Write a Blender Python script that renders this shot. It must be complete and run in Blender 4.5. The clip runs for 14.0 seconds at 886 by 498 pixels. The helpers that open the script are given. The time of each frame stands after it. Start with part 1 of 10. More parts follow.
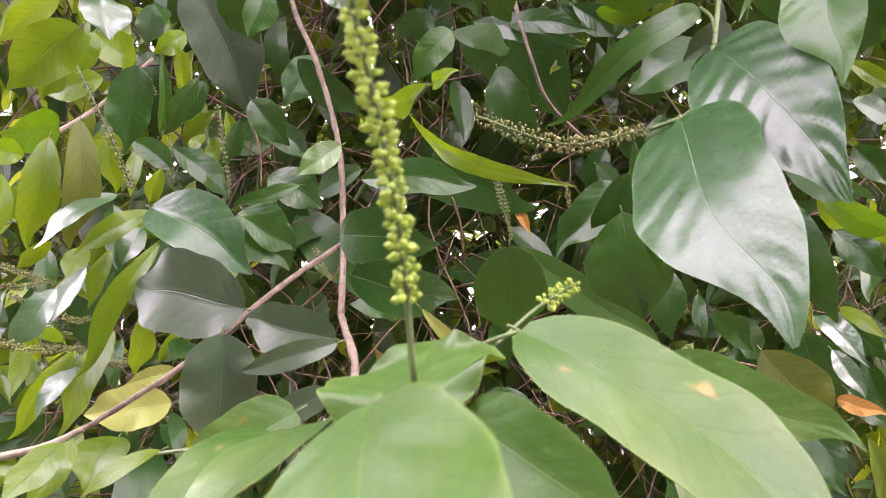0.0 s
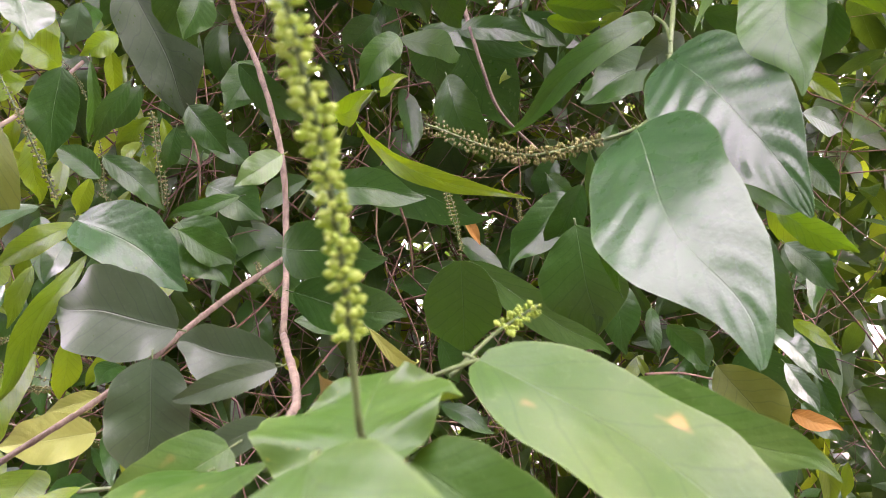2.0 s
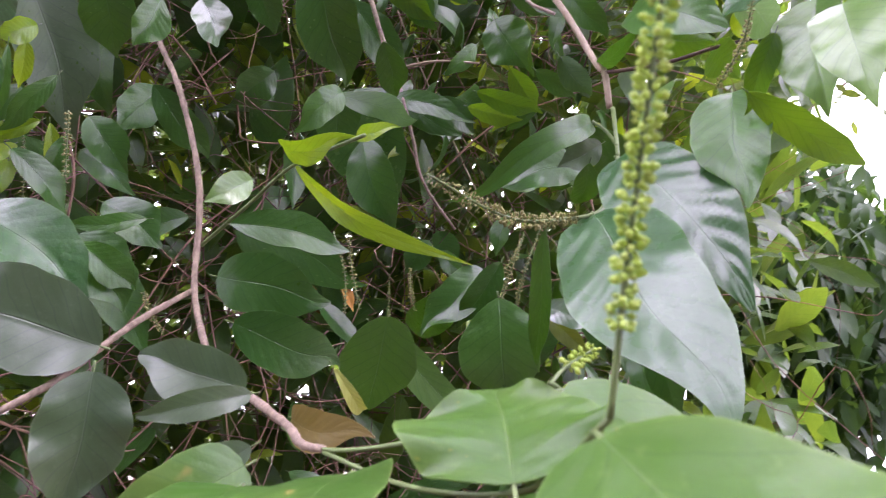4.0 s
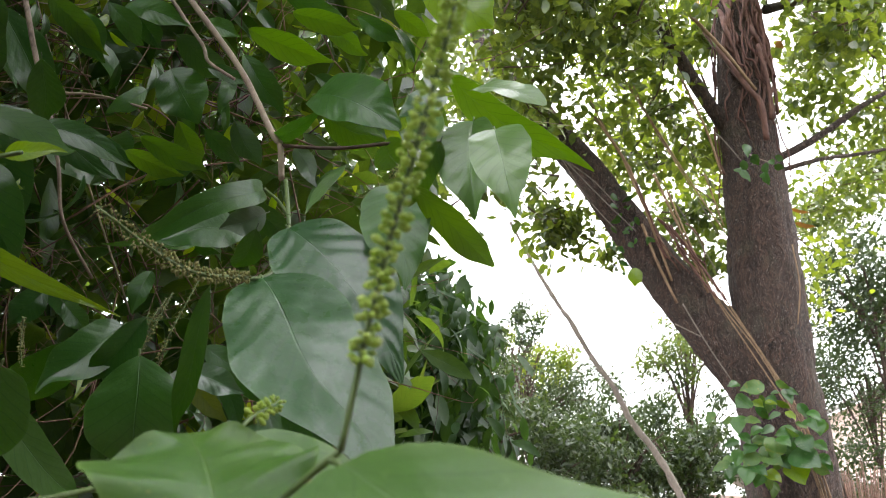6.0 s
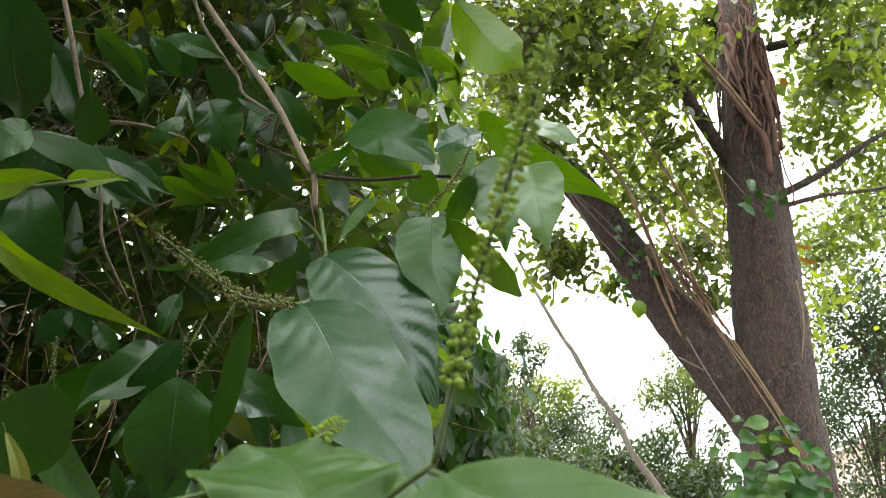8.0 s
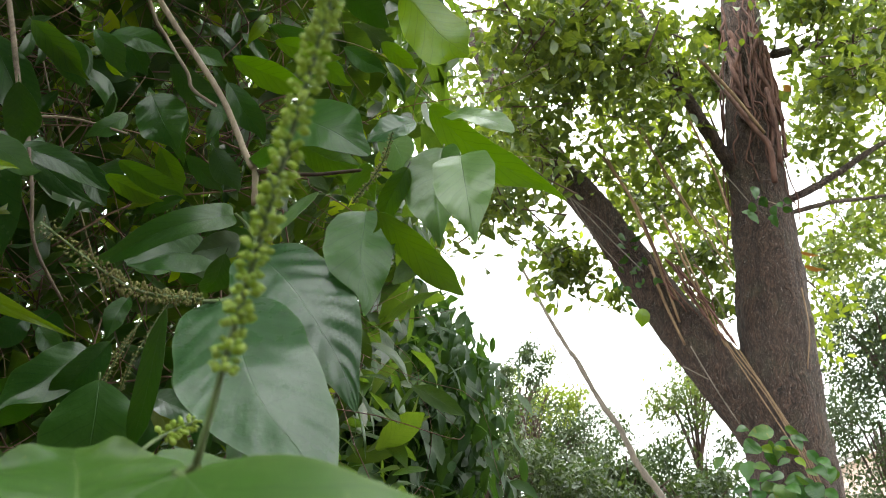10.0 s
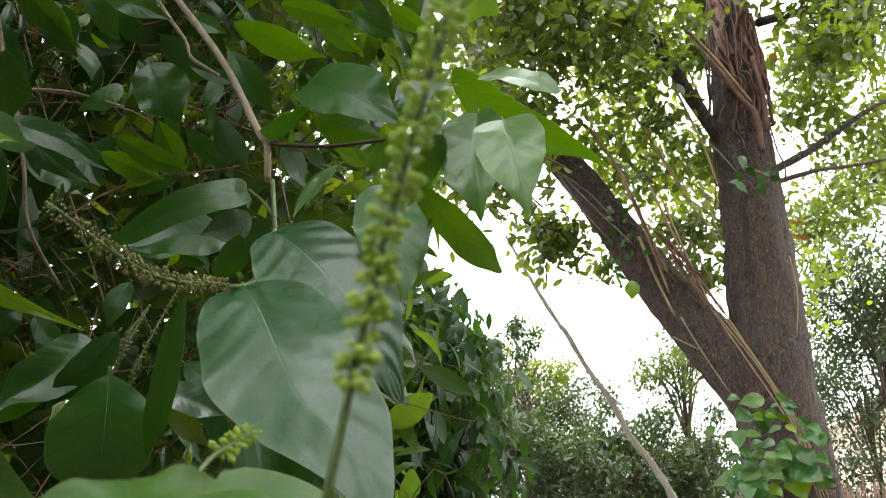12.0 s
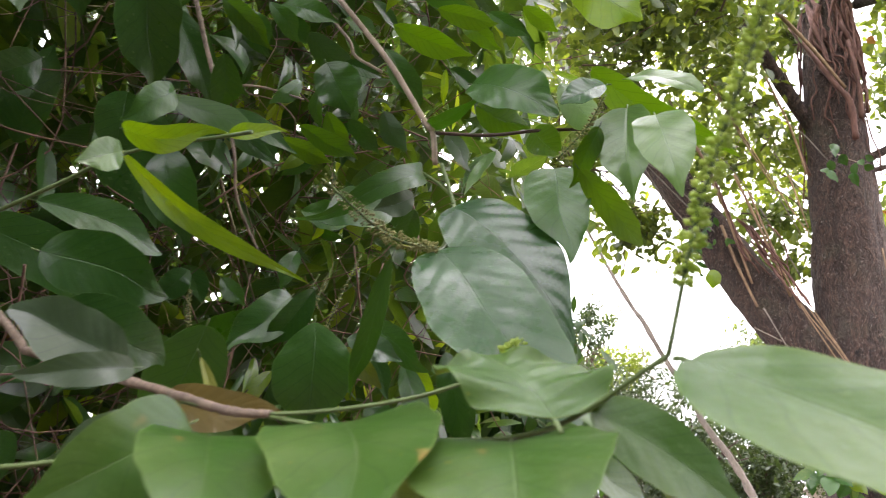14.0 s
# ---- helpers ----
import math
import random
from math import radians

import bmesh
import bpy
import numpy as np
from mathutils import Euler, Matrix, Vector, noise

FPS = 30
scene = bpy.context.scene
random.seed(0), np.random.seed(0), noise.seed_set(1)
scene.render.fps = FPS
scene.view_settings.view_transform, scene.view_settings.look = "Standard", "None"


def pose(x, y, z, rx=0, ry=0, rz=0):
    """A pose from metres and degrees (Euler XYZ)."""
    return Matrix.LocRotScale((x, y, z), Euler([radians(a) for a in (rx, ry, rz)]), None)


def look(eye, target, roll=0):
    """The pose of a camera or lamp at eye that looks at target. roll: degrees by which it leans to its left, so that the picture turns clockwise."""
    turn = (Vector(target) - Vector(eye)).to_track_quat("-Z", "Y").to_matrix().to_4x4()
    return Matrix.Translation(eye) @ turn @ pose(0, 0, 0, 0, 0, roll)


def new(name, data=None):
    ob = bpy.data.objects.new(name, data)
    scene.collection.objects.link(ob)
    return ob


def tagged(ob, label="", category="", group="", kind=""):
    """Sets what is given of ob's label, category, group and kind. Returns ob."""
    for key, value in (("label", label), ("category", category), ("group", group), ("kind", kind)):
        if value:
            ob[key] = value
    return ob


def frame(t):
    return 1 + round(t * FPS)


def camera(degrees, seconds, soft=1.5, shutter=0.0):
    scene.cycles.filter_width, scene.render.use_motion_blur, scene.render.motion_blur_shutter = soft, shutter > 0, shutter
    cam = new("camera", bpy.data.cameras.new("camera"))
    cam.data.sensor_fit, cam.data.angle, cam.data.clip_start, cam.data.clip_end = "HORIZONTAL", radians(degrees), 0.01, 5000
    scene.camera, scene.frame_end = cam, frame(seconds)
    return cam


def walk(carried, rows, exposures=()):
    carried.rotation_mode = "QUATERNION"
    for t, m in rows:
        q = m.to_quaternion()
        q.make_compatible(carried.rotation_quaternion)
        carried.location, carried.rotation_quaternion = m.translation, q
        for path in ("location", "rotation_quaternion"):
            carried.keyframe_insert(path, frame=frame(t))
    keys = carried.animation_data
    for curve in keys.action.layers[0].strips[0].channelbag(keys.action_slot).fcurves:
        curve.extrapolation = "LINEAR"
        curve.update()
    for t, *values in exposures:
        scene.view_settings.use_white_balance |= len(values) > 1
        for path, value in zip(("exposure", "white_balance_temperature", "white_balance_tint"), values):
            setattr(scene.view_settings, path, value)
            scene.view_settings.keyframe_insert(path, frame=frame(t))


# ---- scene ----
cam = camera(61.33, 14.0, soft=0.75, shutter=0.3)
cam.data.dof.use_dof, cam.data.dof.focus_distance, cam.data.dof.aperture_fstop = True, 0.9, 27.0
PATH = [
    (0.0, 0.0000, -0.0000, 1.5000, 0.00, 6.00, -0.01),
    (0.5, 0.0066, 0.0084, 1.5015, -1.07, 6.17, 0.87),
    (1.0, 0.0088, 0.0107, 1.5058, -2.40, 6.33, 0.78),
    (1.5, 0.0102, 0.0238, 1.5101, -3.21, 6.31, 1.03),
    (2.0, -0.0003, 0.0227, 1.5061, -3.93, 6.67, 0.62),
    (2.2, -0.0062, 0.0190, 1.5052, -4.23, 6.91, 0.07),
    (4.3, -0.0983, 0.0379, 1.4809, -24.49, 15.42, -5.15),
    (4.5, -0.0974, 0.0368, 1.4829, -27.02, 16.44, -5.28),
    (5.0, -0.1046, 0.0517, 1.4689, -34.89, 19.65, -5.74),
    (5.5, -0.1131, 0.0504, 1.4821, -44.84, 21.12, -2.70),
    (6.0, -0.1178, 0.0496, 1.4688, -50.04, 22.20, -3.13),
    (6.5, -0.1233, 0.0608, 1.4508, -51.30, 22.99, -3.63),
    (7.0, -0.1324, 0.0512, 1.4601, -51.57, 23.33, -3.90),
    (7.5, -0.1415, 0.0501, 1.4616, -51.23, 23.83, -3.71),
    (7.7, -0.1446, 0.0553, 1.4616, -50.74, 24.12, -3.95),
    (9.8, -0.1018, 0.0220, 1.4615, -49.63, 24.95, -4.64),
    (10.0, -0.0914, 0.0334, 1.4672, -49.73, 25.08, -4.34),
    (10.5, -0.0711, 0.0617, 1.4777, -49.82, 24.77, -3.90),
    (11.0, -0.0647, 0.0805, 1.4851, -50.03, 24.57, -3.17),
    (11.5, -0.0721, 0.0915, 1.4807, -50.25, 23.85, -2.77),
    (12.0, -0.0849, 0.0841, 1.4814, -50.26, 23.32, -2.67),
    (12.5, -0.0935, 0.0790, 1.4758, -50.02, 23.24, -2.53),
    (13.0, -0.1147, 0.0768, 1.4654, -49.35, 22.80, -2.98),
    (13.5, -0.1395, 0.0770, 1.4542, -47.70, 22.50, -4.07),
    (14.0, -0.1814, 0.0774, 1.4354, -45.68, 21.83, -5.86),
]
walk(cam, [(t, pose(x, y, z, 90 + pitch, roll, yaw)) for t, x, y, z, yaw, pitch, roll in PATH],
     exposures=[(0.0, 0.88, 6450, 43), (2.2, 0.83, 6500, 43), (4.3, 0.66, 5900, 44), (5.5, -0.05, 6150, 23), (6.2, -0.44, 6300, 12), (7.5, -0.4, 6350, 7), (10.0, -0.45, 6400, 6), (11.0, -0.5, 6400, 6), (13.0, -0.45, 6400, 8), (13.5, -0.26, 6350, 16), (14.0, -0.05, 6400, 22)])

# ---- light: a bright overcast sky with a veiled high sun ----
world = bpy.data.worlds.new("sky")
scene.world = world
world.use_nodes = True
wn, wl = world.node_tree.nodes, world.node_tree.links
wn.clear()
sky = wn.new("ShaderNodeTexSky")
sky.sky_type, sky.sun_disc = "NISHITA", False
sky.sun_elevation, sky.sun_rotation = radians(57), radians(146)
sky.dust_density = 4.0
blue = wn.new("ShaderNodeBackground")
blue.inputs["Strength"].default_value = 0.10
# the cloud layer: about three times as bright overhead as at the horizon
up = wn.new("ShaderNodeSeparateXYZ")
wl.new(wn.new("ShaderNodeTexCoord").outputs["Generated"], up.inputs[0])
rise = wn.new("ShaderNodeMapRange")
rise.inputs["From Min"].default_value, rise.inputs["From Max"].default_value = 0.0, 1.0
rise.inputs["To Min"].default_value, rise.inputs["To Max"].default_value = 3.2, 9.4
wl.new(up.outputs["Z"], rise.inputs["Value"])
cloud = wn.new("ShaderNodeBackground")
cloud.inputs["Color"].default_value = (1.0, 0.99, 0.97, 1)
wl.new(rise.outputs["Result"], cloud.inputs["Strength"])
both = wn.new("ShaderNodeAddShader")
out = wn.new("ShaderNodeOutputWorld")
wl.new(sky.outputs["Color"], blue.inputs["Color"])
wl.new(blue.outputs[0], both.inputs[0])
wl.new(cloud.outputs[0], both.inputs[1])
wl.new(both.outputs[0], out.inputs["Surface"])

sun = new("sun", bpy.data.lights.new("sun", "SUN"))
sun.data.energy, sun.data.angle, sun.data.color = 1.5, radians(18), (1.0, 0.95, 0.86)
sun.matrix_world = look((3.0, -4.5, 8.4), (0, 0, 0))

# ---- materials ----
class Nodes:
    """A small helper that wires one material."""

    def __init__(self, name):
        self.mat = bpy.data.materials.new(name)
        self.mat.use_nodes = True
        self.tree = self.mat.node_tree
        self.tree.nodes.clear()
        self.out = self.add("ShaderNodeOutputMaterial")

    def add(self, kind, **inputs):
        node = self.tree.nodes.new(kind)
        for key, value in inputs.items():
            self.put(node, key.replace("_", " "), value)
        return node

    def put(self, node, key, value):
        socket = node.inputs[int(key[1:])] if key[0] == "i" and key[1:].isdigit() else node.inputs[key]
        if isinstance(value, bpy.types.NodeSocket):
            self.tree.links.new(value, socket)
        else:
            socket.default_value = value

    def math(self, op, a, b=0.0, c=0.0):
        node = self.add("ShaderNodeMath", i0=a, i1=b, i2=c)
        node.operation = op
        return node.outputs[0]

    def mix(self, fac, a, b):
        node = self.add("ShaderNodeMix")
        node.data_type = "RGBA"
        for key, value in ((0, fac), (6, a), (7, b)):
            if isinstance(value, bpy.types.NodeSocket):
                self.tree.links.new(value, node.inputs[key])
            else:
                node.inputs[key].default_value = value
        return node.outputs[2]

    def noise(self, scale, detail=3.0, vector=None, rough=0.55):
        node = self.add("ShaderNodeTexNoise", Scale=scale, Detail=detail, Roughness=rough)
        if vector is not None:
            self.put(node, "Vector", vector)
        return node.outputs["Fac"]

    def ramp(self, fac, low, high):
        node = self.add("ShaderNodeMapRange", Value=fac)
        node.inputs["From Min"].default_value, node.inputs["From Max"].default_value = low, high
        return node.outputs["Result"]

    def bump(self, height, strength, distance):
        return self.add("ShaderNodeBump", Height=height, Strength=strength, Distance=distance).outputs["Normal"]

    def done(self, shader):
        self.tree.links.new(shader, self.out.inputs["Surface"])
        return self.mat


def rgb(r, g, b):
    return (r, g, b, 1.0)


def leaf_material(name, low, high, through_low, through_high, vein, rough, share, veins=9.0, islands=False, relief=1.0, spots=0.0, sheen=0.4, ribs=0.34, lesser=0.14, level=0.5, swell=0.7):
    """A leaf: two greens that wander over it, a paler midrib and side veins along its own length and width, gloss, and light let through."""
    n = Nodes(name)
    uv = n.add("ShaderNodeSeparateXYZ", Vector=n.add("ShaderNodeUVMap").outputs["UV"])
    across = n.math("ABSOLUTE", n.math("SUBTRACT", uv.outputs["X"], 0.5))
    along = uv.outputs["Y"]
    where = n.add("ShaderNodeNewGeometry")
    chance = where.outputs["Random Per Island"] if islands else n.add("ShaderNodeObjectInfo").outputs["Random"]
    place = n.add("ShaderNodeTexCoord").outputs["Object"]
    rib = n.math("SUBTRACT", 1.0, n.ramp(across, 0.002, 0.010))
    wander = n.math("MULTIPLY", n.noise(35.0, 2.0, place), 1.1)
    lines = n.math("FRACT", n.math("SUBTRACT", n.math("ADD", wander, n.math("MULTIPLY", along, veins)), n.math("MULTIPLY", n.math("POWER", across, 0.8), veins * 0.42)))
    fold = n.math("ABSOLUTE", n.math("SUBTRACT", lines, 0.5))
    side = n.math("SUBTRACT", 1.0, n.ramp(fold, 0.0, 0.07))
    coarse = n.ramp(n.noise(24.0, 3.0, place), 0.3, 0.7)
    fine = n.noise(420.0, 4.0, place)
    tone = n.math("ADD", n.math("MULTIPLY", coarse, 0.40), n.math("ADD", n.math("MULTIPLY", chance, 0.45), n.math("MULTIPLY", fine, 0.15)))
    col = n.mix(tone, low, high)
    rim = n.ramp(across, 0.476, 0.492)
    col = n.mix(n.math("MULTIPLY", n.math("MAXIMUM", n.math("MAXIMUM", rib, n.math("MULTIPLY", rim, 0.9)), n.math("MULTIPLY", side, lesser)), ribs), col, vein)
    if spots:
        patch = n.ramp(n.noise(48.0, 2.0, place), 0.70, 0.76)
        pale = n.ramp(n.noise(17.0, 3.0, place), 0.45, 0.72)
        col = n.mix(n.math("MULTIPLY", pale, 0.35), col, rgb(0.20, 0.25, 0.09))
        col = n.mix(n.math("MULTIPLY", patch, spots), col, rgb(0.36, 0.23, 0.08))
    speck = n.ramp(n.noise(300.0, 3.0, place), 0.60, 0.70)
    col = n.mix(n.math("MULTIPLY", speck, 0.22), col, vein)
    pucker = n.math("MULTIPLY", n.math("SINE", n.math("MULTIPLY", lines, 3.1416)), n.ramp(across, 0.0, 0.2))
    height = n.math("ADD", n.math("MULTIPLY", pucker, 0.12 * relief), n.math("ADD", n.math("MULTIPLY", rib, -0.35), n.math("MULTIPLY", n.noise(150.0, 5.0, place, 0.62), 0.45 * relief)))
    height = n.math("ADD", height, n.math("MULTIPLY", n.noise(42.0, 2.0, place), swell))
    bump = n.bump(height, 0.5, 0.0016)
    gloss = n.math("ADD", rough, n.math("MULTIPLY", n.noise(60.0, 4.0, place), 0.16))
    skin = n.add("ShaderNodeBsdfPrincipled", Base_Color=col, Roughness=gloss, Normal=bump)
    skin.inputs["IOR"].default_value, skin.inputs["Specular IOR Level"].default_value = 1.5, level
    skin.inputs["Coat Weight"].default_value, skin.inputs["Coat Roughness"].default_value = sheen, 0.09
    glow = n.add("ShaderNodeBsdfTranslucent", Color=n.mix(n.math("MULTIPLY", n.math("MAXIMUM", rib, side), 0.3), n.mix(tone, through_low, through_high), low), Normal=bump)
    return n.done(n.add("ShaderNodeMixShader", i0=share, i1=skin.outputs[0], i2=glow.outputs[0]).outputs[0])


MATURE = leaf_material("leaf_mature", rgb(0.011, 0.046, 0.008), rgb(0.030, 0.090, 0.016), rgb(0.24, 0.52, 0.03), rgb(0.40, 0.68, 0.06), rgb(0.11, 0.20, 0.06), 0.22, 0.22, sheen=0.18, relief=1.0, ribs=0.32, level=0.34)
POLISHED = leaf_material("leaf_polished", rgb(0.030, 0.080, 0.030), rgb(0.055, 0.125, 0.045), rgb(0.26, 0.54, 0.08), rgb(0.40, 0.68, 0.13), rgb(0.15, 0.25, 0.11), 0.27, 0.15, sheen=0.9, relief=1.0, ribs=0.3, level=0.8)
WAXY = leaf_material("leaf_waxy", rgb(0.017, 0.062, 0.020), rgb(0.034, 0.098, 0.030), rgb(0.26, 0.54, 0.08), rgb(0.40, 0.68, 0.13), rgb(0.15, 0.25, 0.11), 0.20, 0.18, sheen=0.26, relief=1.0, ribs=0.34)
CLEAR = leaf_material("leaf_clear_green", rgb(0.023, 0.078, 0.012), rgb(0.046, 0.122, 0.022), rgb(0.30, 0.60, 0.05), rgb(0.44, 0.74, 0.09), rgb(0.12, 0.22, 0.07), 0.25, 0.30, sheen=0.2, relief=0.9, level=0.38)
UNDER = leaf_material("leaf_underside", rgb(0.034, 0.062, 0.032), rgb(0.062, 0.094, 0.050), rgb(0.30, 0.56, 0.10), rgb(0.46, 0.70, 0.16), rgb(0.15, 0.19, 0.12), 0.32, 0.22, relief=0.35, sheen=0.25, lesser=0.12)
BACK = leaf_material("leaf_backside", rgb(0.020, 0.056, 0.017), rgb(0.042, 0.088, 0.028), rgb(0.24, 0.48, 0.06), rgb(0.44, 0.66, 0.10), rgb(0.11, 0.17, 0.07), 0.34, 0.36, relief=0.6, sheen=0.15, level=0.35)
PALE_GREEN = leaf_material("leaf_pale_green", rgb(0.072, 0.150, 0.040), rgb(0.125, 0.215, 0.066), rgb(0.38, 0.66, 0.10), rgb(0.54, 0.80, 0.18), rgb(0.22, 0.33, 0.14), 0.24, 0.28, relief=0.8, sheen=0.4)
YOUNG = leaf_material("leaf_young", rgb(0.075, 0.140, 0.006), rgb(0.130, 0.200, 0.012), rgb(0.42, 0.62, 0.01), rgb(0.66, 0.76, 0.02), rgb(0.24, 0.31, 0.06), 0.25, 0.54, relief=0.9, sheen=0.4)
BROAD = leaf_material("leaf_broad_soft", rgb(0.022, 0.072, 0.009), rgb(0.049, 0.116, 0.018), rgb(0.36, 0.64, 0.05), rgb(0.54, 0.78, 0.10), rgb(0.19, 0.29, 0.08), 0.31, 0.22, veins=7.0, relief=0.9, spots=0.8, sheen=0.12, level=0.24, swell=1.3)
SUNLIT = leaf_material("leaf_lit_through", rgb(0.024, 0.070, 0.010), rgb(0.046, 0.105, 0.016), rgb(0.34, 0.56, 0.02), rgb(0.50, 0.68, 0.03), rgb(0.14, 0.22, 0.06), 0.26, 0.50, relief=0.8, sheen=0.25, level=0.35)
OLIVE = leaf_material("leaf_broad_underside", rgb(0.060, 0.085, 0.014), rgb(0.105, 0.135, 0.030), rgb(0.44, 0.52, 0.03), rgb(0.60, 0.66, 0.06), rgb(0.16, 0.20, 0.06), 0.42, 0.36, veins=7.0, relief=0.6, sheen=0.05, level=0.3)
FADED = leaf_material("leaf_faded", rgb(0.30, 0.37, 0.075), rgb(0.44, 0.48, 0.14), rgb(0.55, 0.58, 0.06), rgb(0.68, 0.68, 0.1), rgb(0.46, 0.48, 0.18), 0.36, 0.3, relief=1.0, spots=0.4, sheen=0.15)
BRONZE = leaf_material("leaf_bronze", rgb(0.10, 0.085, 0.018), rgb(0.17, 0.13, 0.03), rgb(0.3, 0.24, 0.03), rgb(0.4, 0.3, 0.05), rgb(0.2, 0.16, 0.05), 0.4, 0.35, sheen=0.2)
DRY = leaf_material("leaf_dry", rgb(0.40, 0.17, 0.025), rgb(0.55, 0.30, 0.06), rgb(0.5, 0.25, 0.03), rgb(0.6, 0.34, 0.06), rgb(0.40, 0.22, 0.08), 0.5, 0.3, sheen=0.1, spots=0.6)
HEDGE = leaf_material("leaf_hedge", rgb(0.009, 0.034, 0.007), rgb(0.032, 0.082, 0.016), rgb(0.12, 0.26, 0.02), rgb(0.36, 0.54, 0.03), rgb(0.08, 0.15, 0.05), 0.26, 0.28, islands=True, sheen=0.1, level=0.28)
# brighter and yellower than CROWN: sunlight on the foliage put into its colour
SUNNY = leaf_material("leaf_sun_tinted_crown", rgb(0.042, 0.085, 0.012), rgb(0.115, 0.165, 0.022), rgb(0.24, 0.36, 0.02), rgb(0.58, 0.66, 0.03), rgb(0.18, 0.27, 0.07), 0.34, 0.46, islands=True, relief=0.4, sheen=0.15)
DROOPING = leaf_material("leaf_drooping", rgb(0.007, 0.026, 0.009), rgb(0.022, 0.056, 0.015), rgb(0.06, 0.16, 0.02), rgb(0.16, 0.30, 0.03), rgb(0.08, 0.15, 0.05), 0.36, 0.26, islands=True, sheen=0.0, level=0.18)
SPRING = leaf_material("leaf_hedge_young", rgb(0.09, 0.16, 0.010), rgb(0.16, 0.24, 0.022), rgb(0.42, 0.58, 0.02), rgb(0.66, 0.78, 0.03), rgb(0.18, 0.27, 0.07), 0.34, 0.56, islands=True, relief=0.5, sheen=0.2)
CROWN = leaf_material("leaf_crown", rgb(0.008, 0.030, 0.010), rgb(0.060, 0.108, 0.024), rgb(0.03, 0.09, 0.01), rgb(0.48, 0.58, 0.035), rgb(0.10, 0.16, 0.06), 0.30, 0.38, islands=True, relief=0.4, sheen=0.2)
FAR = leaf_material("leaf_far", rgb(0.006, 0.018, 0.008), rgb(0.042, 0.066, 0.022), rgb(0.03, 0.07, 0.015), rgb(0.20, 0.29, 0.035), rgb(0.10, 0.16, 0.06), 0.30, 0.25, islands=True, relief=0.3, sheen=0.0, level=0.36)


def bark_material(name, low, high, scale, stretch, depth, rough=0.8):
    n = Nodes(name)
    place = n.add("ShaderNodeTexCoord").outputs["Object"]
    long = n.add("ShaderNodeMapping", Vector=place)
    long.inputs["Scale"].default_value = (1.0, 1.0, stretch)
    ridges = n.noise(scale, 6.0, long.outputs[0], 0.65)
    blotch = n.noise(scale * 0.16, 3.0, place)
    tone = n.math("ADD", n.math("MULTIPLY", n.ramp(ridges, 0.32, 0.68), 0.6), n.math("MULTIPLY", n.ramp(blotch, 0.35, 0.65), 0.4))
    skin = n.add("ShaderNodeBsdfPrincipled", Base_Color=n.mix(tone, low, high), Roughness=rough, Normal=n.bump(ridges, 0.9, depth))
    return n.done(skin.outputs[0])


TWIG = bark_material("bark_twig", rgb(0.070, 0.050, 0.036), rgb(0.28, 0.21, 0.155), 330.0, 0.4, 0.0008)
RUSSET = bark_material("bark_russet_twig", rgb(0.070, 0.038, 0.026), rgb(0.23, 0.135, 0.09), 200.0, 0.4, 0.0008)
DARK_TWIG = bark_material("bark_dark_twig", rgb(0.035, 0.022, 0.016), rgb(0.10, 0.06, 0.042), 160.0, 0.4, 0.001)
GREY_TWIG = bark_material("bark_grey_twig", rgb(0.20, 0.15, 0.10), rgb(0.38, 0.31, 0.23), 180.0, 0.4, 0.001)
VINE = bark_material("bark_vine", rgb(0.09, 0.075, 0.06), rgb(0.24, 0.20, 0.16), 45.0, 0.4, 0.006)
GREEN_STEM = bark_material("stem_green", rgb(0.055, 0.095, 0.022), rgb(0.13, 0.185, 0.055), 160.0, 0.5, 0.0004, 0.5)


def trunk_bark():
    n = Nodes("bark_trunk")
    place = n.add("ShaderNodeTexCoord").outputs["Object"]
    bent = n.add("ShaderNodeTexNoise", Scale=6.0, Detail=4.0, Vector=place)
    shift = n.add("ShaderNodeVectorMath", i0=bent.outputs["Color"])
    shift.operation = "SCALE"
    shift.inputs["Scale"].default_value = 0.16
    moved = n.add("ShaderNodeVectorMath", i0=place, i1=shift.outputs[0])
    long = n.add("ShaderNodeMapping", Vector=moved.outputs[0])
    long.inputs["Scale"].default_value = (1.0, 1.0, 0.16)
    ridges = n.noise(62.0, 8.0, long.outputs[0], 0.72)
    plates = n.noise(11.0, 5.0, long.outputs[0], 0.6)
    blotch = n.ramp(n.noise(1.6, 5.0, place), 0.35, 0.65)
    fleck = n.ramp(n.noise(120.0, 4.0, long.outputs[0], 0.75), 0.58, 0.64)
    moss = n.ramp(n.noise(3.0, 5.0, place, 0.65), 0.52, 0.68)
    deep = n.ramp(plates, 0.36, 0.52)
    col = n.mix(n.ramp(ridges, 0.38, 0.64), rgb(0.010, 0.007, 0.005), rgb(0.112, 0.064, 0.045))
    col = n.mix(n.math("MULTIPLY", n.math("SUBTRACT", 1.0, deep), 0.6), col, rgb(0.024, 0.017, 0.014))
    col = n.mix(n.math("MULTIPLY", blotch, 0.3), col, rgb(0.085, 0.060, 0.048))
    col = n.mix(n.math("MULTIPLY", moss, 0.30), col, rgb(0.075, 0.085, 0.050))
    col = n.mix(n.math("MULTIPLY", fleck, 0.5), col, rgb(0.34, 0.29, 0.26))
    height = n.math("ADD", n.math("MULTIPLY", ridges, 0.6), n.math("MULTIPLY", deep, 0.5))
    skin = n.add("ShaderNodeBsdfPrincipled", Base_Color=col, Roughness=0.9, Normal=n.bump(height, 1.0, 0.06))
    return n.done(skin.outputs[0])


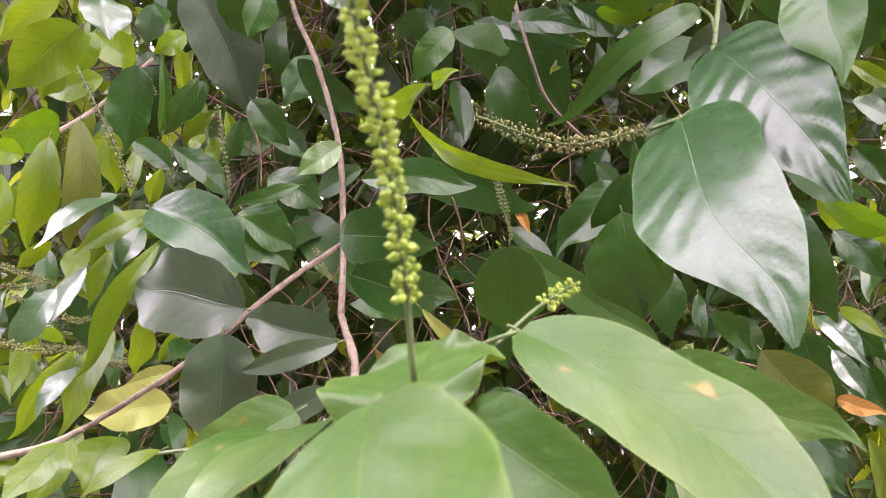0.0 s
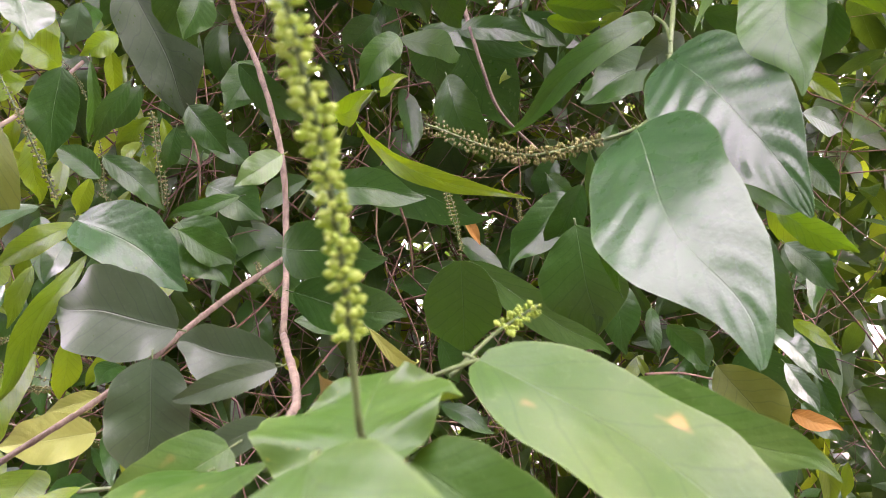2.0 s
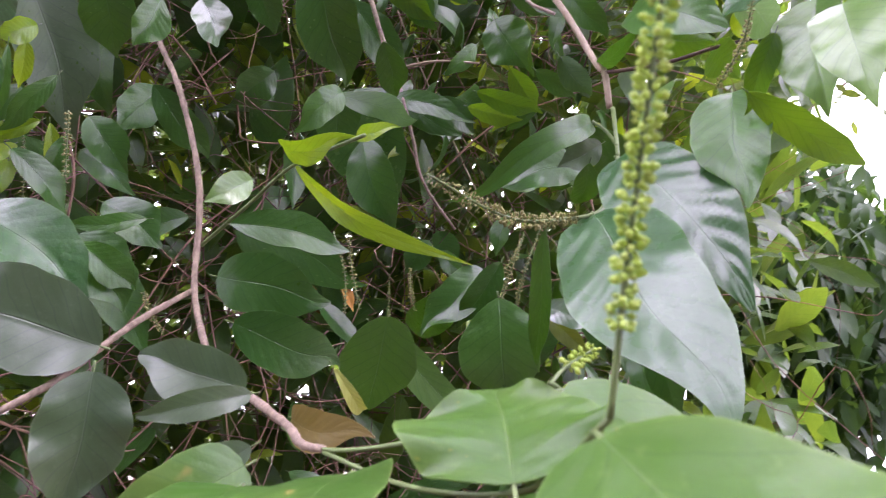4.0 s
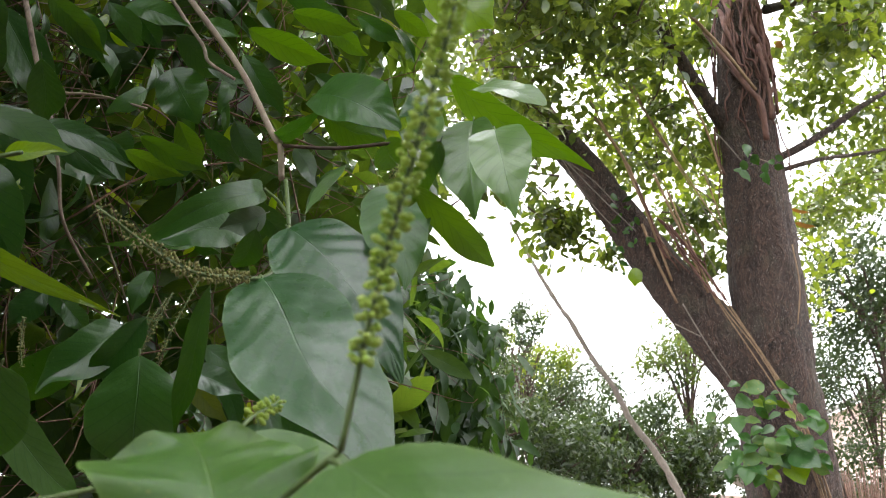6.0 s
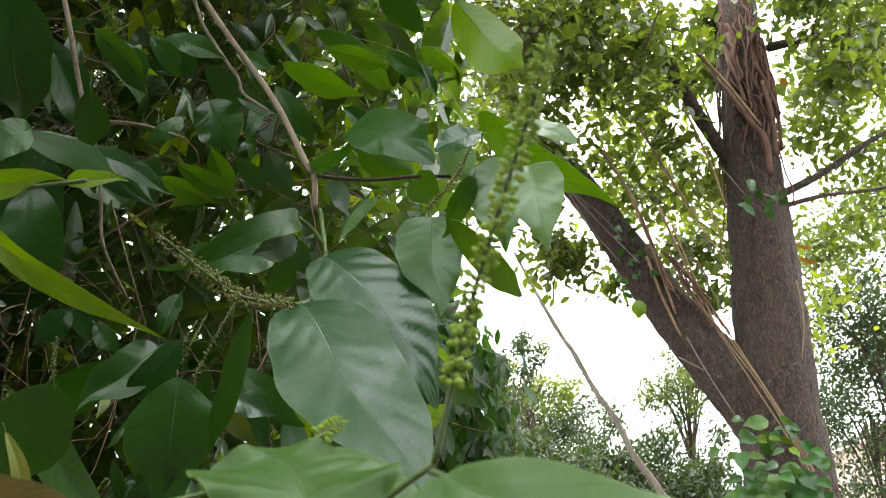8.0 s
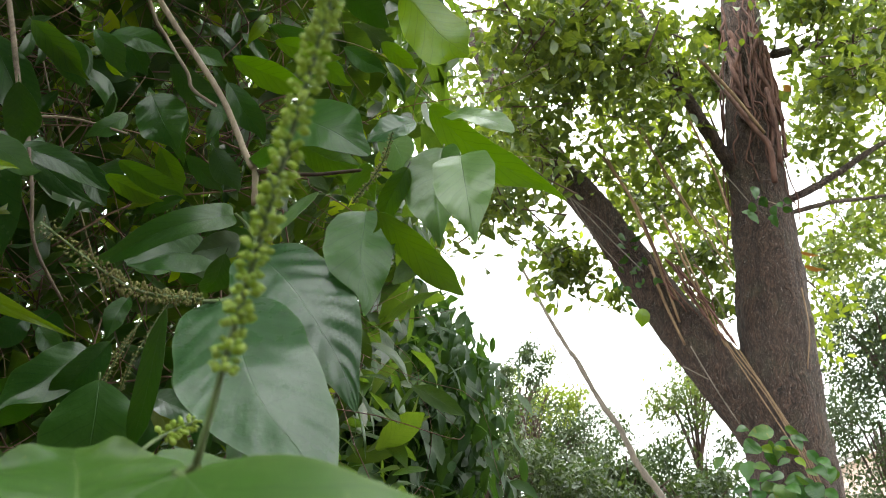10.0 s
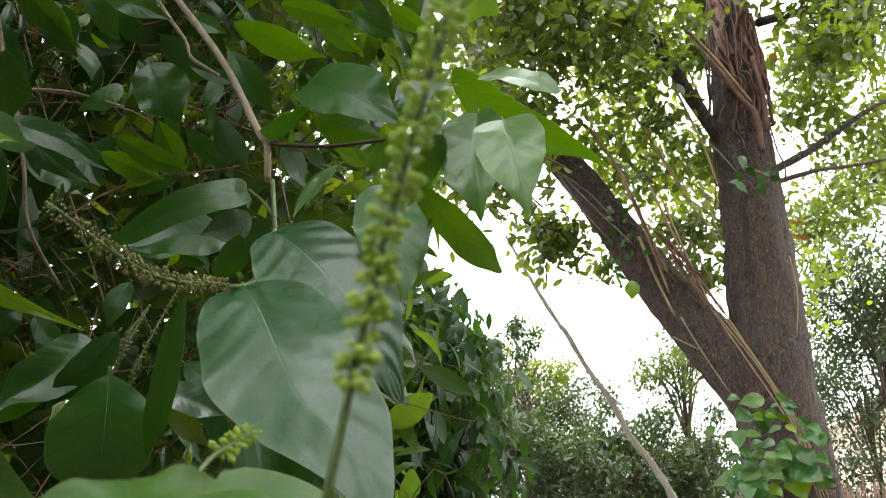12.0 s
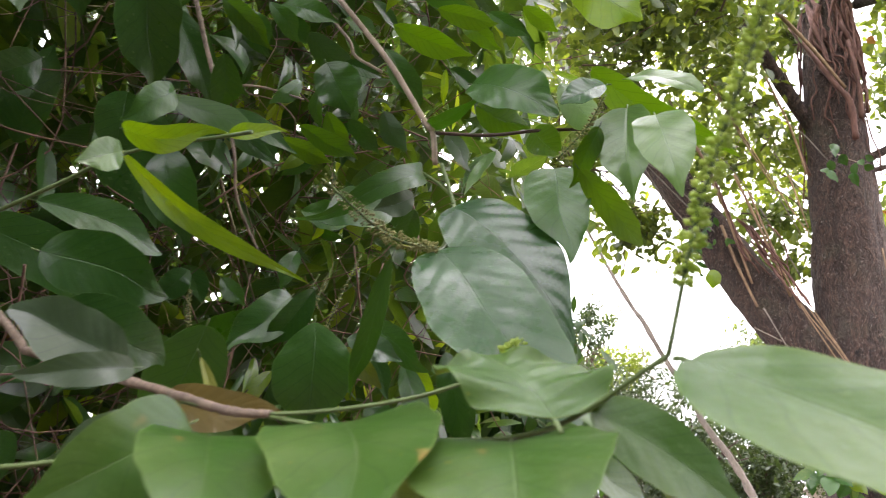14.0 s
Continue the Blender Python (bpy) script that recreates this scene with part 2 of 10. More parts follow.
TRUNK = trunk_bark()
ROOT = bark_material("bark_root", rgb(0.045, 0.019, 0.014), rgb(0.175, 0.082, 0.058), 40.0, 0.3, 0.006)
STRAW = bark_material("root_straw", rgb(0.15, 0.090, 0.052), rgb(0.33, 0.22, 0.125), 60.0, 0.3, 0.004)
def bud_material(name, low, high, lit):
    """Plump green buds that let some light through."""
    n = Nodes(name)
    place = n.add("ShaderNodeTexCoord").outputs["Object"]
    tone = n.math("ADD", n.math("MULTIPLY", n.noise(380.0, 4.0, place), 0.6), n.math("MULTIPLY", n.add("ShaderNodeObjectInfo").outputs["Random"], 0.4))
    skin = n.add("ShaderNodeBsdfPrincipled", Base_Color=n.mix(tone, low, high), Roughness=0.42, Normal=n.bump(n.noise(700.0, 3.0, place), 0.4, 0.0003))
    glow = n.add("ShaderNodeBsdfTranslucent", Color=lit)
    return n.done(n.add("ShaderNodeMixShader", i0=0.35, i1=skin.outputs[0], i2=glow.outputs[0]).outputs[0])


BUD = bud_material("flower_bud", rgb(0.20, 0.31, 0.035), rgb(0.46, 0.54, 0.13), rgb(0.62, 0.78, 0.12))
BUD_OLD = bark_material("flower_bud_opening", rgb(0.13, 0.15, 0.035), rgb(0.31, 0.28, 0.09), 300.0, 1.0, 0.0004, 0.55)
SOIL = bark_material("soil", rgb(0.040, 0.030, 0.021), rgb(0.11, 0.083, 0.058), 3.0, 1.0, 0.03, 0.95)
ROOFING = bark_material("roof_sheet", rgb(0.55, 0.53, 0.50), rgb(0.70, 0.68, 0.64), 2.0, 1.0, 0.004, 0.6)
RENDERED = bark_material("painted_wall", rgb(0.52, 0.40, 0.34), rgb(0.66, 0.53, 0.46), 1.5, 1.0, 0.004, 0.8)

# ---- building helpers ----
def part(name, mesh, parent=None, where=None, label=""):
    """Links a mesh as ONE object, under a thing or a part. where is its pose in the world."""
    ob = new(name, mesh)
    ob.matrix_basis = where if where is not None else Matrix.Identity(4)
    if parent is not None:
        ob.parent = parent
        up = parent.matrix_basis.copy()
        if parent.parent is not None:
            up = parent.parent.matrix_basis @ parent.matrix_parent_inverse @ up
        ob.matrix_parent_inverse = up.inverted()
    return tagged(ob, label)


def thing(name, at, label, category, group="", kind=""):
    ob = new(name)
    ob.empty_display_size = 0.05
    ob.matrix_basis = Matrix.Translation(at)
    return tagged(ob, label, category, group, kind)


def mesh_of(name, verts, faces, materials, uvs=None, slots=None, smooth=True):
    me = bpy.data.meshes.new(name)
    me.from_pydata([tuple(v) for v in verts], [], [tuple(f) for f in faces])
    for m in materials:
        me.materials.append(m)
    if slots is not None:
        me.polygons.foreach_set("material_index", np.asarray(slots, np.int32))
    if uvs is not None:
        layer = me.uv_layers.new(name="UVMap")
        loops = np.empty(len(me.loops), np.int32)
        me.loops.foreach_get("vertex_index", loops)
        layer.data.foreach_set("uv", np.asarray(uvs, np.float32)[loops].ravel())
    me.polygons.foreach_set("use_smooth", np.full(len(me.polygons), smooth))
    me.update()
    return me


def profile(s, p, q):
    """Half width along a leaf, 1 at its widest."""
    s = np.clip(s, 0, 1)
    peak = p / (p + q)
    return (s ** p) * ((1 - s) ** q) / (peak ** p * (1 - peak) ** q)


def blade(length, width, bend=0.3, fold=0.12, curl=0.0, twist=0.0, wave=0.02, p=0.58, q=0.85, sway=0.0, ripple=0.004, drip=0.4, hook=0.0, rows=22, cols=6, thick=0.00025, seed=0, mats=None):
    """One leaf blade as a thin closed shell from (0,0,0) to (0,length,0): top side up, with its own arch, fold at the midrib, twist,
    uneven halves, wandering edges, swellings between the side veins and a drip tip."""
    rng = np.random.default_rng(seed)
    s = np.linspace(0, 1, rows + 1)
    phi = bend * (0.5 - s) * 2
    step = 1.0 / rows
    mid = (phi[:-1] + phi[1:]) / 2
    y = np.concatenate([[0], np.cumsum(np.cos(mid)) * step])
    z = np.concatenate([[0], np.cumsum(np.sin(mid)) * step])
    z = z - z[-1] * s
    y, z = y * length / y[-1], z * length / y[-1]
    end = np.clip((s - 0.66) / 0.26, 0, 1)
    tip = 1 - drip * end * end * (3 - 2 * end)
    ph = rng.uniform(0, 6.28, 8)
    uneven = rng.uniform(-0.07, 0.07)
    hook = hook or rng.uniform(-0.035, 0.035)
    halves = []
    for k, turn in ((0, -1), (1, 1)):
        w = profile(s * 0.985 + 0.006, p * (1 + turn * uneven), q) * tip * width / 2 * (1 + turn * uneven)
        halves.append(w * (1 + 0.028 * np.sin(s * 13 + ph[k]) + 0.016 * np.sin(s * 29 + ph[k + 2])))
    u = np.linspace(-1, 1, 2 * cols + 1)
    calm = np.minimum(1.0, 6 * s * (1 - s))
    verts, uvs = [], []
    for side in (0, 1):
        for i in range(rows + 1):
            tw = twist * (s[i] - 0.5)
            for a in u:
                right = int(a > 0)
                x = a * halves[right][i]
                out_by = abs(a)
                h = abs(x) * np.tan(fold) + curl * (a * a) * halves[right][i]
                h += wave * width * out_by ** 1.7 * (np.sin(s[i] * 11 + ph[4 + right]) + 0.45 * np.sin(s[i] * 23 + ph[6 + right])) * calm[i]
                h += ripple * width * 4 * out_by * (1.08 - out_by) * np.sin(6.283 * (8 * s[i] - 1.6 * out_by) + ph[3]) * calm[i]
                x, h = x * np.cos(tw) - h * np.sin(tw), x * np.sin(tw) + h * np.cos(tw)
                x += sway * length * np.sin(np.pi * s[i]) + hook * length * np.sin(6.283 * s[i] ** 2)
                verts.append((x, y[i] - h * np.sin(phi[i]), z[i] + h * np.cos(phi[i]) - side * thick))
                uvs.append((0.5 + a / 2, s[i]))
    k, n = len(u), len(u) * (rows + 1)
    faces, slots, rims = [], [], []
    for i in range(rows):
        for j in range(k - 1):
            f = (i * k + j, i * k + j + 1, (i + 1) * k + j + 1, (i + 1) * k + j)
            faces.append(f), slots.append(0)
            faces.append(tuple(n + v for v in f[::-1])), slots.append(1)
        for j, turn in ((0, 1), (k - 1, -1)):
            f = (i * k + j, (i + 1) * k + j, n + (i + 1) * k + j, n + i * k + j)
            c = len(verts)
            verts += [verts[v] for v in f]
            uvs += [uvs[v] for v in f]
            rims.append(len(faces))
            faces.append((c, c + 1, c + 2, c + 3)[::turn]), slots.append(0)
    me = mesh_of("leaf", verts, faces, mats or [MATURE, UNDER], uvs, slots)
    flags = np.full(len(me.polygons), True)
    flags[rims] = False
    me.polygons.foreach_set("use_smooth", flags)
    me.update()
    return me


def aim(base, tip, normal):
    """The pose whose y axis runs from base to tip, and whose z axis is as near as can be to normal."""
    b, y = Vector(base), (Vector(tip) - Vector(base)).normalized()
    z = Vector(normal)
    z = (z - z.dot(y) * y).normalized()
    x = y.cross(z)
    m = Matrix((x, y, z)).transposed().to_4x4()
    return Matrix.Translation(b) @ m


def smooth_line(points, steps):
    pts = [np.array(p, float) for p in points]
    pts = [2 * pts[0] - pts[1]] + pts + [2 * pts[-1] - pts[-2]]
    line = []
    for i in range(1, len(pts) - 2):
        a, b, c, d = pts[i - 1:i + 3]
        for k in range(steps):
            t = k / steps
            line.append(0.5 * (2 * b + (c - a) * t + (2 * a - 5 * b + 4 * c - d) * t * t + (3 * b - a - 3 * c + d) * t ** 3))
    return np.array(line + [pts[-2]])


def tube_data(points, r0, r1, sides=8, steps=6, rough=0.0, seed=0, start=0, taper=1.0):
    """Vertices and faces of a tapered round stem through the points, closed at both ends."""
    rng = np.random.default_rng(seed)
    line = smooth_line(points, steps)
    n = len(line)
    verts, faces = [], []
    side = np.array((0.31, 0.57, 0.76))
    for i in range(n):
        d = line[min(i + 1, n - 1)] - line[max(i - 1, 0)]
        d = d / (np.linalg.norm(d) + 1e-12)
        side = side - side.dot(d) * d
        side = side / np.linalg.norm(side)
        up = np.cross(d, side)
        r = r0 + (r1 - r0) * (i / (n - 1)) ** taper
        for k in range(sides):
            a = 2 * math.pi * k / sides
            rr = r * (1 + rough * rng.uniform(-1, 1))
            verts.append(line[i] + rr * (math.cos(a) * side + math.sin(a) * up))
    for i in range(n - 1):
        for k in range(sides):
            a, b = i * sides + k, i * sides + (k + 1) % sides
            faces.append((start + a, start + b, start + b + sides, start + a + sides))
    faces.append(tuple(start + k for k in range(sides))[::-1])
    faces.append(tuple(start + (n - 1) * sides + k for k in range(sides)))
    return verts, faces


def tube(points, r0, r1, mat, **more):
    v, f = tube_data(points, r0, r1, **more)
    return mesh_of("stem", v, f, [mat])


def tubes(rows, mat, **more):
    """Many fine stems in one mesh. rows: (points, r0, r1)."""
    verts, faces = [], []
    for i, (pts, r0, r1) in enumerate(rows):
        v, f = tube_data(pts, r0, r1, seed=i, start=len(verts), **more)
        verts += v
        faces += f
    return mesh_of("stems", verts, faces, [mat])


def foliage(places, ways, normals, lengths, widths, mat, bend=0.5, rows=4, p=0.72, q=0.82, seed=0, fold=0.16):
    """A great many leaves in one mesh, each with its own arch and folded midrib."""
    rng = np.random.default_rng(seed)
    n = len(places)
    y = ways / np.linalg.norm(ways, axis=1, keepdims=True)
    z = normals - (normals * y).sum(1, keepdims=True) * y
    z = z / (np.linalg.norm(z, axis=1, keepdims=True) + 1e-9)
    x = np.cross(y, z)
    s = np.linspace(0, 1, rows + 1)
    w = profile(s * 0.97 + 0.015, p, q)
    arch = bend * rng.uniform(-0.4, 1.6, (n, 1))
    per = 3 * (rows + 1)
    verts = np.empty((n, per, 3), np.float32)
    uv = np.empty((per, 2), np.float32)
    for i in range(rows + 1):
        lift = arch * s[i] * (1 - s[i]) * lengths[:, None]
        mid = places + y * (s[i] * lengths[:, None]) + z * lift
        for j, a in enumerate((-1, 0, 1)):
            h = abs(a) * w[i] * widths[:, None] / 2
            verts[:, 3 * i + j] = mid + x * (a * h) + z * (h * math.tan(fold))
            uv[3 * i + j] = (0.5 + a / 2, s[i])
    quads = []
    for i in range(rows):
        for j in (0, 1):
            k = 3 * i + j
            quads.append((k, k + 1, k + 4, k + 3))
    quads = np.array(quads, np.int32)
    faces = (quads[None] + (np.arange(n, dtype=np.int32) * per)[:, None, None]).reshape(-1, 4)
    me = bpy.data.meshes.new("foliage")
    me.vertices.add(n * per)
    me.vertices.foreach_set("co", verts.ravel())
    me.loops.add(faces.size)
    me.loops.foreach_set("vertex_index", faces.ravel())
    me.polygons.add(len(faces))
    me.polygons.foreach_set("loop_start", np.arange(0, faces.size, 4, dtype=np.int32))
    me.polygons.foreach_set("use_smooth", np.full(len(faces), True))
    layer = me.uv_layers.new(name="UVMap")
    layer.data.foreach_set("uv", np.tile(uv, (n, 1))[faces.ravel()].ravel())
    me.materials.append(mat)
    me.update(calc_edges=True)
    me.validate()
    return me


def scatter(rng, n, drop=0.6, spread=0.8, face=(0, -0.4, 0.8)):
    """Ways and normals for leaves that hang: tips down and outwards, top sides up and to the light."""
    ways = rng.normal(0, spread, (n, 3)) + np.array((0, 0, -drop))
    normals = rng.normal(0, 0.55, (n, 3)) + np.array(face)
    return ways, normals

# ---- ground and house ----
def ground_sheet():
    me = bpy.data.meshes.new("ground")
    bm = bmesh.new()
    bmesh.ops.create_grid(bm, x_segments=60, y_segments=60, size=1.0)
    for v in bm.verts:
        r = max(abs(v.co.x), abs(v.co.y))
        k = 3.0 * r + 900.0 * r ** 5
        v.co = Vector((v.co.x * k, v.co.y * k, 0.06 * noise.noise(Vector((v.co.x * k * 0.4, v.co.y * k * 0.4, 0)))))
    bm.to_mesh(me)
    bm.free()
    me.materials.append(SOIL)
    return tagged(new("ground", me), "bare brown soil with leaf litter", "ground", kind="structure")


ground_sheet()


def box_mesh(size, mat, bevel=0.02):
    me = bpy.data.meshes.new("box")
    bm = bmesh.new()
    bmesh.ops.create_cube(bm, size=1.0)
    bmesh.ops.scale(bm, vec=size, verts=bm.verts)
    bmesh.ops.bevel(bm, geom=bm.edges[:], offset=bevel, segments=2, affect="EDGES")
    bm.to_mesh(me)
    bm.free()
    me.materials.append(mat)
    return me


def far_house(at, turn, high, label):
    house = thing("house", at, label, "house")
    m = pose(at[0], at[1], 0, 0, 0, turn)
    part("wall", box_mesh((7, 5, high), RENDERED, 0.03), house, m @ pose(0, 0, high / 2))
    for s in (-1, 1):
        part("roof", box_mesh((7.8, 3.3, 0.12), ROOFING, 0.02), house, m @ pose(0, s * 1.45, high + 0.65, -24 * s, 0, 0))
    for x, z in ((-2, 1.8), (1.6, 1.8), (-2, 4.9), (1.6, 4.9)):
        if z + 1 < high:
            window = part("window", box_mesh((1.2, 0.16, 1.1), ROOFING, 0.02), house, m @ pose(x, -2.5, z))
            part("pane", box_mesh((1.0, 0.06, 0.9), DARK_TWIG, 0.01), window, m @ pose(x, -2.6, z))


far_house((25.33, 8.6, 0), 35, 3.4, "low house with pale pink walls and pale sheet roof")
far_house((30.6, 4.6, 0), 35, 6.9, "two-storey house with pale pink walls and pale sheet roof")


# ---- parts of plants ----
def leaf(plant, base, tip, width, normal, mats, label="", **shape):
    """One large leaf with its petiole, from base to tip, top side towards normal."""
    leaf.count += 1
    b, t = Vector(base), Vector(tip)
    length = (t - b).length
    me = blade(length, width, seed=leaf.count, mats=mats, **shape)
    m = aim(base, tip, normal)
    ob = part("leaf", me, plant, m, label)
    back = m.to_3x3() @ Vector((0, -1, 0))
    fine = min(0.0009, max(0.0004, width * 0.014))
    stalk = tube([b + back * -0.004 + m.to_3x3() @ Vector((0, 0, -0.0006)), b + back * 0.002 + m.to_3x3() @ Vector((0, 0, -0.001)), b + back * 0.005 + m.to_3x3() @ Vector((0, 0, -0.0022))], fine * 0.8, fine, GREEN_STEM, sides=6, steps=3)
    part("petiole", stalk, ob)
    return ob


leaf.count = 0
GREEN, GLOSSY, PLAIN, LIGHT, PALE, FRESH, SOFT, WORN, SERE, BRONZED, DULL, SHADED, SHINY = [MATURE, BACK], [WAXY, BACK], [CLEAR, CLEAR], [PALE_GREEN, PALE_GREEN], [UNDER, MATURE], [YOUNG, YOUNG], [BROAD, OLIVE], [FADED, FADED], [DRY, DRY], [BRONZE, BRONZE], [OLIVE, OLIVE], [SUNLIT, SUNLIT], [POLISHED, POLISHED]


def stem(plant, name, points, r0, r1, mat, label="", rough=0.06, sides=9, steps=8):
    return part(name, tube(points, r0, r1, mat, rough=rough, sides=sides, steps=steps), plant, None, label)


def bud_mesh(size, mat, lobes):
    """A plump pointed flower bud on a short stalk, along +z."""
    rings = ((0.0, 0.10), (0.22, 0.12), (0.42, 0.27), (0.66, 0.34), (0.88, 0.22), (1.06, 0.05))
    verts, faces, k = [], [], 6
    for i, (h, r) in enumerate(rings):
        for j in range(k):
            a = 2 * math.pi * j / k
            rr = r * (1 + lobes * math.cos(3 * a))
            verts.append((rr * math.cos(a) * size, rr * math.sin(a) * size, h * size))
    for i in range(len(rings) - 1):
        for j in range(k):
            a, b = i * k + j, i * k + (j + 1) % k
            faces.append((a, b, b + k, a + k))
    faces.append(tuple(range((len(rings) - 1) * k, len(rings) * k)))
    return mesh_of("bud", verts, faces, [mat])


BUDS = {}


def flower_spike(plant, points, size, whorls, fresh=True, around=6, thick=0.0011, droop=0.15, spread=0.0, bare=0.0):
    """A flower spike: a thin stalk set all round with buds."""
    key = (round(size, 5), fresh)
    if key not in BUDS:
        BUDS[key] = [bud_mesh(size * k, BUD if fresh else BUD_OLD, lo) for k, lo in ((1.0, 0.05), (0.85, 0.12), (1.12, 0.08))]
    rng = random.Random(int(points[0][0] * 1e4) + whorls)
    line = smooth_line(points, 24)
    spike = part("flower_spike", tube(points, thick, thick * 0.55, GREEN_STEM, sides=7, steps=10), plant, None, "upright green flower spike set with round buds" if fresh else "flower spike with small olive buds")
    n = len(line)
    for w in range(whorls):
        f = bare + (1 - bare) * (w + 0.5) / whorls
        i = min(n - 2, int(f * (n - 1)))
        p = Vector(line[i] + (line[i + 1] - line[i]) * (f * (n - 1) - i))
        d = Vector(line[i + 1] - line[i]).normalized()
        side = d.orthogonal().normalized()
        grow = 1.0 - 0.45 * max(0.0, f - 0.55) / 0.45
        for k in range(around):
            if rng.random() < 0.1:
                continue
            a = 2 * math.pi * (k + 0.5 * (w % 2) + rng.uniform(-0.2, 0.2)) / around
            way = (Matrix.Rotation(a, 3, d) @ side) + d * rng.uniform(-0.1, 0.45) - Vector((0, 0, droop))
            ob = Matrix.Translation(p + way.normalized() * (thick * 0.6 + spread * rng.uniform(0.2, 1.0) * (0.4 + f)) + d * rng.uniform(-0.3, 0.3) * size) @ way.to_track_quat("Z", "Y").to_matrix().to_4x4()
            part("bud", rng.choice(BUDS[key]), spike, ob @ Matrix.Scale(grow * rng.uniform(0.72, 1.12), 4) @ pose(0, 0, 0, 0, 0, rng.uniform(0, 90)))
    return spike


# ---- the flowering shoot close by ----
shoot = thing("flowering_shoot", (-0.0065, 0.1729, 1.488), "leafy shoot with a tall green flower spike and broad soft leaves", "plant")
# axis of the spike
flower_spike(shoot, [(-0.0065, 0.1729, 1.488), (-0.0104, 0.161, 1.527), (-0.0184, 0.1411, 1.566), (-0.0213, 0.1332, 1.586)], 0.0027, 52, True, thick=0.0008, droop=0, around=7, spread=0.0009, bare=0.15)
leaf(shoot, (-0.0151, 0.162, 1.484), (-0.0141, 0.0527, 1.422), 0.0561, (-0.524, -0.423, 0.739), SOFT, bend=0.1, fold=0.1, wave=0.03, p=0.5, q=0.7, rows=30, cols=8)
leaf(shoot, (-0.012, 0.2047, 1.472), (-0.0016, 0.2409, 1.496), 0.056, (-0.371, -0.444, 0.816), SOFT, bend=0.2, fold=0.12, wave=0.06, p=0.5, q=0.7, rows=30, cols=8)
leaf(shoot, (0.026, 0.25, 1.499), (0.125, 0.215, 1.415), 0.052, (-0.1, -0.5, 0.85), SOFT, bend=0.35, fold=0.1, wave=0.025, p=0.45, q=0.62, rows=30, cols=8, ripple=0.004)
leaf(shoot, (0.0047, 0.2035, 1.477), (0.0471, 0.176, 1.451), 0.0266, (-0.368, -0.8695, 0.3295), SOFT, bend=0.3, fold=0.1, wave=0.02, p=0.5)
leaf(shoot, (0.0803, 0.2777, 1.489), (0.1477, 0.2659, 1.457), 0.0212, (-0.0634, -0.972, 0.2262), SOFT, bend=0.2, fold=0.1)
leaf(shoot, (-0.0379, 0.2644, 1.468), (-0.0757, 0.2028, 1.43), 0.0474, (-0.4806, -0.2331, 0.8454), SOFT, bend=0.4, fold=0.12, wave=0.02, p=0.45)
leaf(shoot, (-0.0125, 0.2192, 1.466), (-0.0525, 0.1796, 1.432), 0.0552, (-0.5049, -0.2163, 0.8356), SOFT, bend=0.4, fold=0.12, wave=0.02, p=0.45)
leaf(shoot, (-0.0617, 0.318, 1.465), (-0.1115, 0.3097, 1.431), 0.0306, (0.0042, -0.9727, 0.2321), SOFT, bend=0.5, fold=0.12, wave=0.02, p=0.45)
leaf(shoot, (-0.0656, 0.2952, 1.46), (-0.0947, 0.2379, 1.425), 0.0398, (-0.2549, -0.3946, 0.8828), SOFT, bend=0.4, fold=0.12, wave=0.02, p=0.45)
stem(shoot, "stem", [(-0.043, 0.366, 1.479), (-0.036, 0.31, 1.473), (-0.014, 0.266, 1.48), (0.012, 0.25, 1.494), (0.026, 0.25, 1.499)], 0.0008, 0.0007, GREEN_STEM)
stem(shoot, "stem", [(-0.036, 0.31, 1.472), (-0.02, 0.255, 1.466), (-0.004, 0.215, 1.47), (-0.0065, 0.1729, 1.488)], 0.0008, 0.0008, GREEN_STEM)
flower_spike(shoot, [(0.0178, 0.252, 1.494), (0.0319, 0.2628, 1.506), (0.0481, 0.2686, 1.516)], 0.0034, 9, True, thick=0.0008, spread=0.001, bare=0.62)

# ---- the evergreen climber with large glossy leaves ----
climber = thing("climbing_shrub", (-0.1, 0.7, 0), "evergreen climbing shrub with large glossy leaves and woody stems", "shrub")
stem(climber, "branch", [(-0.1647, 0.7448, 1.875), (-0.1487, 0.7209, 1.816), (-0.1186, 0.6778, 1.747), (-0.0905, 0.6371, 1.656), (-0.0819, 0.6081, 1.569), (-0.0681, 0.502, 1.508)], 0.0025, 0.0024, TWIG, rough=0.16, steps=14, label="reddish-brown woody branch")
stem(climber, "branch", [(-0.0829, 0.6082, 1.568), (-0.1118, 0.5591, 1.538), (-0.1331, 0.502, 1.508), (-0.1467, 0.4836, 1.491), (-0.1756, 0.4759, 1.468), (-0.2206, 0.4691, 1.438)], 0.0021, 0.0018, TWIG, rough=0.16, steps=14)
stem(climber, "branch", [(-0.0681, 0.502, 1.508), (-0.0433, 0.3726, 1.482), (-0.041, 0.33, 1.474), (-0.036, 0.31, 1.473)], 0.0022, 0.0014, TWIG, rough=0.2, steps=14)
leaf(climber, (0.1354, 0.4165, 1.619), (0.1441, 0.3079, 1.492), 0.0730, (-0.6150, -0.6350, 0.467), GLOSSY, bend=0.3, fold=0.07, wave=0.014, q=0.8, p=0.48, drip=0.3, ripple=0.004, rows=40, cols=10, label="large glossy dark green leaf")
leaf(climber, (0.1627, 0.435, 1.667), (0.1902, 0.3448, 1.558), 0.065, (-0.706, -0.623, 0.3368), GLOSSY, bend=0.3, fold=0.1, wave=0.02, q=0.8, p=0.48, sway=-0.05, drip=0.4, ripple=0.009, rows=40, cols=10, label="large glossy leaf puckered between its veins")
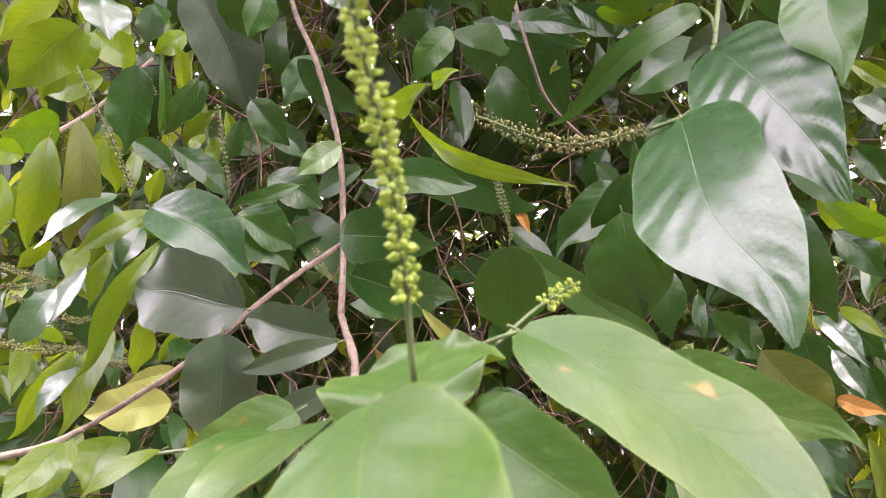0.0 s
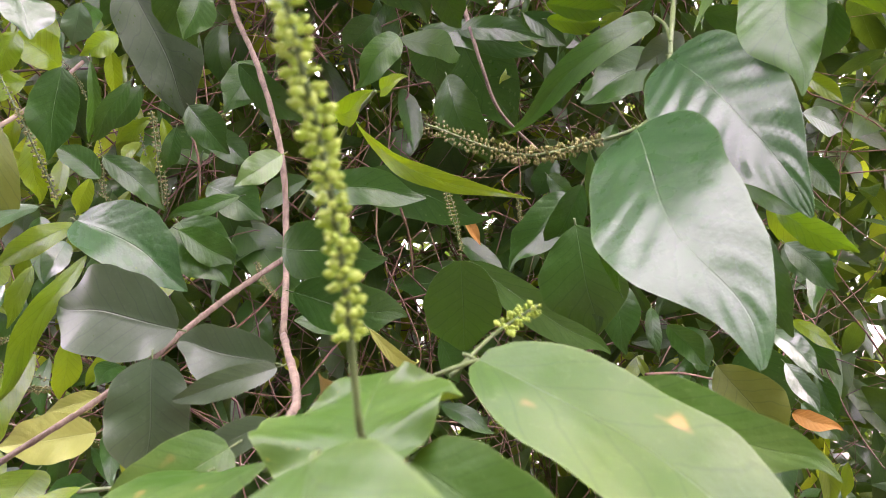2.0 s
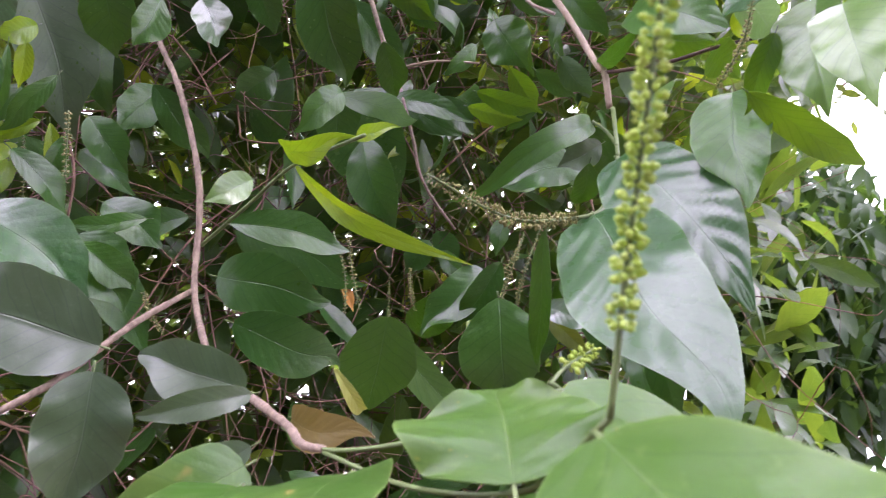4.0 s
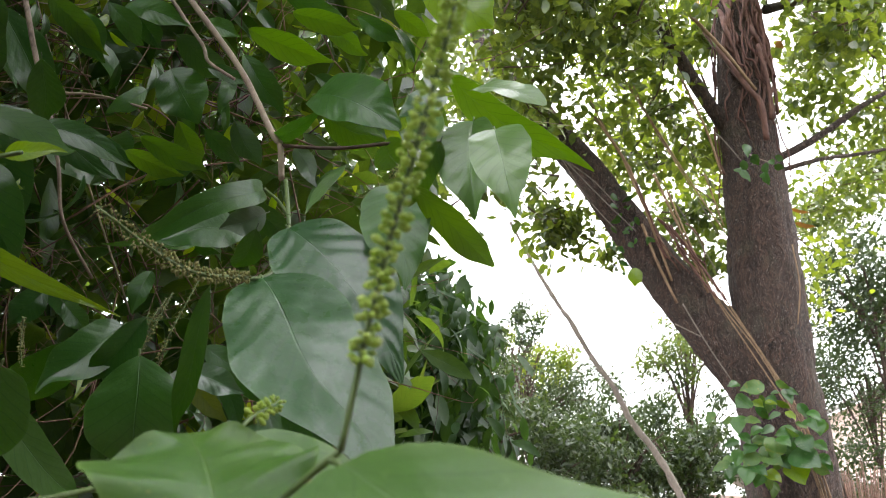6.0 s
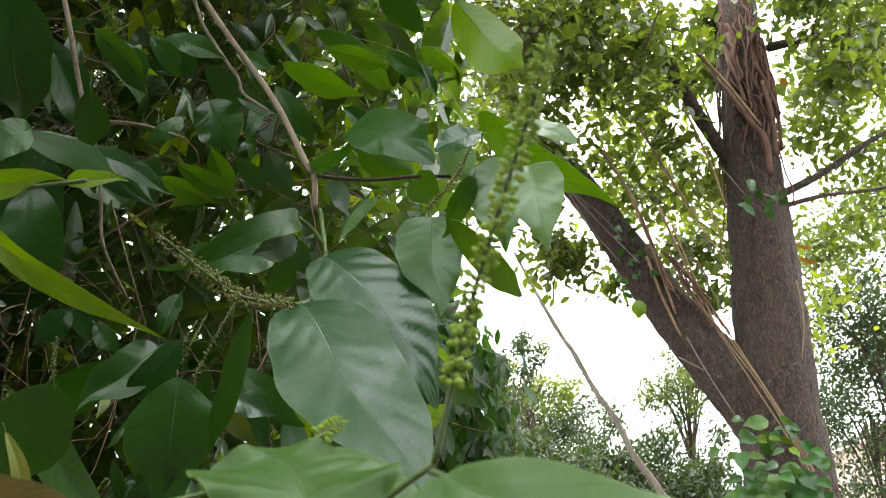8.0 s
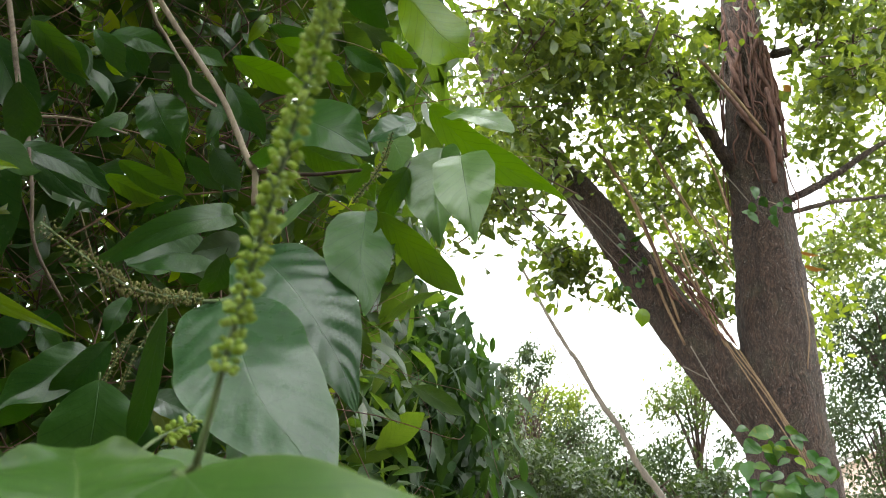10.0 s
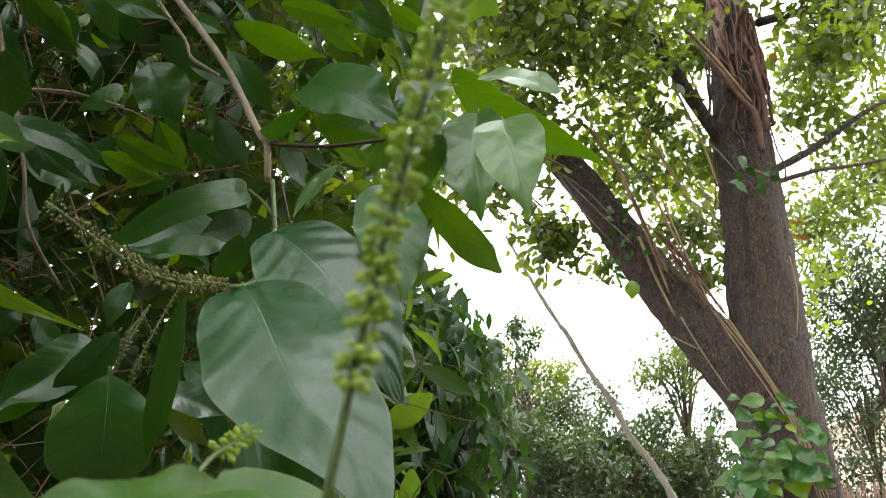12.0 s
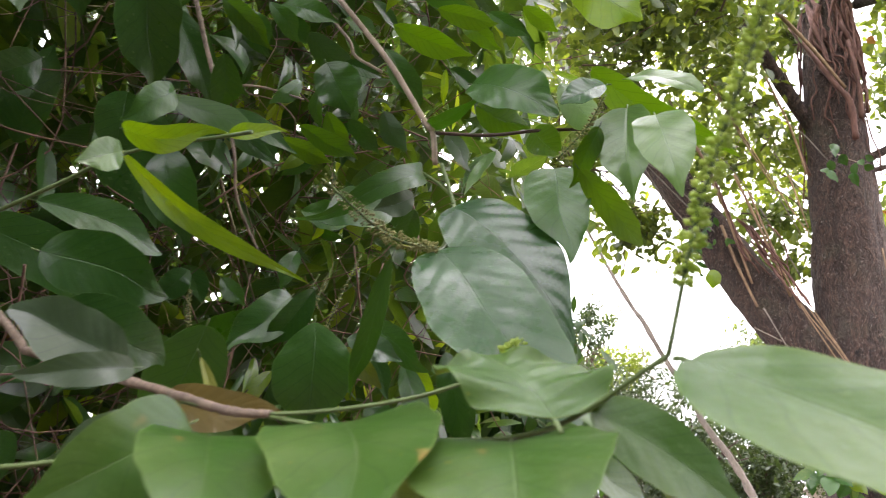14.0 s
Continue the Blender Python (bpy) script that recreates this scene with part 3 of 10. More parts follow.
leaf(climber, (0.2085, 0.3807, 1.7030), (0.1940, 0.3521, 1.6172), 0.047, (-0.7356, -0.5956, 0.3228), PLAIN, bend=0.25, fold=0.14, wave=0.03, p=0.42, q=0.78, drip=0.5, ripple=0.005, rows=30, cols=8)
leaf(climber, (0.1745, 0.4911, 1.717), (0.0702, 0.4989, 1.637), 0.0190, (-0.30, -0.88, -0.36), PLAIN, bend=1, fold=0.2, wave=0.02, rows=26)
leaf(climber, (-0.0266, 0.5767, 1.668), (0.0902, 0.495, 1.594), 0.0155, (-0.6763, -0.6478, -0.3507), FRESH, bend=0.45, fold=0.25, twist=1.1, wave=0.09, rows=30, cols=8, sway=0.04)
leaf(climber, (-0.0414, 0.5412, 1.6673), (-0.0063, 0.4619, 1.6537), 0.019, (-0.7416, -0.2196, -0.6338), FRESH, bend=0.5, fold=0.2, wave=0.04, twist=0.5, rows=30, cols=8)
leaf(climber, (-0.0063, 0.4619, 1.6537), (0.0091, 0.4195, 1.6480), 0.0105, (-0.9360, -0.3204, -0.1458), FRESH, bend=0.3, fold=0.3, rows=30, cols=8)
leaf(climber, (-0.0388, 0.9324, 1.698), (0.1171, 0.8974, 1.646), 0.0618, (-0.2547, -0.9596, -0.1196), GREEN, bend=0.3, fold=0.1)
leaf(climber, (-0.0716, 0.5172, 1.565), (-0.0024, 0.4987, 1.556), 0.0379, (-0.2727, -0.9512, -0.1444), GREEN, bend=0.8, fold=0.1)
leaf(climber, (-0.0599, 0.4871, 1.534), (0.0101, 0.5106, 1.519), 0.0351, (0.2735, -0.9413, -0.1978), GREEN, bend=0.5, fold=0.1)
leaf(climber, (0.0491, 0.5468, 1.559), (0.0563, 0.6039, 1.495), 0.0557, (-0.0494, -0.7438, -0.6666), PLAIN, bend=0.2, fold=0.08, q=0.6, p=0.5)
leaf(climber, (0.0654, 0.6563, 1.569), (0.2228, 0.7762, 1.486), 0.0325, (0.4042, -0.8179, -0.4094), PLAIN, bend=0.3, fold=0.15)
leaf(climber, (0.1729, 0.8769, 1.597), (0.1771, 0.685, 1.637), 0.043, (-0.5771, -0.1748, -0.7978), GREEN, bend=0.3, fold=0.1)
leaf(climber, (0.0439, 0.8466, 1.864), (0.0582, 0.8784, 1.797), 0.0567, (-0.0385, -0.8986, -0.4371), GREEN, bend=0.2, fold=0.1)
leaf(climber, (0.0801, 0.962, 1.914), (0.1633, 0.9766, 1.775), 0.1059, (-0.1909, -0.9578, -0.2148), GREEN, bend=0.2, fold=0.1)
leaf(climber, (-0.2830, 0.8156, 1.8905), (-0.2160, 0.8483, 1.7414), 0.0768, (0.1796, -0.9746, -0.1336), PALE, bend=0.3, fold=0.24, wave=0.03, rows=24, cols=8)
leaf(climber, (-0.2186, 0.5537, 1.589), (-0.1438, 0.5615, 1.54), 0.0531, (0.329, -0.8711, 0.3646), GLOSSY, bend=0.5, fold=0.3)
leaf(climber, (-0.166, 0.6132, 1.597), (-0.1276, 0.6185, 1.547), 0.0492, (0.3239, -0.9343, 0.1491), GREEN, bend=0.3, fold=0.2, wave=0.04)
leaf(climber, (-0.1278, 0.4814, 1.512), (-0.2139, 0.5198, 1.529), 0.0567, (-0.3836, -0.916, 0.117), PALE, bend=0.35, fold=0.22, q=0.6, p=0.5, wave=0.03, rows=26, cols=8)
leaf(climber, (-0.0574, 0.3978, 1.494), (-0.105, 0.4016, 1.505), 0.0277, (-0.0646, -0.9958, 0.0654), PALE, bend=0.5, fold=0.25, q=0.5, p=0.5, wave=0.03, rows=22, cols=8)
leaf(climber, (-0.0554, 0.3902, 1.492), (-0.1014, 0.3827, 1.478), 0.0133, (0.1552, -0.9876, 0.0244), PALE, bend=0.6, fold=0.25, wave=0.03, q=0.5, p=0.5)
leaf(climber, (-0.1239, 0.4227, 1.496), (-0.1267, 0.4296, 1.431), 0.0419, (0.2781, -0.954, -0.1123), PALE, bend=0.25, fold=0.26, wave=0.05, rows=26, cols=8, twist=0.3)
leaf(climber, (-0.175, 0.4876, 1.452), (-0.2309, 0.4885, 1.444), 0.029, (-0.0218, -0.9989, 0.0414), WORN, bend=0.3, fold=0.2, wave=0.05)
leaf(climber, (-0.1792, 0.5057, 1.472), (-0.2125, 0.5068, 1.462), 0.0136, (-0.0145, -0.9983, -0.0573), WORN, bend=0.3, fold=0.2)
leaf(climber, (-0.055, 0.3651, 1.47), (-0.0887, 0.3673, 1.449), 0.015, (-0.0414, -0.9984, -0.0387), PALE, bend=0.3, fold=0.1)
leaf(climber, (0.1481, 0.545, 1.577), (0.146, 0.5524, 1.506), 0.0175, (-0.2588, -0.9614, -0.0934), GREEN, bend=0.3, fold=0.1)
leaf(climber, (0.1763, 0.618, 1.551), (0.1842, 0.6043, 1.49), 0.0323, (-0.3148, -0.9342, 0.1678), GREEN, bend=0.3, fold=0.1)
leaf(climber, (0.3848, 0.805, 1.494), (0.4102, 0.8148, 1.401), 0.0635, (-0.3848, -0.9011, -0.1996), GREEN, bend=0.3, fold=0.1)
leaf(climber, (0.2092, 0.2987, 1.7198), (0.2033, 0.2768, 1.6502), 0.038, (-0.8737, -0.4379, 0.2118), LIGHT, bend=0.35, fold=0.16, wave=0.045, p=0.38, q=0.82, drip=0.5, ripple=0.006, rows=30, cols=8)
leaf(climber, (0.2282, 0.3322, 1.7476), (0.2258, 0.3250, 1.6691), 0.04, (-0.9416, -0.3314, 0.0592), LIGHT, bend=0.3, fold=0.42, wave=0.04, p=0.5, q=0.8, drip=0.5, rows=30, cols=8)
leaf(climber, (0.2850, 0.4050, 1.8450), (0.3169, 0.2880, 1.7347), 0.031, (-0.8857, 0.1668, -0.4331), SHADED, bend=0.3, fold=0.12, wave=0.03, p=0.55, q=0.8, rows=30, cols=8)
leaf(climber, (0.2282, 0.3326, 1.7744), (0.2297, 0.2740, 1.7395), 0.021, (-0.7873, -0.3300, 0.5208), LIGHT, bend=0.35, fold=0.1, wave=0.05, p=0.6, q=0.55, drip=0.1, rows=30, cols=8)
leaf(climber, (0.1733, 0.4404, 1.7817), (0.1955, 0.3698, 1.7379), 0.046, (-0.8838, -0.4136, 0.2187), PLAIN, bend=0.45, fold=0.14, wave=0.035, p=0.5, q=0.62, drip=0.35, rows=30, cols=8)
leaf(climber, (0.1870, 0.3429, 1.6816), (0.2862, 0.3536, 1.6631), 0.021, (-0.0913, -0.5680, -0.8180), SHADED, bend=0.3, fold=0.12, wave=0.04, p=0.6, q=0.7, drip=0.3, rows=30, cols=8)
leaf(climber, (0.4778, 0.9539, 1.933), (0.458, 1.049, 1.952), 0.0498, (-0.921, -0.1171, -0.3715), PALE, bend=0.2, fold=0.1, q=0.5, p=0.5)
stem(climber, "branch", [(0.0666, 0.7689, 2.182), (0.138, 0.6481, 1.983), (0.1766, 0.5644, 1.863), (0.1864, 0.5083, 1.778), (0.1906, 0.5006, 1.766), (0.193, 0.4954, 1.735)], 0.003, 0.0025, GREY_TWIG)
stem(climber, "twig", [(0.1906, 0.5006, 1.766), (0.2115, 0.457, 1.759), (0.2236, 0.4121, 1.754), (0.2297, 0.3765, 1.746)], 0.0016, 0.0013, DARK_TWIG)
flower_spike(climber, [(0.1079, 0.3897, 1.605), (0.0637, 0.3821, 1.595), (0.0167, 0.3873, 1.612)], 0.0026, 46, False, around=7, spread=0.0028)
flower_spike(climber, [(-0.2491, 0.5917, 1.611), (-0.2696, 0.5867, 1.658), (-0.3067, 0.6001, 1.722)], 0.003, 24, False)
leaf(climber, (-0.4203, 0.7849, 1.862), (-0.4574, 0.7348, 1.794), 0.0268, (0.2975, -0.838, 0.4575), FRESH, bend=0.44, fold=0.19, wave=0.016, twist=-0.15, p=0.72, q=0.85, drip=0.49)
leaf(climber, (-0.3084, 0.7895, 1.851), (-0.3102, 0.7323, 1.785), 0.0252, (0.7331, -0.5239, 0.4338), GREEN, bend=0.48, fold=0.16, wave=0.019, twist=0.33, p=0.72, q=0.84, drip=0.55)
leaf(climber, (-0.3746, 0.8525, 1.864), (-0.4044, 0.8264, 1.808), 0.0351, (0.6415, -0.7669, 0.0167), FRESH, bend=0.29, fold=0.14, wave=0.015, twist=-0.16, p=0.72, q=0.86, drip=0.22)
leaf(climber, (-0.3272, 0.897, 1.845), (-0.3326, 0.9258, 1.797), 0.0165, (0.5502, -0.689, -0.4718), FRESH, bend=0.31, fold=0.13, wave=0.039, twist=-0.13, p=0.72, q=0.78, drip=0.22)
leaf(climber, (-0.2655, 0.8173, 1.777), (-0.3101, 0.8195, 1.722), 0.0239, (0.4607, -0.7891, -0.4064), GREEN, bend=0.42, fold=0.12, wave=0.013, twist=0.39, p=0.72, q=0.83, drip=0.28)
leaf(climber, (-0.393, 0.8155, 1.556), (-0.4063, 0.767, 1.502), 0.0225, (0.1244, -0.7579, 0.6404), GREEN, bend=0.43, fold=0.2, wave=0.027, twist=0.3, p=0.72, q=0.80, drip=0.47)
leaf(climber, (-0.1515, 0.4081, 1.435), (-0.1855, 0.3922, 1.413), 0.0111, (-0.021, -0.7943, 0.6071), FRESH, bend=0.4, fold=0.09, wave=0.017, twist=0.28, p=0.72, q=0.82, drip=0.51)
leaf(climber, (-0.1874, 0.5649, 1.488), (-0.1933, 0.5248, 1.476), 0.0177, (0.4165, -0.3237, 0.8495), GREEN, bend=0.37, fold=0.17, wave=0.019, twist=0.33, p=0.72, q=0.83, drip=0.56)
leaf(climber, (-0.3902, 0.9132, 1.486), (-0.3857, 0.8863, 1.421), 0.0183, (0.0916, -0.9182, 0.3853), GREEN, bend=0.43, fold=0.14, wave=0.014, twist=0.22, p=0.72, q=0.82, drip=0.46)
leaf(climber, (-0.5238, 0.9054, 1.673), (-0.5173, 0.8553, 1.604), 0.0248, (0.842, -0.3957, 0.3666), FRESH, bend=0.2, fold=0.1, wave=0.037, twist=-0.1, p=0.72, q=0.84, drip=0.34)
leaf(climber, (-0.1435, 0.8267, 1.808), (-0.1761, 0.8045, 1.743), 0.0427, (0.1944, -0.9541, 0.2279), GREEN, bend=0.32, fold=0.21, wave=0.033, twist=0.37, p=0.72, q=0.79, drip=0.46)
leaf(climber, (-0.2134, 0.8865, 1.743), (-0.1506, 0.8572, 1.696), 0.0333, (-0.2727, -0.9367, 0.2197), GREEN, bend=0.41, fold=0.2, wave=0.019, twist=0.34, p=0.72, q=0.82, drip=0.44)
leaf(climber, (0.2549, 0.4154, 1.694), (0.2486, 0.432, 1.663), 0.0226, (-0.2111, -0.8782, -0.4292), GREEN, bend=0.24, fold=0.21, wave=0.037, twist=0.22, p=0.72, q=0.79, drip=0.3)
leaf(climber, (0.2364, 0.5087, 1.61), (0.2673, 0.4568, 1.579), 0.0186, (-0.8827, -0.4538, -0.1222), GREEN, bend=0.21, fold=0.18, wave=0.026, twist=0.37, p=0.72, q=0.81, drip=0.41)
leaf(climber, (0.3374, 0.6631, 1.619), (0.422, 0.7038, 1.578), 0.0321, (-0.1721, -0.5044, -0.8462), FRESH, bend=0.18, fold=0.12, wave=0.014, twist=-0.35, p=0.72, q=0.89, drip=0.32)
leaf(climber, (0.3011, 0.6267, 1.601), (0.3068, 0.5885, 1.508), 0.0253, (-0.6741, -0.6969, 0.2448), GREEN, bend=0.4, fold=0.17, wave=0.039, twist=0.3, p=0.72, q=0.86, drip=0.42)
leaf(climber, (0.4738, 0.8937, 1.608), (0.5164, 0.877, 1.573), 0.0413, (-0.3139, -0.947, 0.0687), GREEN, bend=0.34, fold=0.1, wave=0.035, twist=-0.01, p=0.72, q=0.79, drip=0.27)
leaf(climber, (0.5474, 1.015, 1.515), (0.5834, 0.9775, 1.471), 0.0329, (-0.2445, -0.8297, 0.5017), GREEN, bend=0.29, fold=0.2, wave=0.02, twist=-0.09, p=0.72, q=0.83, drip=0.21)
leaf(climber, (0.3431, 0.8826, 1.513), (0.3788, 0.9101, 1.459), 0.038, (0.4186, -0.8908, -0.1768), GREEN, bend=0.49, fold=0.1, wave=0.035, twist=0.26, p=0.72, q=0.80, drip=0.42)
leaf(climber, (0.3942, 0.8344, 1.401), (0.4118, 0.7827, 1.329), 0.0366, (-0.4935, -0.7614, 0.4205), GREEN, bend=0.21, fold=0.22, wave=0.031, twist=0.34, p=0.72, q=0.88, drip=0.35)
leaf(climber, (0.2735, 1.038, 1.921), (0.1802, 1.061, 1.965), 0.0592, (-0.108, -0.9579, 0.2662), GREEN, bend=0.36, fold=0.17, wave=0.037, twist=-0.16, p=0.72, q=0.85, drip=0.56)
leaf(climber, (-0.0189, 0.9952, 1.936), (-0.0664, 1.01, 1.885), 0.0515, (0.2701, -0.8285, -0.4905), GREEN, bend=0.37, fold=0.2, wave=0.03, twist=-0.15, p=0.72, q=0.87, drip=0.45)
leaf(climber, (0.4227, 1.034, 1.454), (0.4745, 0.9707, 1.414), 0.0403, (-0.5602, -0.719, 0.4114), GREEN, bend=0.46, fold=0.2, wave=0.03, twist=0.16, p=0.72, q=0.84, drip=0.41)
leaf(climber, (0.0594, 0.9258, 1.425), (0.1155, 0.8829, 1.396), 0.0233, (-0.3519, -0.7941, 0.4956), GREEN, bend=0.18, fold=0.15, wave=0.026, twist=0.08, p=0.72, q=0.80, drip=0.28)
leaf(climber, (-0.0484, 0.7648, 1.511), (-0.0891, 0.7199, 1.522), 0.0298, (0.6961, -0.5185, 0.4965), GREEN, bend=0.47, fold=0.1, wave=0.039, twist=0.26, p=0.72, q=0.83, drip=0.2)
leaf(climber, (-0.0949, 0.8566, 1.683), (-0.154, 0.8974, 1.657), 0.0349, (-0.5993, -0.7915, 0.1201), GREEN, bend=0.37, fold=0.18, wave=0.011, twist=-0.02, p=0.72, q=0.79, drip=0.34)
leaf(climber, (0.1417, 1.471, 1.741), (0.185, 1.482, 1.675), 0.0337, (-0.242, -0.9175, -0.3158), SERE, bend=0.44, fold=0.13, wave=0.028, twist=-0.37, p=0.72, q=0.82, drip=0.59)
leaf(climber, (0.6897, 1.307, 1.382), (0.7642, 1.315, 1.347), 0.0292, (-0.0761, -0.927, -0.3674), SERE, bend=0.45, fold=0.18, wave=0.034, twist=0.16, p=0.72, q=0.83, drip=0.27)
leaf(climber, (-0.0115, 0.4223, 1.51), (0.0146, 0.4622, 1.493), 0.0079, (0.4266, -0.5767, -0.6967), WORN, bend=0.9, fold=0.2, wave=0.038, twist=-0.18, p=0.72, q=0.86, drip=0.36)
leaf(climber, (0.0088, 0.6394, 1.761), (0.0476, 0.5183, 1.699), 0.0222, (0.9399, 0.335, -0.0656), GREEN, bend=0.25, fold=0.1, wave=0.033, twist=-0.33, p=0.72, q=0.89, drip=0.27)
leaf(climber, (0.1895, 0.5737, 1.814), (0.224, 0.5752, 1.786), 0.0254, (0.1861, 0.9414, 0.2812), GREEN, bend=0.2, fold=0.11, wave=0.027, twist=-0.24, p=0.72, q=0.85, drip=0.34)
leaf(climber, (0.2198, 0.3855, 1.916), (0.2446, 0.3299, 1.837), 0.0461, (0.9263, 0.3758, 0.0254), FRESH, bend=0.44, fold=0.21, wave=0.025, twist=-0.37, p=0.72, q=0.81, drip=0.49)
leaf(climber, (0.2299, 0.5928, 1.993), (0.2877, 0.5363, 1.951), 0.0223, (0.7176, 0.2504, 0.6499), PLAIN, bend=0.41, fold=0.1, wave=0.019, twist=0.05, p=0.72, q=0.87, drip=0.39)
leaf(climber, (0.3042, 0.5838, 2.091), (0.3618, 0.561, 2.07), 0.0379, (0.407, 0.2255, 0.8852), GREEN, bend=0.33, fold=0.17, wave=0.028, twist=0.08, p=0.72, q=0.86, drip=0.21)
leaf(climber, (0.2159, 0.3858, 1.784), (0.2066, 0.3433, 1.723), 0.025, (0.9503, 0.1667, -0.2628), LIGHT, bend=0.3, fold=0.1, wave=0.011, twist=-0.25, p=0.72, q=0.81, drip=0.37)
leaf(climber, (0.2025, 0.4961, 1.769), (0.2053, 0.4632, 1.723), 0.0159, (-0.894, -0.3879, 0.2245), PALE, bend=0.26, fold=0.1, wave=0.02, twist=0.14, p=0.72, q=0.84, drip=0.58)
leaf(climber, (0.2011, 0.3340, 1.7539), (0.1829, 0.3584, 1.7368), 0.028, (-0.8533, -0.4262, 0.3005), GLOSSY, bend=0.3, fold=0.15, wave=0.03, p=0.6, q=0.7, rows=30, cols=8)
leaf(climber, (0.1979, 0.4579, 1.781), (0.2499, 0.4413, 1.779), 0.031, (0.298, 0.9012, 0.3145), SHADED, bend=0.31, fold=0.2, wave=0.028, twist=0.39, p=0.72, q=0.79, drip=0.48)
leaf(climber, (0.2294, 0.4218, 1.76), (0.2121, 0.3769, 1.711), 0.027, (-0.9466, 0.0155, 0.322), SHADED, bend=0.17, fold=0.2, wave=0.012, twist=0.35, p=0.72, q=0.86, drip=0.44)
leaf(climber, (0.2027, 0.3384, 1.7209), (0.1995, 0.3599, 1.6775), 0.016, (-0.5173, -0.7813, -0.3492), SHADED, bend=0.3, fold=0.15, wave=0.03, rows=30, cols=8)
leaf(climber, (0.1979, 0.5233, 1.785), (0.1771, 0.4318, 1.769), 0.0135, (-0.373, 0.2399, -0.8963), PLAIN, bend=0.39, fold=0.2, wave=0.019, twist=-0.07, p=0.72, q=0.78, drip=0.41)
leaf(climber, (0.2473, 0.4782, 1.765), (0.1948, 0.4611, 1.696), 0.0095, (-0.7683, -0.1531, 0.6215), GREEN, bend=0.45, fold=0.19, wave=0.016, twist=0.33, p=0.72, q=0.88, drip=0.6)
leaf(climber, (0.1148, 0.4402, 1.611), (0.155, 0.515, 1.53), 0.0163, (-0.674, -0.3471, -0.6521), GREEN, bend=0.15, fold=0.12, wave=0.026, twist=-0.06, p=0.72, q=0.79, drip=0.46)
leaf(climber, (0.2065, 0.5837, 1.614), (0.246, 0.5312, 1.571), 0.0249, (-0.8415, -0.5243, -0.1304), GREEN, bend=0.37, fold=0.16, wave=0.031, twist=-0.35, p=0.72, q=0.83, drip=0.25)
leaf(climber, (0.2363, 0.6074, 1.599), (0.2665, 0.6032, 1.556), 0.018, (-0.2533, -0.9638, -0.0831), GREEN, bend=0.42, fold=0.13, wave=0.018, twist=0.07, p=0.72, q=0.79, drip=0.46)
leaf(climber, (0.1789, 0.4974, 1.687), (0.1896, 0.534, 1.667), 0.0206, (-0.1457, -0.4395, -0.8864), GREEN, bend=0.48, fold=0.19, wave=0.026, twist=-0.06, p=0.72, q=0.81, drip=0.34)
leaf(climber, (0.2158, 0.9698, 1.734), (0.1896, 0.9852, 1.686), 0.0348, (-0.3186, -0.9393, -0.1276), GREEN, bend=0.35, fold=0.11, wave=0.039, twist=0.15, p=0.72, q=0.86, drip=0.58)
leaf(climber, (0.2454, 0.8476, 2.071), (0.31, 0.8104, 2.022), 0.0387, (0.6547, 0.6605, 0.3676), GREEN, bend=0.27, fold=0.12, wave=0.019, twist=-0.15, p=0.72, q=0.80, drip=0.39)
leaf(climber, (0.3425, 0.7884, 1.86), (0.4328, 0.7796, 1.82), 0.0324, (-0.2933, -0.8291, -0.4761), GREEN, bend=0.22, fold=0.12, wave=0.014, twist=-0.03, p=0.72, q=0.86, drip=0.5)
stem(climber, "stem", [(-0.0807, 0.6777, 1.617), (-0.0522, 0.6105, 1.641), (-0.0313, 0.5488, 1.657), (-0.009, 0.4275, 1.642)], 0.0016, 0.0012, GREEN_STEM)
leaf(climber, (-0.0341, 0.3991, 1.483), (-0.0085, 0.3422, 1.478), 0.0194, (-0.9125, -0.4058, -0.0518), BRONZED, bend=0.5, fold=0.15)
stem(climber, "twig", [(-0.0222, 0.7966, 2.141), (0.0277, 0.708, 1.937), (0.0504, 0.6752, 1.847), (0.0637, 0.6575, 1.801), (0.069, 0.639, 1.769)], 0.0026, 0.002, TWIG)
stem(climber, "twig", [(0.0616, 0.6563, 1.806), (0.0963, 0.6421, 1.817), (0.135, 0.6285, 1.819)], 0.0013, 0.001, GREY_TWIG)
stem(climber, "twig", [(0.0953, 0.7709, 2.224), (0.1407, 0.6914, 2.015), (0.1611, 0.6678, 1.964), (0.1714, 0.6257, 1.909), (0.1764, 0.617, 1.889), (0.1838, 0.5785, 1.858)], 0.002, 0.0016, GREY_TWIG)
stem(climber, "twig", [(0.0682, 0.6385, 1.771), (0.0762, 0.623, 1.73), (0.092, 0.6297, 1.693), (0.1295, 0.6423, 1.66)], 0.0016, 0.0012, TWIG)
stem(climber, "twig", [(-0.4504, 0.7372, 1.661), (-0.3989, 0.7438, 1.694), (-0.3655, 0.7794, 1.738), (-0.3305, 0.8228, 1.804)], 0.003, 0.002, GREY_TWIG)
stem(climber, "twig", [(-0.4655, 0.8258, 1.775), (-0.4059, 0.8336, 1.796), (-0.3222, 0.8525, 1.808)], 0.0016, 0.0012, DARK_TWIG)
stem(climber, "twig", [(-0.218, 0.8302, 1.733), (-0.2059, 0.824, 1.696), (-0.2046, 0.828, 1.658)], 0.0016, 0.0011, RUSSET)
stem(climber, "twig", [(-0.304, 0.512, 1.412), (-0.2662, 0.511, 1.421), (-0.2397, 0.5097, 1.433)], 0.0028, 0.002, GREY_TWIG)
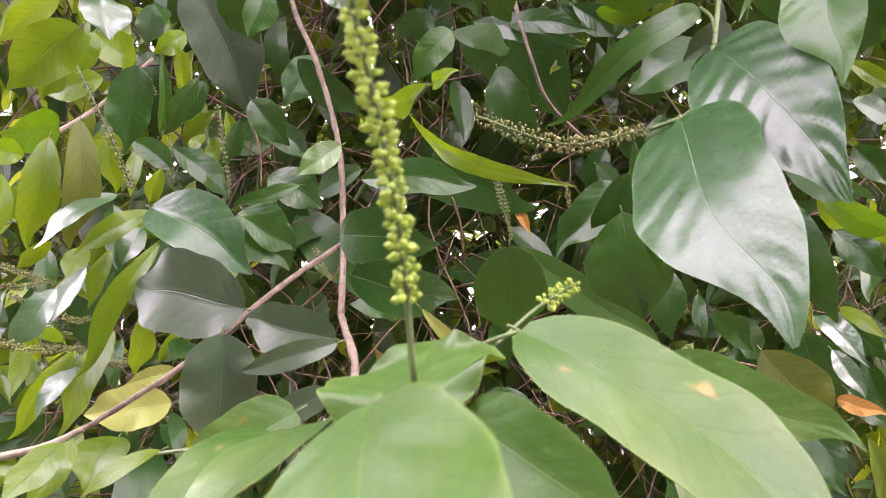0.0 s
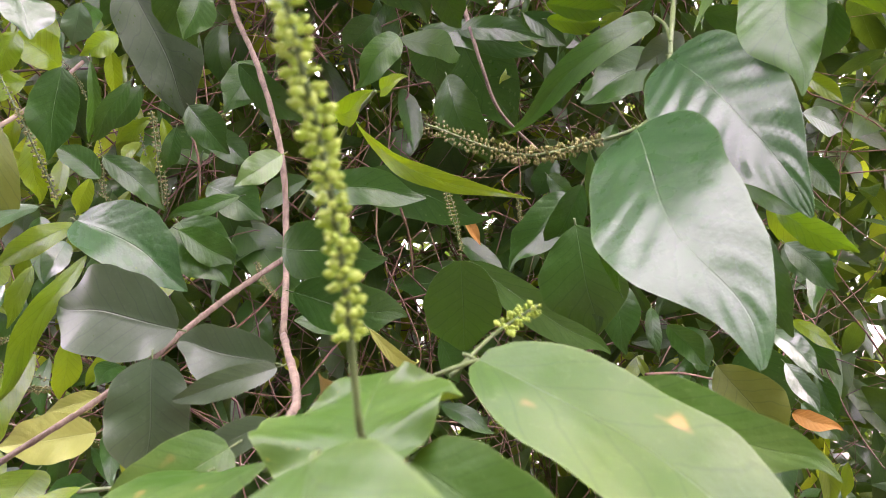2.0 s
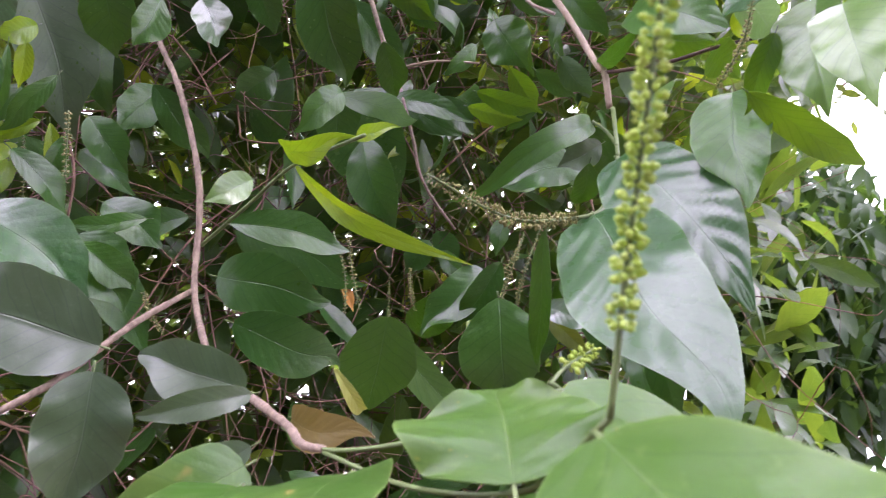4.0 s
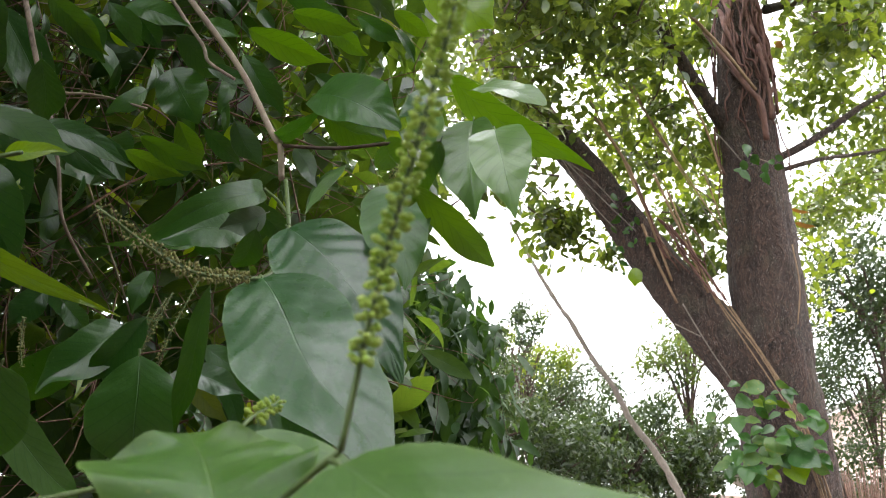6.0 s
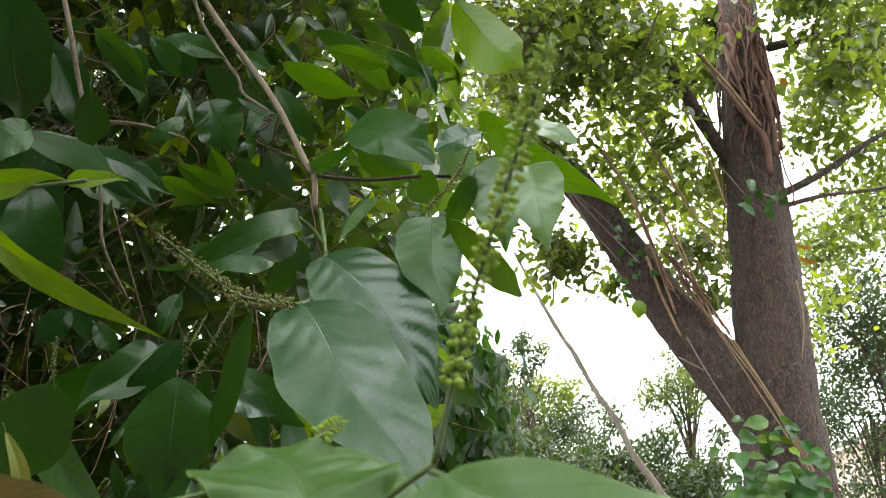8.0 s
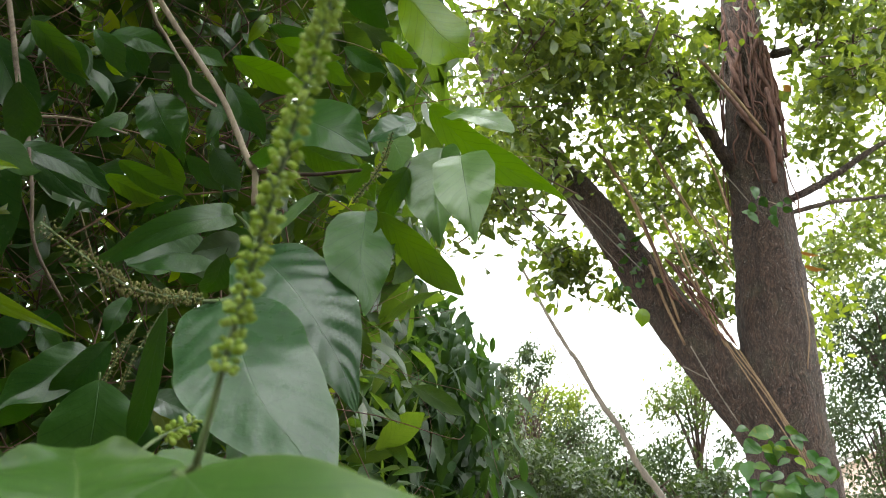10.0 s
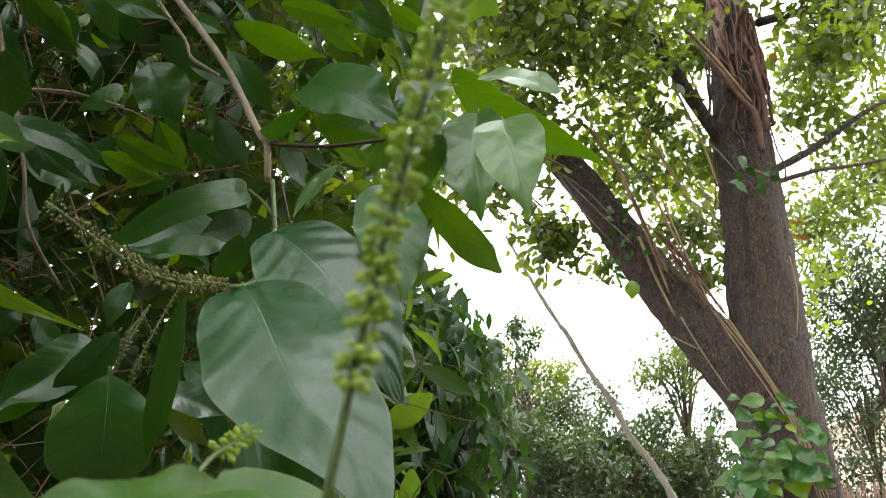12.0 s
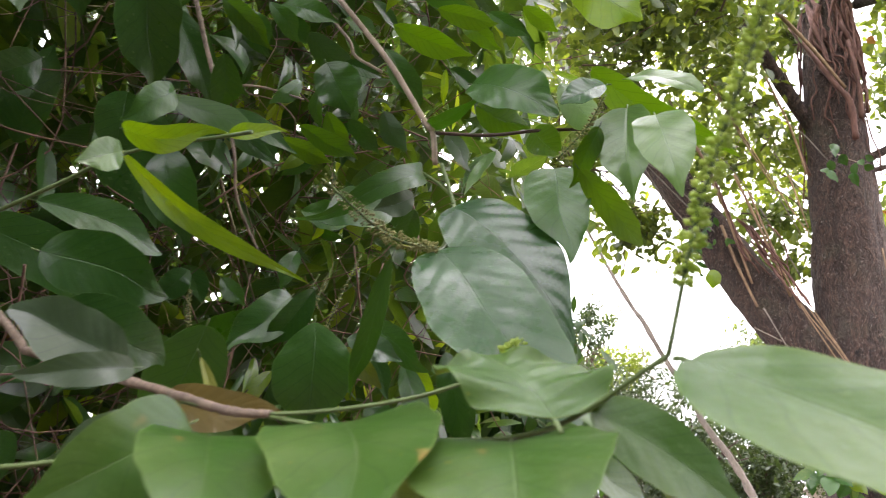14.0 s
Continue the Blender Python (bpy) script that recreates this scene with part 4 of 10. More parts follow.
stem(climber, "twig", [(-0.1525, 0.4092, 1.433), (-0.11, 0.368, 1.443), (-0.0784, 0.3368, 1.452)], 0.001, 0.0009, GREEN_STEM)
stem(climber, "twig", [(0.0109, 0.8886, 1.656), (0.0216, 0.912, 1.625), (0.0273, 0.947, 1.579)], 0.0016, 0.0011, RUSSET)
stem(climber, "twig", [(-0.0628, 1.013, 1.911), (-0.0509, 1.018, 1.859), (-0.0371, 0.9715, 1.823), (0.0574, 0.9699, 1.839)], 0.0016, 0.0011, RUSSET)
stem(climber, "twig", [(0.0682, 1.02, 1.84), (0.0915, 0.9737, 1.802), (0.1406, 0.9748, 1.792)], 0.0016, 0.0011, RUSSET)
stem(climber, "twig", [(0.2687, 0.8082, 1.464), (0.3253, 0.8587, 1.462), (0.3887, 0.9101, 1.451)], 0.0016, 0.0011, RUSSET)
stem(climber, "twig", [(0.5113, 1.015, 1.411), (0.5567, 1.016, 1.399), (0.6096, 1.018, 1.376)], 0.0016, 0.0011, RUSSET)
stem(climber, "stem", [(0.1856, 0.479, 1.726), (0.172, 0.4525, 1.691), (0.1641, 0.4368, 1.669)], 0.0017, 0.0014, GREEN_STEM)
stem(climber, "stem", [(0.1641, 0.4368, 1.669), (0.1517, 0.4282, 1.636), (0.1398, 0.4216, 1.622), (0.1162, 0.4107, 1.611)], 0.0015, 0.0012, GREEN_STEM)
stem(climber, "stem", [(0.1759, 0.49, 1.717), (0.1756, 0.4714, 1.703), (0.1677, 0.4436, 1.68)], 0.0012, 0.0012, GREEN_STEM)
flower_spike(climber, [(0.0732, 0.7946, 1.593), (0.0659, 0.7899, 1.638), (0.0521, 0.8054, 1.682)], 0.0022, 22, False, around=5, thick=0.0008)
flower_spike(climber, [(-0.256, 0.8882, 1.659), (-0.2614, 0.8829, 1.71), (-0.2756, 0.8971, 1.766)], 0.0028, 20, False, around=5, thick=0.0008)
flower_spike(climber, [(0.18, 0.9936, 1.613), (0.1724, 0.9897, 1.651), (0.1694, 0.9861, 1.684)], 0.0022, 16, False, around=5, thick=0.0008)
flower_spike(climber, [(-0.3529, 0.8587, 1.462), (-0.4269, 0.857, 1.478), (-0.5218, 0.8868, 1.481)], 0.0026, 24, False, around=5, thick=0.0008)
flower_spike(climber, [(-0.452, 0.8996, 1.551), (-0.4928, 0.8985, 1.561), (-0.5525, 0.9169, 1.577)], 0.0022, 18, False, around=5, thick=0.0008)
flower_spike(climber, [(-0.4411, 0.9236, 1.514), (-0.4968, 0.9225, 1.524), (-0.5705, 0.9507, 1.543)], 0.0022, 18, False, around=5, thick=0.0008)
flower_spike(climber, [(0.1644, 0.6114, 1.595), (0.1648, 0.5919, 1.623), (0.1747, 0.5936, 1.653)], 0.0022, 20, False, around=5, thick=0.0008)
flower_spike(climber, [(0.1706, 0.3499, 1.683), (0.1631, 0.3206, 1.695), (0.1496, 0.2985, 1.704)], 0.0022, 22, False, around=5, thick=0.0008)
flower_spike(climber, [(0.1576, 0.5658, 1.581), (0.1565, 0.55, 1.611), (0.1683, 0.5452, 1.654)], 0.0022, 22, False, around=5, thick=0.0008)
flower_spike(climber, [(0.1819, 0.6697, 1.609), (0.186, 0.648, 1.635), (0.1989, 0.6469, 1.665)], 0.0022, 18, False, around=5, thick=0.0008)
# sky glare on this narrow leaf is put into its pale green colour
leaf(climber, (0.2194, 0.4531, 1.746), (0.184, 0.4474, 1.689), 0.012, (-0.55, -0.35, 0.75), LIGHT, bend=0.15, fold=0.05)
leaf(climber, (-0.4791, 0.8977, 1.436), (-0.5134, 0.9026, 1.388), 0.0157, (-0.1594, -0.9871, 0.0142), FRESH, bend=0.41, fold=0.23, wave=0.03, twist=-0.44, p=0.72, q=0.84, drip=0.4, rows=14, cols=4)
leaf(climber, (-0.2828, 0.9081, 1.734), (-0.2827, 0.8691, 1.668), 0.0189, (0.5615, -0.7108, 0.4237), FRESH, bend=0.54, fold=0.25, wave=0.028, twist=-0.23, p=0.72, q=0.80, drip=0.4, rows=14, cols=4)
leaf(climber, (-0.3196, 0.9191, 1.922), (-0.3414, 0.9338, 1.881), 0.013, (0.2915, -0.8434, -0.4513), FRESH, bend=0.27, fold=0.21, wave=0.043, twist=0.29, p=0.72, q=0.89, drip=0.4, rows=14, cols=4)
leaf(climber, (-0.4398, 0.8773, 1.562), (-0.4607, 0.9076, 1.511), 0.0221, (-0.1982, -0.876, -0.4397), FRESH, bend=0.13, fold=0.26, wave=0.023, twist=0.3, p=0.72, q=0.79, drip=0.4, rows=14, cols=4)
leaf(climber, (-0.5214, 0.8517, 1.747), (-0.5404, 0.829, 1.693), 0.0155, (0.8485, -0.5235, -0.077), FRESH, bend=0.2, fold=0.25, wave=0.025, twist=-0.34, p=0.72, q=0.83, drip=0.4, rows=14, cols=4)
leaf(climber, (-0.3782, 0.853, 1.768), (-0.3754, 0.81, 1.703), 0.0173, (0.2478, -0.8026, 0.5426), GREEN, bend=0.2, fold=0.3, wave=0.059, twist=-0.47, p=0.72, q=0.87, drip=0.4, rows=14, cols=4)
leaf(climber, (-0.5974, 0.9466, 1.837), (-0.5753, 0.9534, 1.781), 0.0217, (0.1355, -0.9885, -0.0672), GREEN, bend=0.39, fold=0.19, wave=0.05, twist=-0.19, p=0.72, q=0.90, drip=0.4, rows=14, cols=4)
leaf(climber, (-0.3243, 0.8964, 1.902), (-0.3341, 0.8653, 1.841), 0.021, (0.0128, -0.8928, 0.4502), FRESH, bend=0.35, fold=0.2, wave=0.059, twist=-0.58, p=0.72, q=0.83, drip=0.4, rows=14, cols=4)
leaf(climber, (-0.4072, 0.9538, 1.588), (-0.4121, 0.9081, 1.546), 0.0174, (0.5455, -0.6004, 0.5848), GREEN, bend=0.12, fold=0.14, wave=0.03, twist=0.05, p=0.72, q=0.80, drip=0.4, rows=14, cols=4)
leaf(climber, (-0.4173, 0.8963, 1.711), (-0.4186, 0.9262, 1.666), 0.0206, (0.8426, -0.4359, -0.3161), GREEN, bend=0.51, fold=0.11, wave=0.04, twist=-0.34, p=0.72, q=0.87, drip=0.4, rows=14, cols=4)
leaf(climber, (-0.3005, 0.9076, 1.784), (-0.3164, 0.9223, 1.707), 0.0302, (0.0253, -0.9807, -0.1941), FRESH, bend=0.56, fold=0.13, wave=0.021, twist=-0.22, p=0.72, q=0.81, drip=0.4, rows=14, cols=4)
leaf(climber, (-0.4623, 0.9184, 1.924), (-0.4533, 0.9046, 1.857), 0.0174, (0.8311, -0.5113, 0.2189), FRESH, bend=0.35, fold=0.22, wave=0.036, twist=0.32, p=0.72, q=0.90, drip=0.4, rows=14, cols=4)
leaf(climber, (-0.2823, 0.9095, 1.527), (-0.2739, 0.8985, 1.46), 0.0262, (0.5726, -0.7947, 0.2014), GREEN, bend=0.33, fold=0.2, wave=0.022, twist=0.4, p=0.72, q=0.84, drip=0.4, rows=14, cols=4)
leaf(climber, (-0.4276, 0.8892, 1.387), (-0.4061, 0.8574, 1.333), 0.0167, (0.3, -0.7682, 0.5656), FRESH, bend=0.15, fold=0.28, wave=0.047, twist=0, p=0.72, q=0.86, drip=0.4, rows=14, cols=4)
leaf(climber, (-0.5064, 0.9162, 1.498), (-0.495, 0.8782, 1.427), 0.0309, (0.5193, -0.7154, 0.4675), FRESH, bend=0.5, fold=0.24, wave=0.053, twist=-0.47, p=0.72, q=0.80, drip=0.4, rows=14, cols=4)
leaf(climber, (-0.3222, 0.906, 1.399), (-0.2994, 0.8693, 1.349), 0.0203, (0.3782, -0.6566, 0.6525), GREEN, bend=0.35, fold=0.15, wave=0.033, twist=-0.1, p=0.72, q=0.87, drip=0.4, rows=14, cols=4)
leaf(climber, (-0.4998, 0.9383, 1.807), (-0.5052, 0.9728, 1.761), 0.0232, (0.2358, -0.7611, -0.6042), GREEN, bend=0.5, fold=0.27, wave=0.034, twist=0.29, p=0.72, q=0.86, drip=0.4, rows=14, cols=4)
leaf(climber, (-0.4057, 0.9662, 1.386), (-0.4338, 0.96, 1.324), 0.029, (-0.066, -0.9895, 0.1289), GREEN, bend=0.26, fold=0.11, wave=0.028, twist=0.22, p=0.72, q=0.80, drip=0.4, rows=14, cols=4)
leaf(climber, (-0.3141, 0.8757, 1.671), (-0.325, 0.9035, 1.628), 0.016, (0.7353, -0.4718, -0.4865), GREEN, bend=0.39, fold=0.15, wave=0.029, twist=0.09, p=0.72, q=0.80, drip=0.4, rows=14, cols=4)
leaf(climber, (-0.5519, 0.9544, 1.803), (-0.5459, 0.9818, 1.76), 0.0213, (0.2375, -0.8349, -0.4964), FRESH, bend=0.51, fold=0.28, wave=0.054, twist=-0.11, p=0.72, q=0.90, drip=0.4, rows=14, cols=4)
leaf(climber, (-0.3146, 0.9964, 1.645), (-0.3242, 0.9781, 1.565), 0.0307, (0.3672, -0.9153, 0.1652), FRESH, bend=0.55, fold=0.16, wave=0.034, twist=-0.43, p=0.72, q=0.80, drip=0.4, rows=14, cols=4)
leaf(climber, (-0.4665, 0.8886, 1.358), (-0.4264, 0.8716, 1.303), 0.0248, (0.4716, -0.6844, 0.5561), GREEN, bend=0.48, fold=0.26, wave=0.06, twist=-0.61, p=0.72, q=0.83, drip=0.4, rows=14, cols=4)
leaf(climber, (-0.3158, 0.995, 1.613), (-0.2976, 0.9507, 1.548), 0.0161, (0.4489, -0.6724, 0.5885), GREEN, bend=0.42, fold=0.17, wave=0.059, twist=-0.39, p=0.72, q=0.90, drip=0.4, rows=14, cols=4)
leaf(climber, (-0.3508, 0.947, 1.381), (-0.3206, 0.9241, 1.335), 0.0226, (0.6314, -0.4489, 0.6322), GREEN, bend=0.59, fold=0.1, wave=0.04, twist=-0.21, p=0.72, q=0.89, drip=0.4, rows=14, cols=4)
leaf(climber, (-0.4406, 0.9131, 1.776), (-0.466, 0.916, 1.704), 0.0215, (0.7447, -0.6019, -0.2883), FRESH, bend=0.38, fold=0.24, wave=0.024, twist=-0.32, p=0.72, q=0.83, drip=0.4, rows=14, cols=4)
leaf(climber, (-0.4335, 0.9272, 1.901), (-0.4178, 0.9531, 1.87), 0.0177, (0.7225, -0.6641, -0.1922), FRESH, bend=0.25, fold=0.12, wave=0.052, twist=-0.18, p=0.72, q=0.90, drip=0.4, rows=14, cols=4)
leaf(climber, (-0.3467, 0.9274, 1.609), (-0.3561, 0.938, 1.546), 0.021, (0.3337, -0.9204, -0.2039), GREEN, bend=0.53, fold=0.22, wave=0.036, twist=0.54, p=0.72, q=0.84, drip=0.4, rows=14, cols=4)
leaf(climber, (-0.3197, 0.9187, 1.851), (-0.3042, 0.867, 1.783), 0.0175, (-0.0749, -0.7981, 0.5978), FRESH, bend=0.35, fold=0.24, wave=0.058, twist=0.63, p=0.72, q=0.89, drip=0.4, rows=14, cols=4)
leaf(climber, (-0.3503, 0.916, 1.651), (-0.3725, 0.891, 1.602), 0.0157, (0.5874, -0.7973, 0.1389), FRESH, bend=0.27, fold=0.29, wave=0.048, twist=-0.19, p=0.72, q=0.84, drip=0.4, rows=14, cols=4)
leaf(climber, (-0.2566, 0.8803, 1.942), (-0.2674, 0.852, 1.884), 0.0144, (0.0975, -0.8998, 0.4252), GREEN, bend=0.42, fold=0.2, wave=0.039, twist=-0.28, p=0.72, q=0.90, drip=0.4, rows=14, cols=4)
leaf(climber, (-0.3529, 0.9567, 1.371), (-0.3724, 0.9764, 1.31), 0.0184, (-0.0089, -0.9521, -0.3057), GREEN, bend=0.21, fold=0.15, wave=0.027, twist=0.44, p=0.72, q=0.79, drip=0.4, rows=14, cols=4)
leaf(climber, (-0.2848, 0.8351, 1.906), (-0.2948, 0.8465, 1.834), 0.0235, (0.6974, -0.6865, -0.2057), FRESH, bend=0.55, fold=0.22, wave=0.051, twist=-0.01, p=0.72, q=0.83, drip=0.4, rows=14, cols=4)
leaf(climber, (-0.2752, 0.9969, 1.379), (-0.2739, 1.011, 1.31), 0.028, (0.7927, -0.5995, -0.1105), FRESH, bend=0.16, fold=0.26, wave=0.053, twist=0.51, p=0.72, q=0.88, drip=0.4, rows=14, cols=4)
leaf(climber, (-0.3027, 0.8471, 1.921), (-0.3257, 0.8799, 1.857), 0.0305, (0.0711, -0.8766, -0.476), GREEN, bend=0.26, fold=0.18, wave=0.037, twist=0.19, p=0.72, q=0.83, drip=0.4, rows=14, cols=4)
leaf(climber, (-0.5921, 0.9564, 1.788), (-0.5723, 0.9093, 1.73), 0.0157, (0.4963, -0.5866, 0.64), GREEN, bend=0.54, fold=0.19, wave=0.038, twist=-0.09, p=0.72, q=0.81, drip=0.4, rows=14, cols=4)
leaf(climber, (-0.4573, 0.8586, 1.59), (-0.4503, 0.8502, 1.521), 0.024, (0.5337, -0.8312, 0.156), GREEN, bend=0.47, fold=0.23, wave=0.043, twist=0.44, p=0.72, q=0.80, drip=0.4, rows=14, cols=4)
leaf(climber, (-0.5222, 0.9703, 1.869), (-0.5237, 0.9248, 1.784), 0.0282, (0.1585, -0.8715, 0.4642), GREEN, bend=0.44, fold=0.1, wave=0.033, twist=-0.34, p=0.72, q=0.85, drip=0.4, rows=14, cols=4)
leaf(climber, (-0.2949, 0.9884, 1.818), (-0.2922, 0.9949, 1.771), 0.0169, (0.1289, -0.9833, -0.1284), GREEN, bend=0.12, fold=0.22, wave=0.046, twist=-0.34, p=0.72, q=0.79, drip=0.4, rows=14, cols=4)
leaf(climber, (-0.4574, 1.003, 1.615), (-0.4677, 1.023, 1.55), 0.0197, (0.6119, -0.7226, -0.3215), GREEN, bend=0.18, fold=0.29, wave=0.053, twist=0.49, p=0.72, q=0.90, drip=0.4, rows=14, cols=4)
leaf(climber, (-0.3743, 0.9132, 1.393), (-0.3902, 0.9435, 1.334), 0.0215, (0.4736, -0.7233, -0.5025), GREEN, bend=0.59, fold=0.29, wave=0.042, twist=0.12, p=0.72, q=0.85, drip=0.4, rows=14, cols=4)
leaf(climber, (-0.3002, 0.9336, 1.357), (-0.2902, 0.9013, 1.307), 0.0155, (-0.3362, -0.8212, 0.4611), FRESH, bend=0.42, fold=0.17, wave=0.054, twist=-0.69, p=0.72, q=0.84, drip=0.4, rows=14, cols=4)
leaf(climber, (-0.2519, 0.9024, 1.61), (-0.2561, 0.8695, 1.543), 0.0239, (0.67, -0.6817, 0.2939), FRESH, bend=0.13, fold=0.12, wave=0.033, twist=0.07, p=0.72, q=0.78, drip=0.4, rows=14, cols=4)
leaf(climber, (-0.525, 0.8975, 1.545), (-0.5081, 0.8585, 1.502), 0.0122, (-0.1273, -0.7596, 0.6378), GREEN, bend=0.48, fold=0.24, wave=0.042, twist=-0.09, p=0.72, q=0.86, drip=0.4, rows=14, cols=4)
leaf(climber, (-0.5115, 0.9365, 1.573), (-0.5406, 0.9337, 1.503), 0.0254, (0.3209, -0.9422, -0.0959), GREEN, bend=0.49, fold=0.16, wave=0.047, twist=-0.19, p=0.72, q=0.78, drip=0.4, rows=14, cols=4)
leaf(climber, (-0.5417, 0.879, 1.704), (-0.5242, 0.8455, 1.634), 0.0217, (0.8798, -0.3041, 0.3654), GREEN, bend=0.5, fold=0.29, wave=0.031, twist=0.26, p=0.72, q=0.81, drip=0.4, rows=14, cols=4)
leaf(climber, (-0.4978, 0.9076, 1.462), (-0.4777, 0.9108, 1.4), 0.0232, (0.695, -0.6937, 0.1893), FRESH, bend=0.13, fold=0.13, wave=0.044, twist=-0.08, p=0.72, q=0.82, drip=0.4, rows=14, cols=4)
leaf(climber, (-0.4736, 0.9616, 1.716), (-0.4566, 0.9178, 1.661), 0.0127, (0.5142, -0.5875, 0.6248), GREEN, bend=0.56, fold=0.25, wave=0.045, twist=-0.47, p=0.72, q=0.84, drip=0.4, rows=14, cols=4)
leaf(climber, (-0.3857, 0.8644, 1.642), (-0.366, 0.8374, 1.565), 0.0272, (0.2612, -0.8867, 0.3815), GREEN, bend=0.49, fold=0.24, wave=0.057, twist=0.66, p=0.72, q=0.82, drip=0.4, rows=14, cols=4)
leaf(climber, (-0.5799, 0.9213, 1.874), (-0.5846, 0.9085, 1.792), 0.0281, (-0.0091, -0.988, 0.1542), FRESH, bend=0.51, fold=0.14, wave=0.042, twist=-0.56, p=0.72, q=0.87, drip=0.4, rows=14, cols=4)
leaf(climber, (0.4313, 0.9255, 1.613), (0.4205, 0.9197, 1.551), 0.0198, (0.2677, -0.9625, 0.0431), GREEN, bend=0.24, fold=0.11, wave=0.021, twist=-0.44, p=0.72, q=0.79, drip=0.4, rows=14, cols=4)
leaf(climber, (0.3438, 0.9432, 1.448), (0.316, 0.9027, 1.406), 0.0144, (-0.5585, -0.3735, 0.7407), GREEN, bend=0.19, fold=0.24, wave=0.051, twist=-0.64, p=0.72, q=0.81, drip=0.4, rows=14, cols=4)
leaf(climber, (0.3721, 0.8132, 1.335), (0.3395, 0.7877, 1.286), 0.0214, (0.0266, -0.8929, 0.4494), FRESH, bend=0.14, fold=0.26, wave=0.048, twist=-0.56, p=0.72, q=0.86, drip=0.4, rows=14, cols=4)
leaf(climber, (0.3551, 0.9319, 1.5), (0.3891, 0.9675, 1.446), 0.0175, (-0.1782, -0.7663, -0.6173), GREEN, bend=0.16, fold=0.11, wave=0.045, twist=0.09, p=0.72, q=0.86, drip=0.4, rows=14, cols=4)
leaf(climber, (0.5558, 0.9786, 1.533), (0.5492, 1.003, 1.459), 0.0231, (-0.5055, -0.8329, -0.2252), GREEN, bend=0.32, fold=0.12, wave=0.047, twist=-0.65, p=0.72, q=0.86, drip=0.4, rows=14, cols=4)
leaf(climber, (0.2762, 0.92, 1.335), (0.2855, 0.8966, 1.281), 0.0248, (0.295, -0.8562, 0.4241), FRESH, bend=0.49, fold=0.14, wave=0.033, twist=0.21, p=0.72, q=0.88, drip=0.4, rows=14, cols=4)
leaf(climber, (0.4444, 0.8921, 1.472), (0.4876, 0.9178, 1.413), 0.0174, (-0.3754, -0.7166, -0.5878), GREEN, bend=0.14, fold=0.3, wave=0.031, twist=-0.66, p=0.72, q=0.81, drip=0.4, rows=14, cols=4)
leaf(climber, (0.5627, 0.9569, 1.613), (0.5063, 0.9506, 1.558), 0.0209, (-0.2201, -0.9182, 0.3292), GREEN, bend=0.15, fold=0.18, wave=0.026, twist=0.25, p=0.72, q=0.82, drip=0.4, rows=14, cols=4)
leaf(climber, (0.4491, 0.8056, 1.383), (0.4836, 0.8406, 1.308), 0.0246, (0.1991, -0.9194, -0.3391), FRESH, bend=0.14, fold=0.29, wave=0.045, twist=-0.64, p=0.72, q=0.88, drip=0.4, rows=14, cols=4)
leaf(climber, (0.3777, 0.9917, 1.59), (0.3473, 0.9816, 1.525), 0.0189, (-0.6662, -0.6257, 0.4058), GREEN, bend=0.29, fold=0.13, wave=0.033, twist=-0.66, p=0.72, q=0.89, drip=0.4, rows=14, cols=4)
leaf(climber, (0.3402, 0.9793, 1.649), (0.3215, 0.9589, 1.593), 0.0179, (-0.0293, -0.9355, 0.3522), FRESH, bend=0.32, fold=0.27, wave=0.046, twist=-0.5, p=0.72, q=0.88, drip=0.4, rows=14, cols=4)
leaf(climber, (0.568, 0.9434, 1.344), (0.565, 0.9508, 1.296), 0.0149, (-0.6778, -0.7318, -0.0713), FRESH, bend=0.36, fold=0.13, wave=0.04, twist=-0.24, p=0.72, q=0.87, drip=0.4, rows=14, cols=4)
leaf(climber, (0.4098, 0.9061, 1.563), (0.3942, 0.9176, 1.516), 0.0152, (-0.7989, -0.5895, 0.1195), FRESH, bend=0.37, fold=0.26, wave=0.028, twist=0.38, p=0.72, q=0.89, drip=0.4, rows=14, cols=4)
leaf(climber, (0.4042, 0.8887, 1.363), (0.3747, 0.8714, 1.326), 0.0145, (-0.2931, -0.7599, 0.5802), GREEN, bend=0.45, fold=0.13, wave=0.052, twist=0.41, p=0.72, q=0.90, drip=0.4, rows=14, cols=4)
leaf(climber, (0.3679, 0.922, 1.484), (0.3249, 0.8732, 1.429), 0.0176, (-0.3407, -0.5554, 0.7586), GREEN, bend=0.23, fold=0.25, wave=0.044, twist=0.62, p=0.72, q=0.88, drip=0.4, rows=14, cols=4)
leaf(climber, (0.4276, 0.9358, 1.358), (0.3833, 0.9346, 1.304), 0.0265, (-0.6221, -0.5837, 0.5217), GREEN, bend=0.55, fold=0.26, wave=0.057, twist=-0.06, p=0.72, q=0.82, drip=0.4, rows=14, cols=4)
leaf(climber, (0.546, 0.9505, 1.319), (0.5568, 0.9792, 1.243), 0.0234, (-0.8905, -0.37, -0.2646), GREEN, bend=0.29, fold=0.26, wave=0.056, twist=0.48, p=0.72, q=0.82, drip=0.4, rows=14, cols=4)
leaf(climber, (0.395, 0.921, 1.463), (0.3751, 0.8893, 1.421), 0.0128, (-0.1263, -0.7654, 0.6311), GREEN, bend=0.13, fold=0.14, wave=0.031, twist=0.15, p=0.72, q=0.89, drip=0.4, rows=14, cols=4)
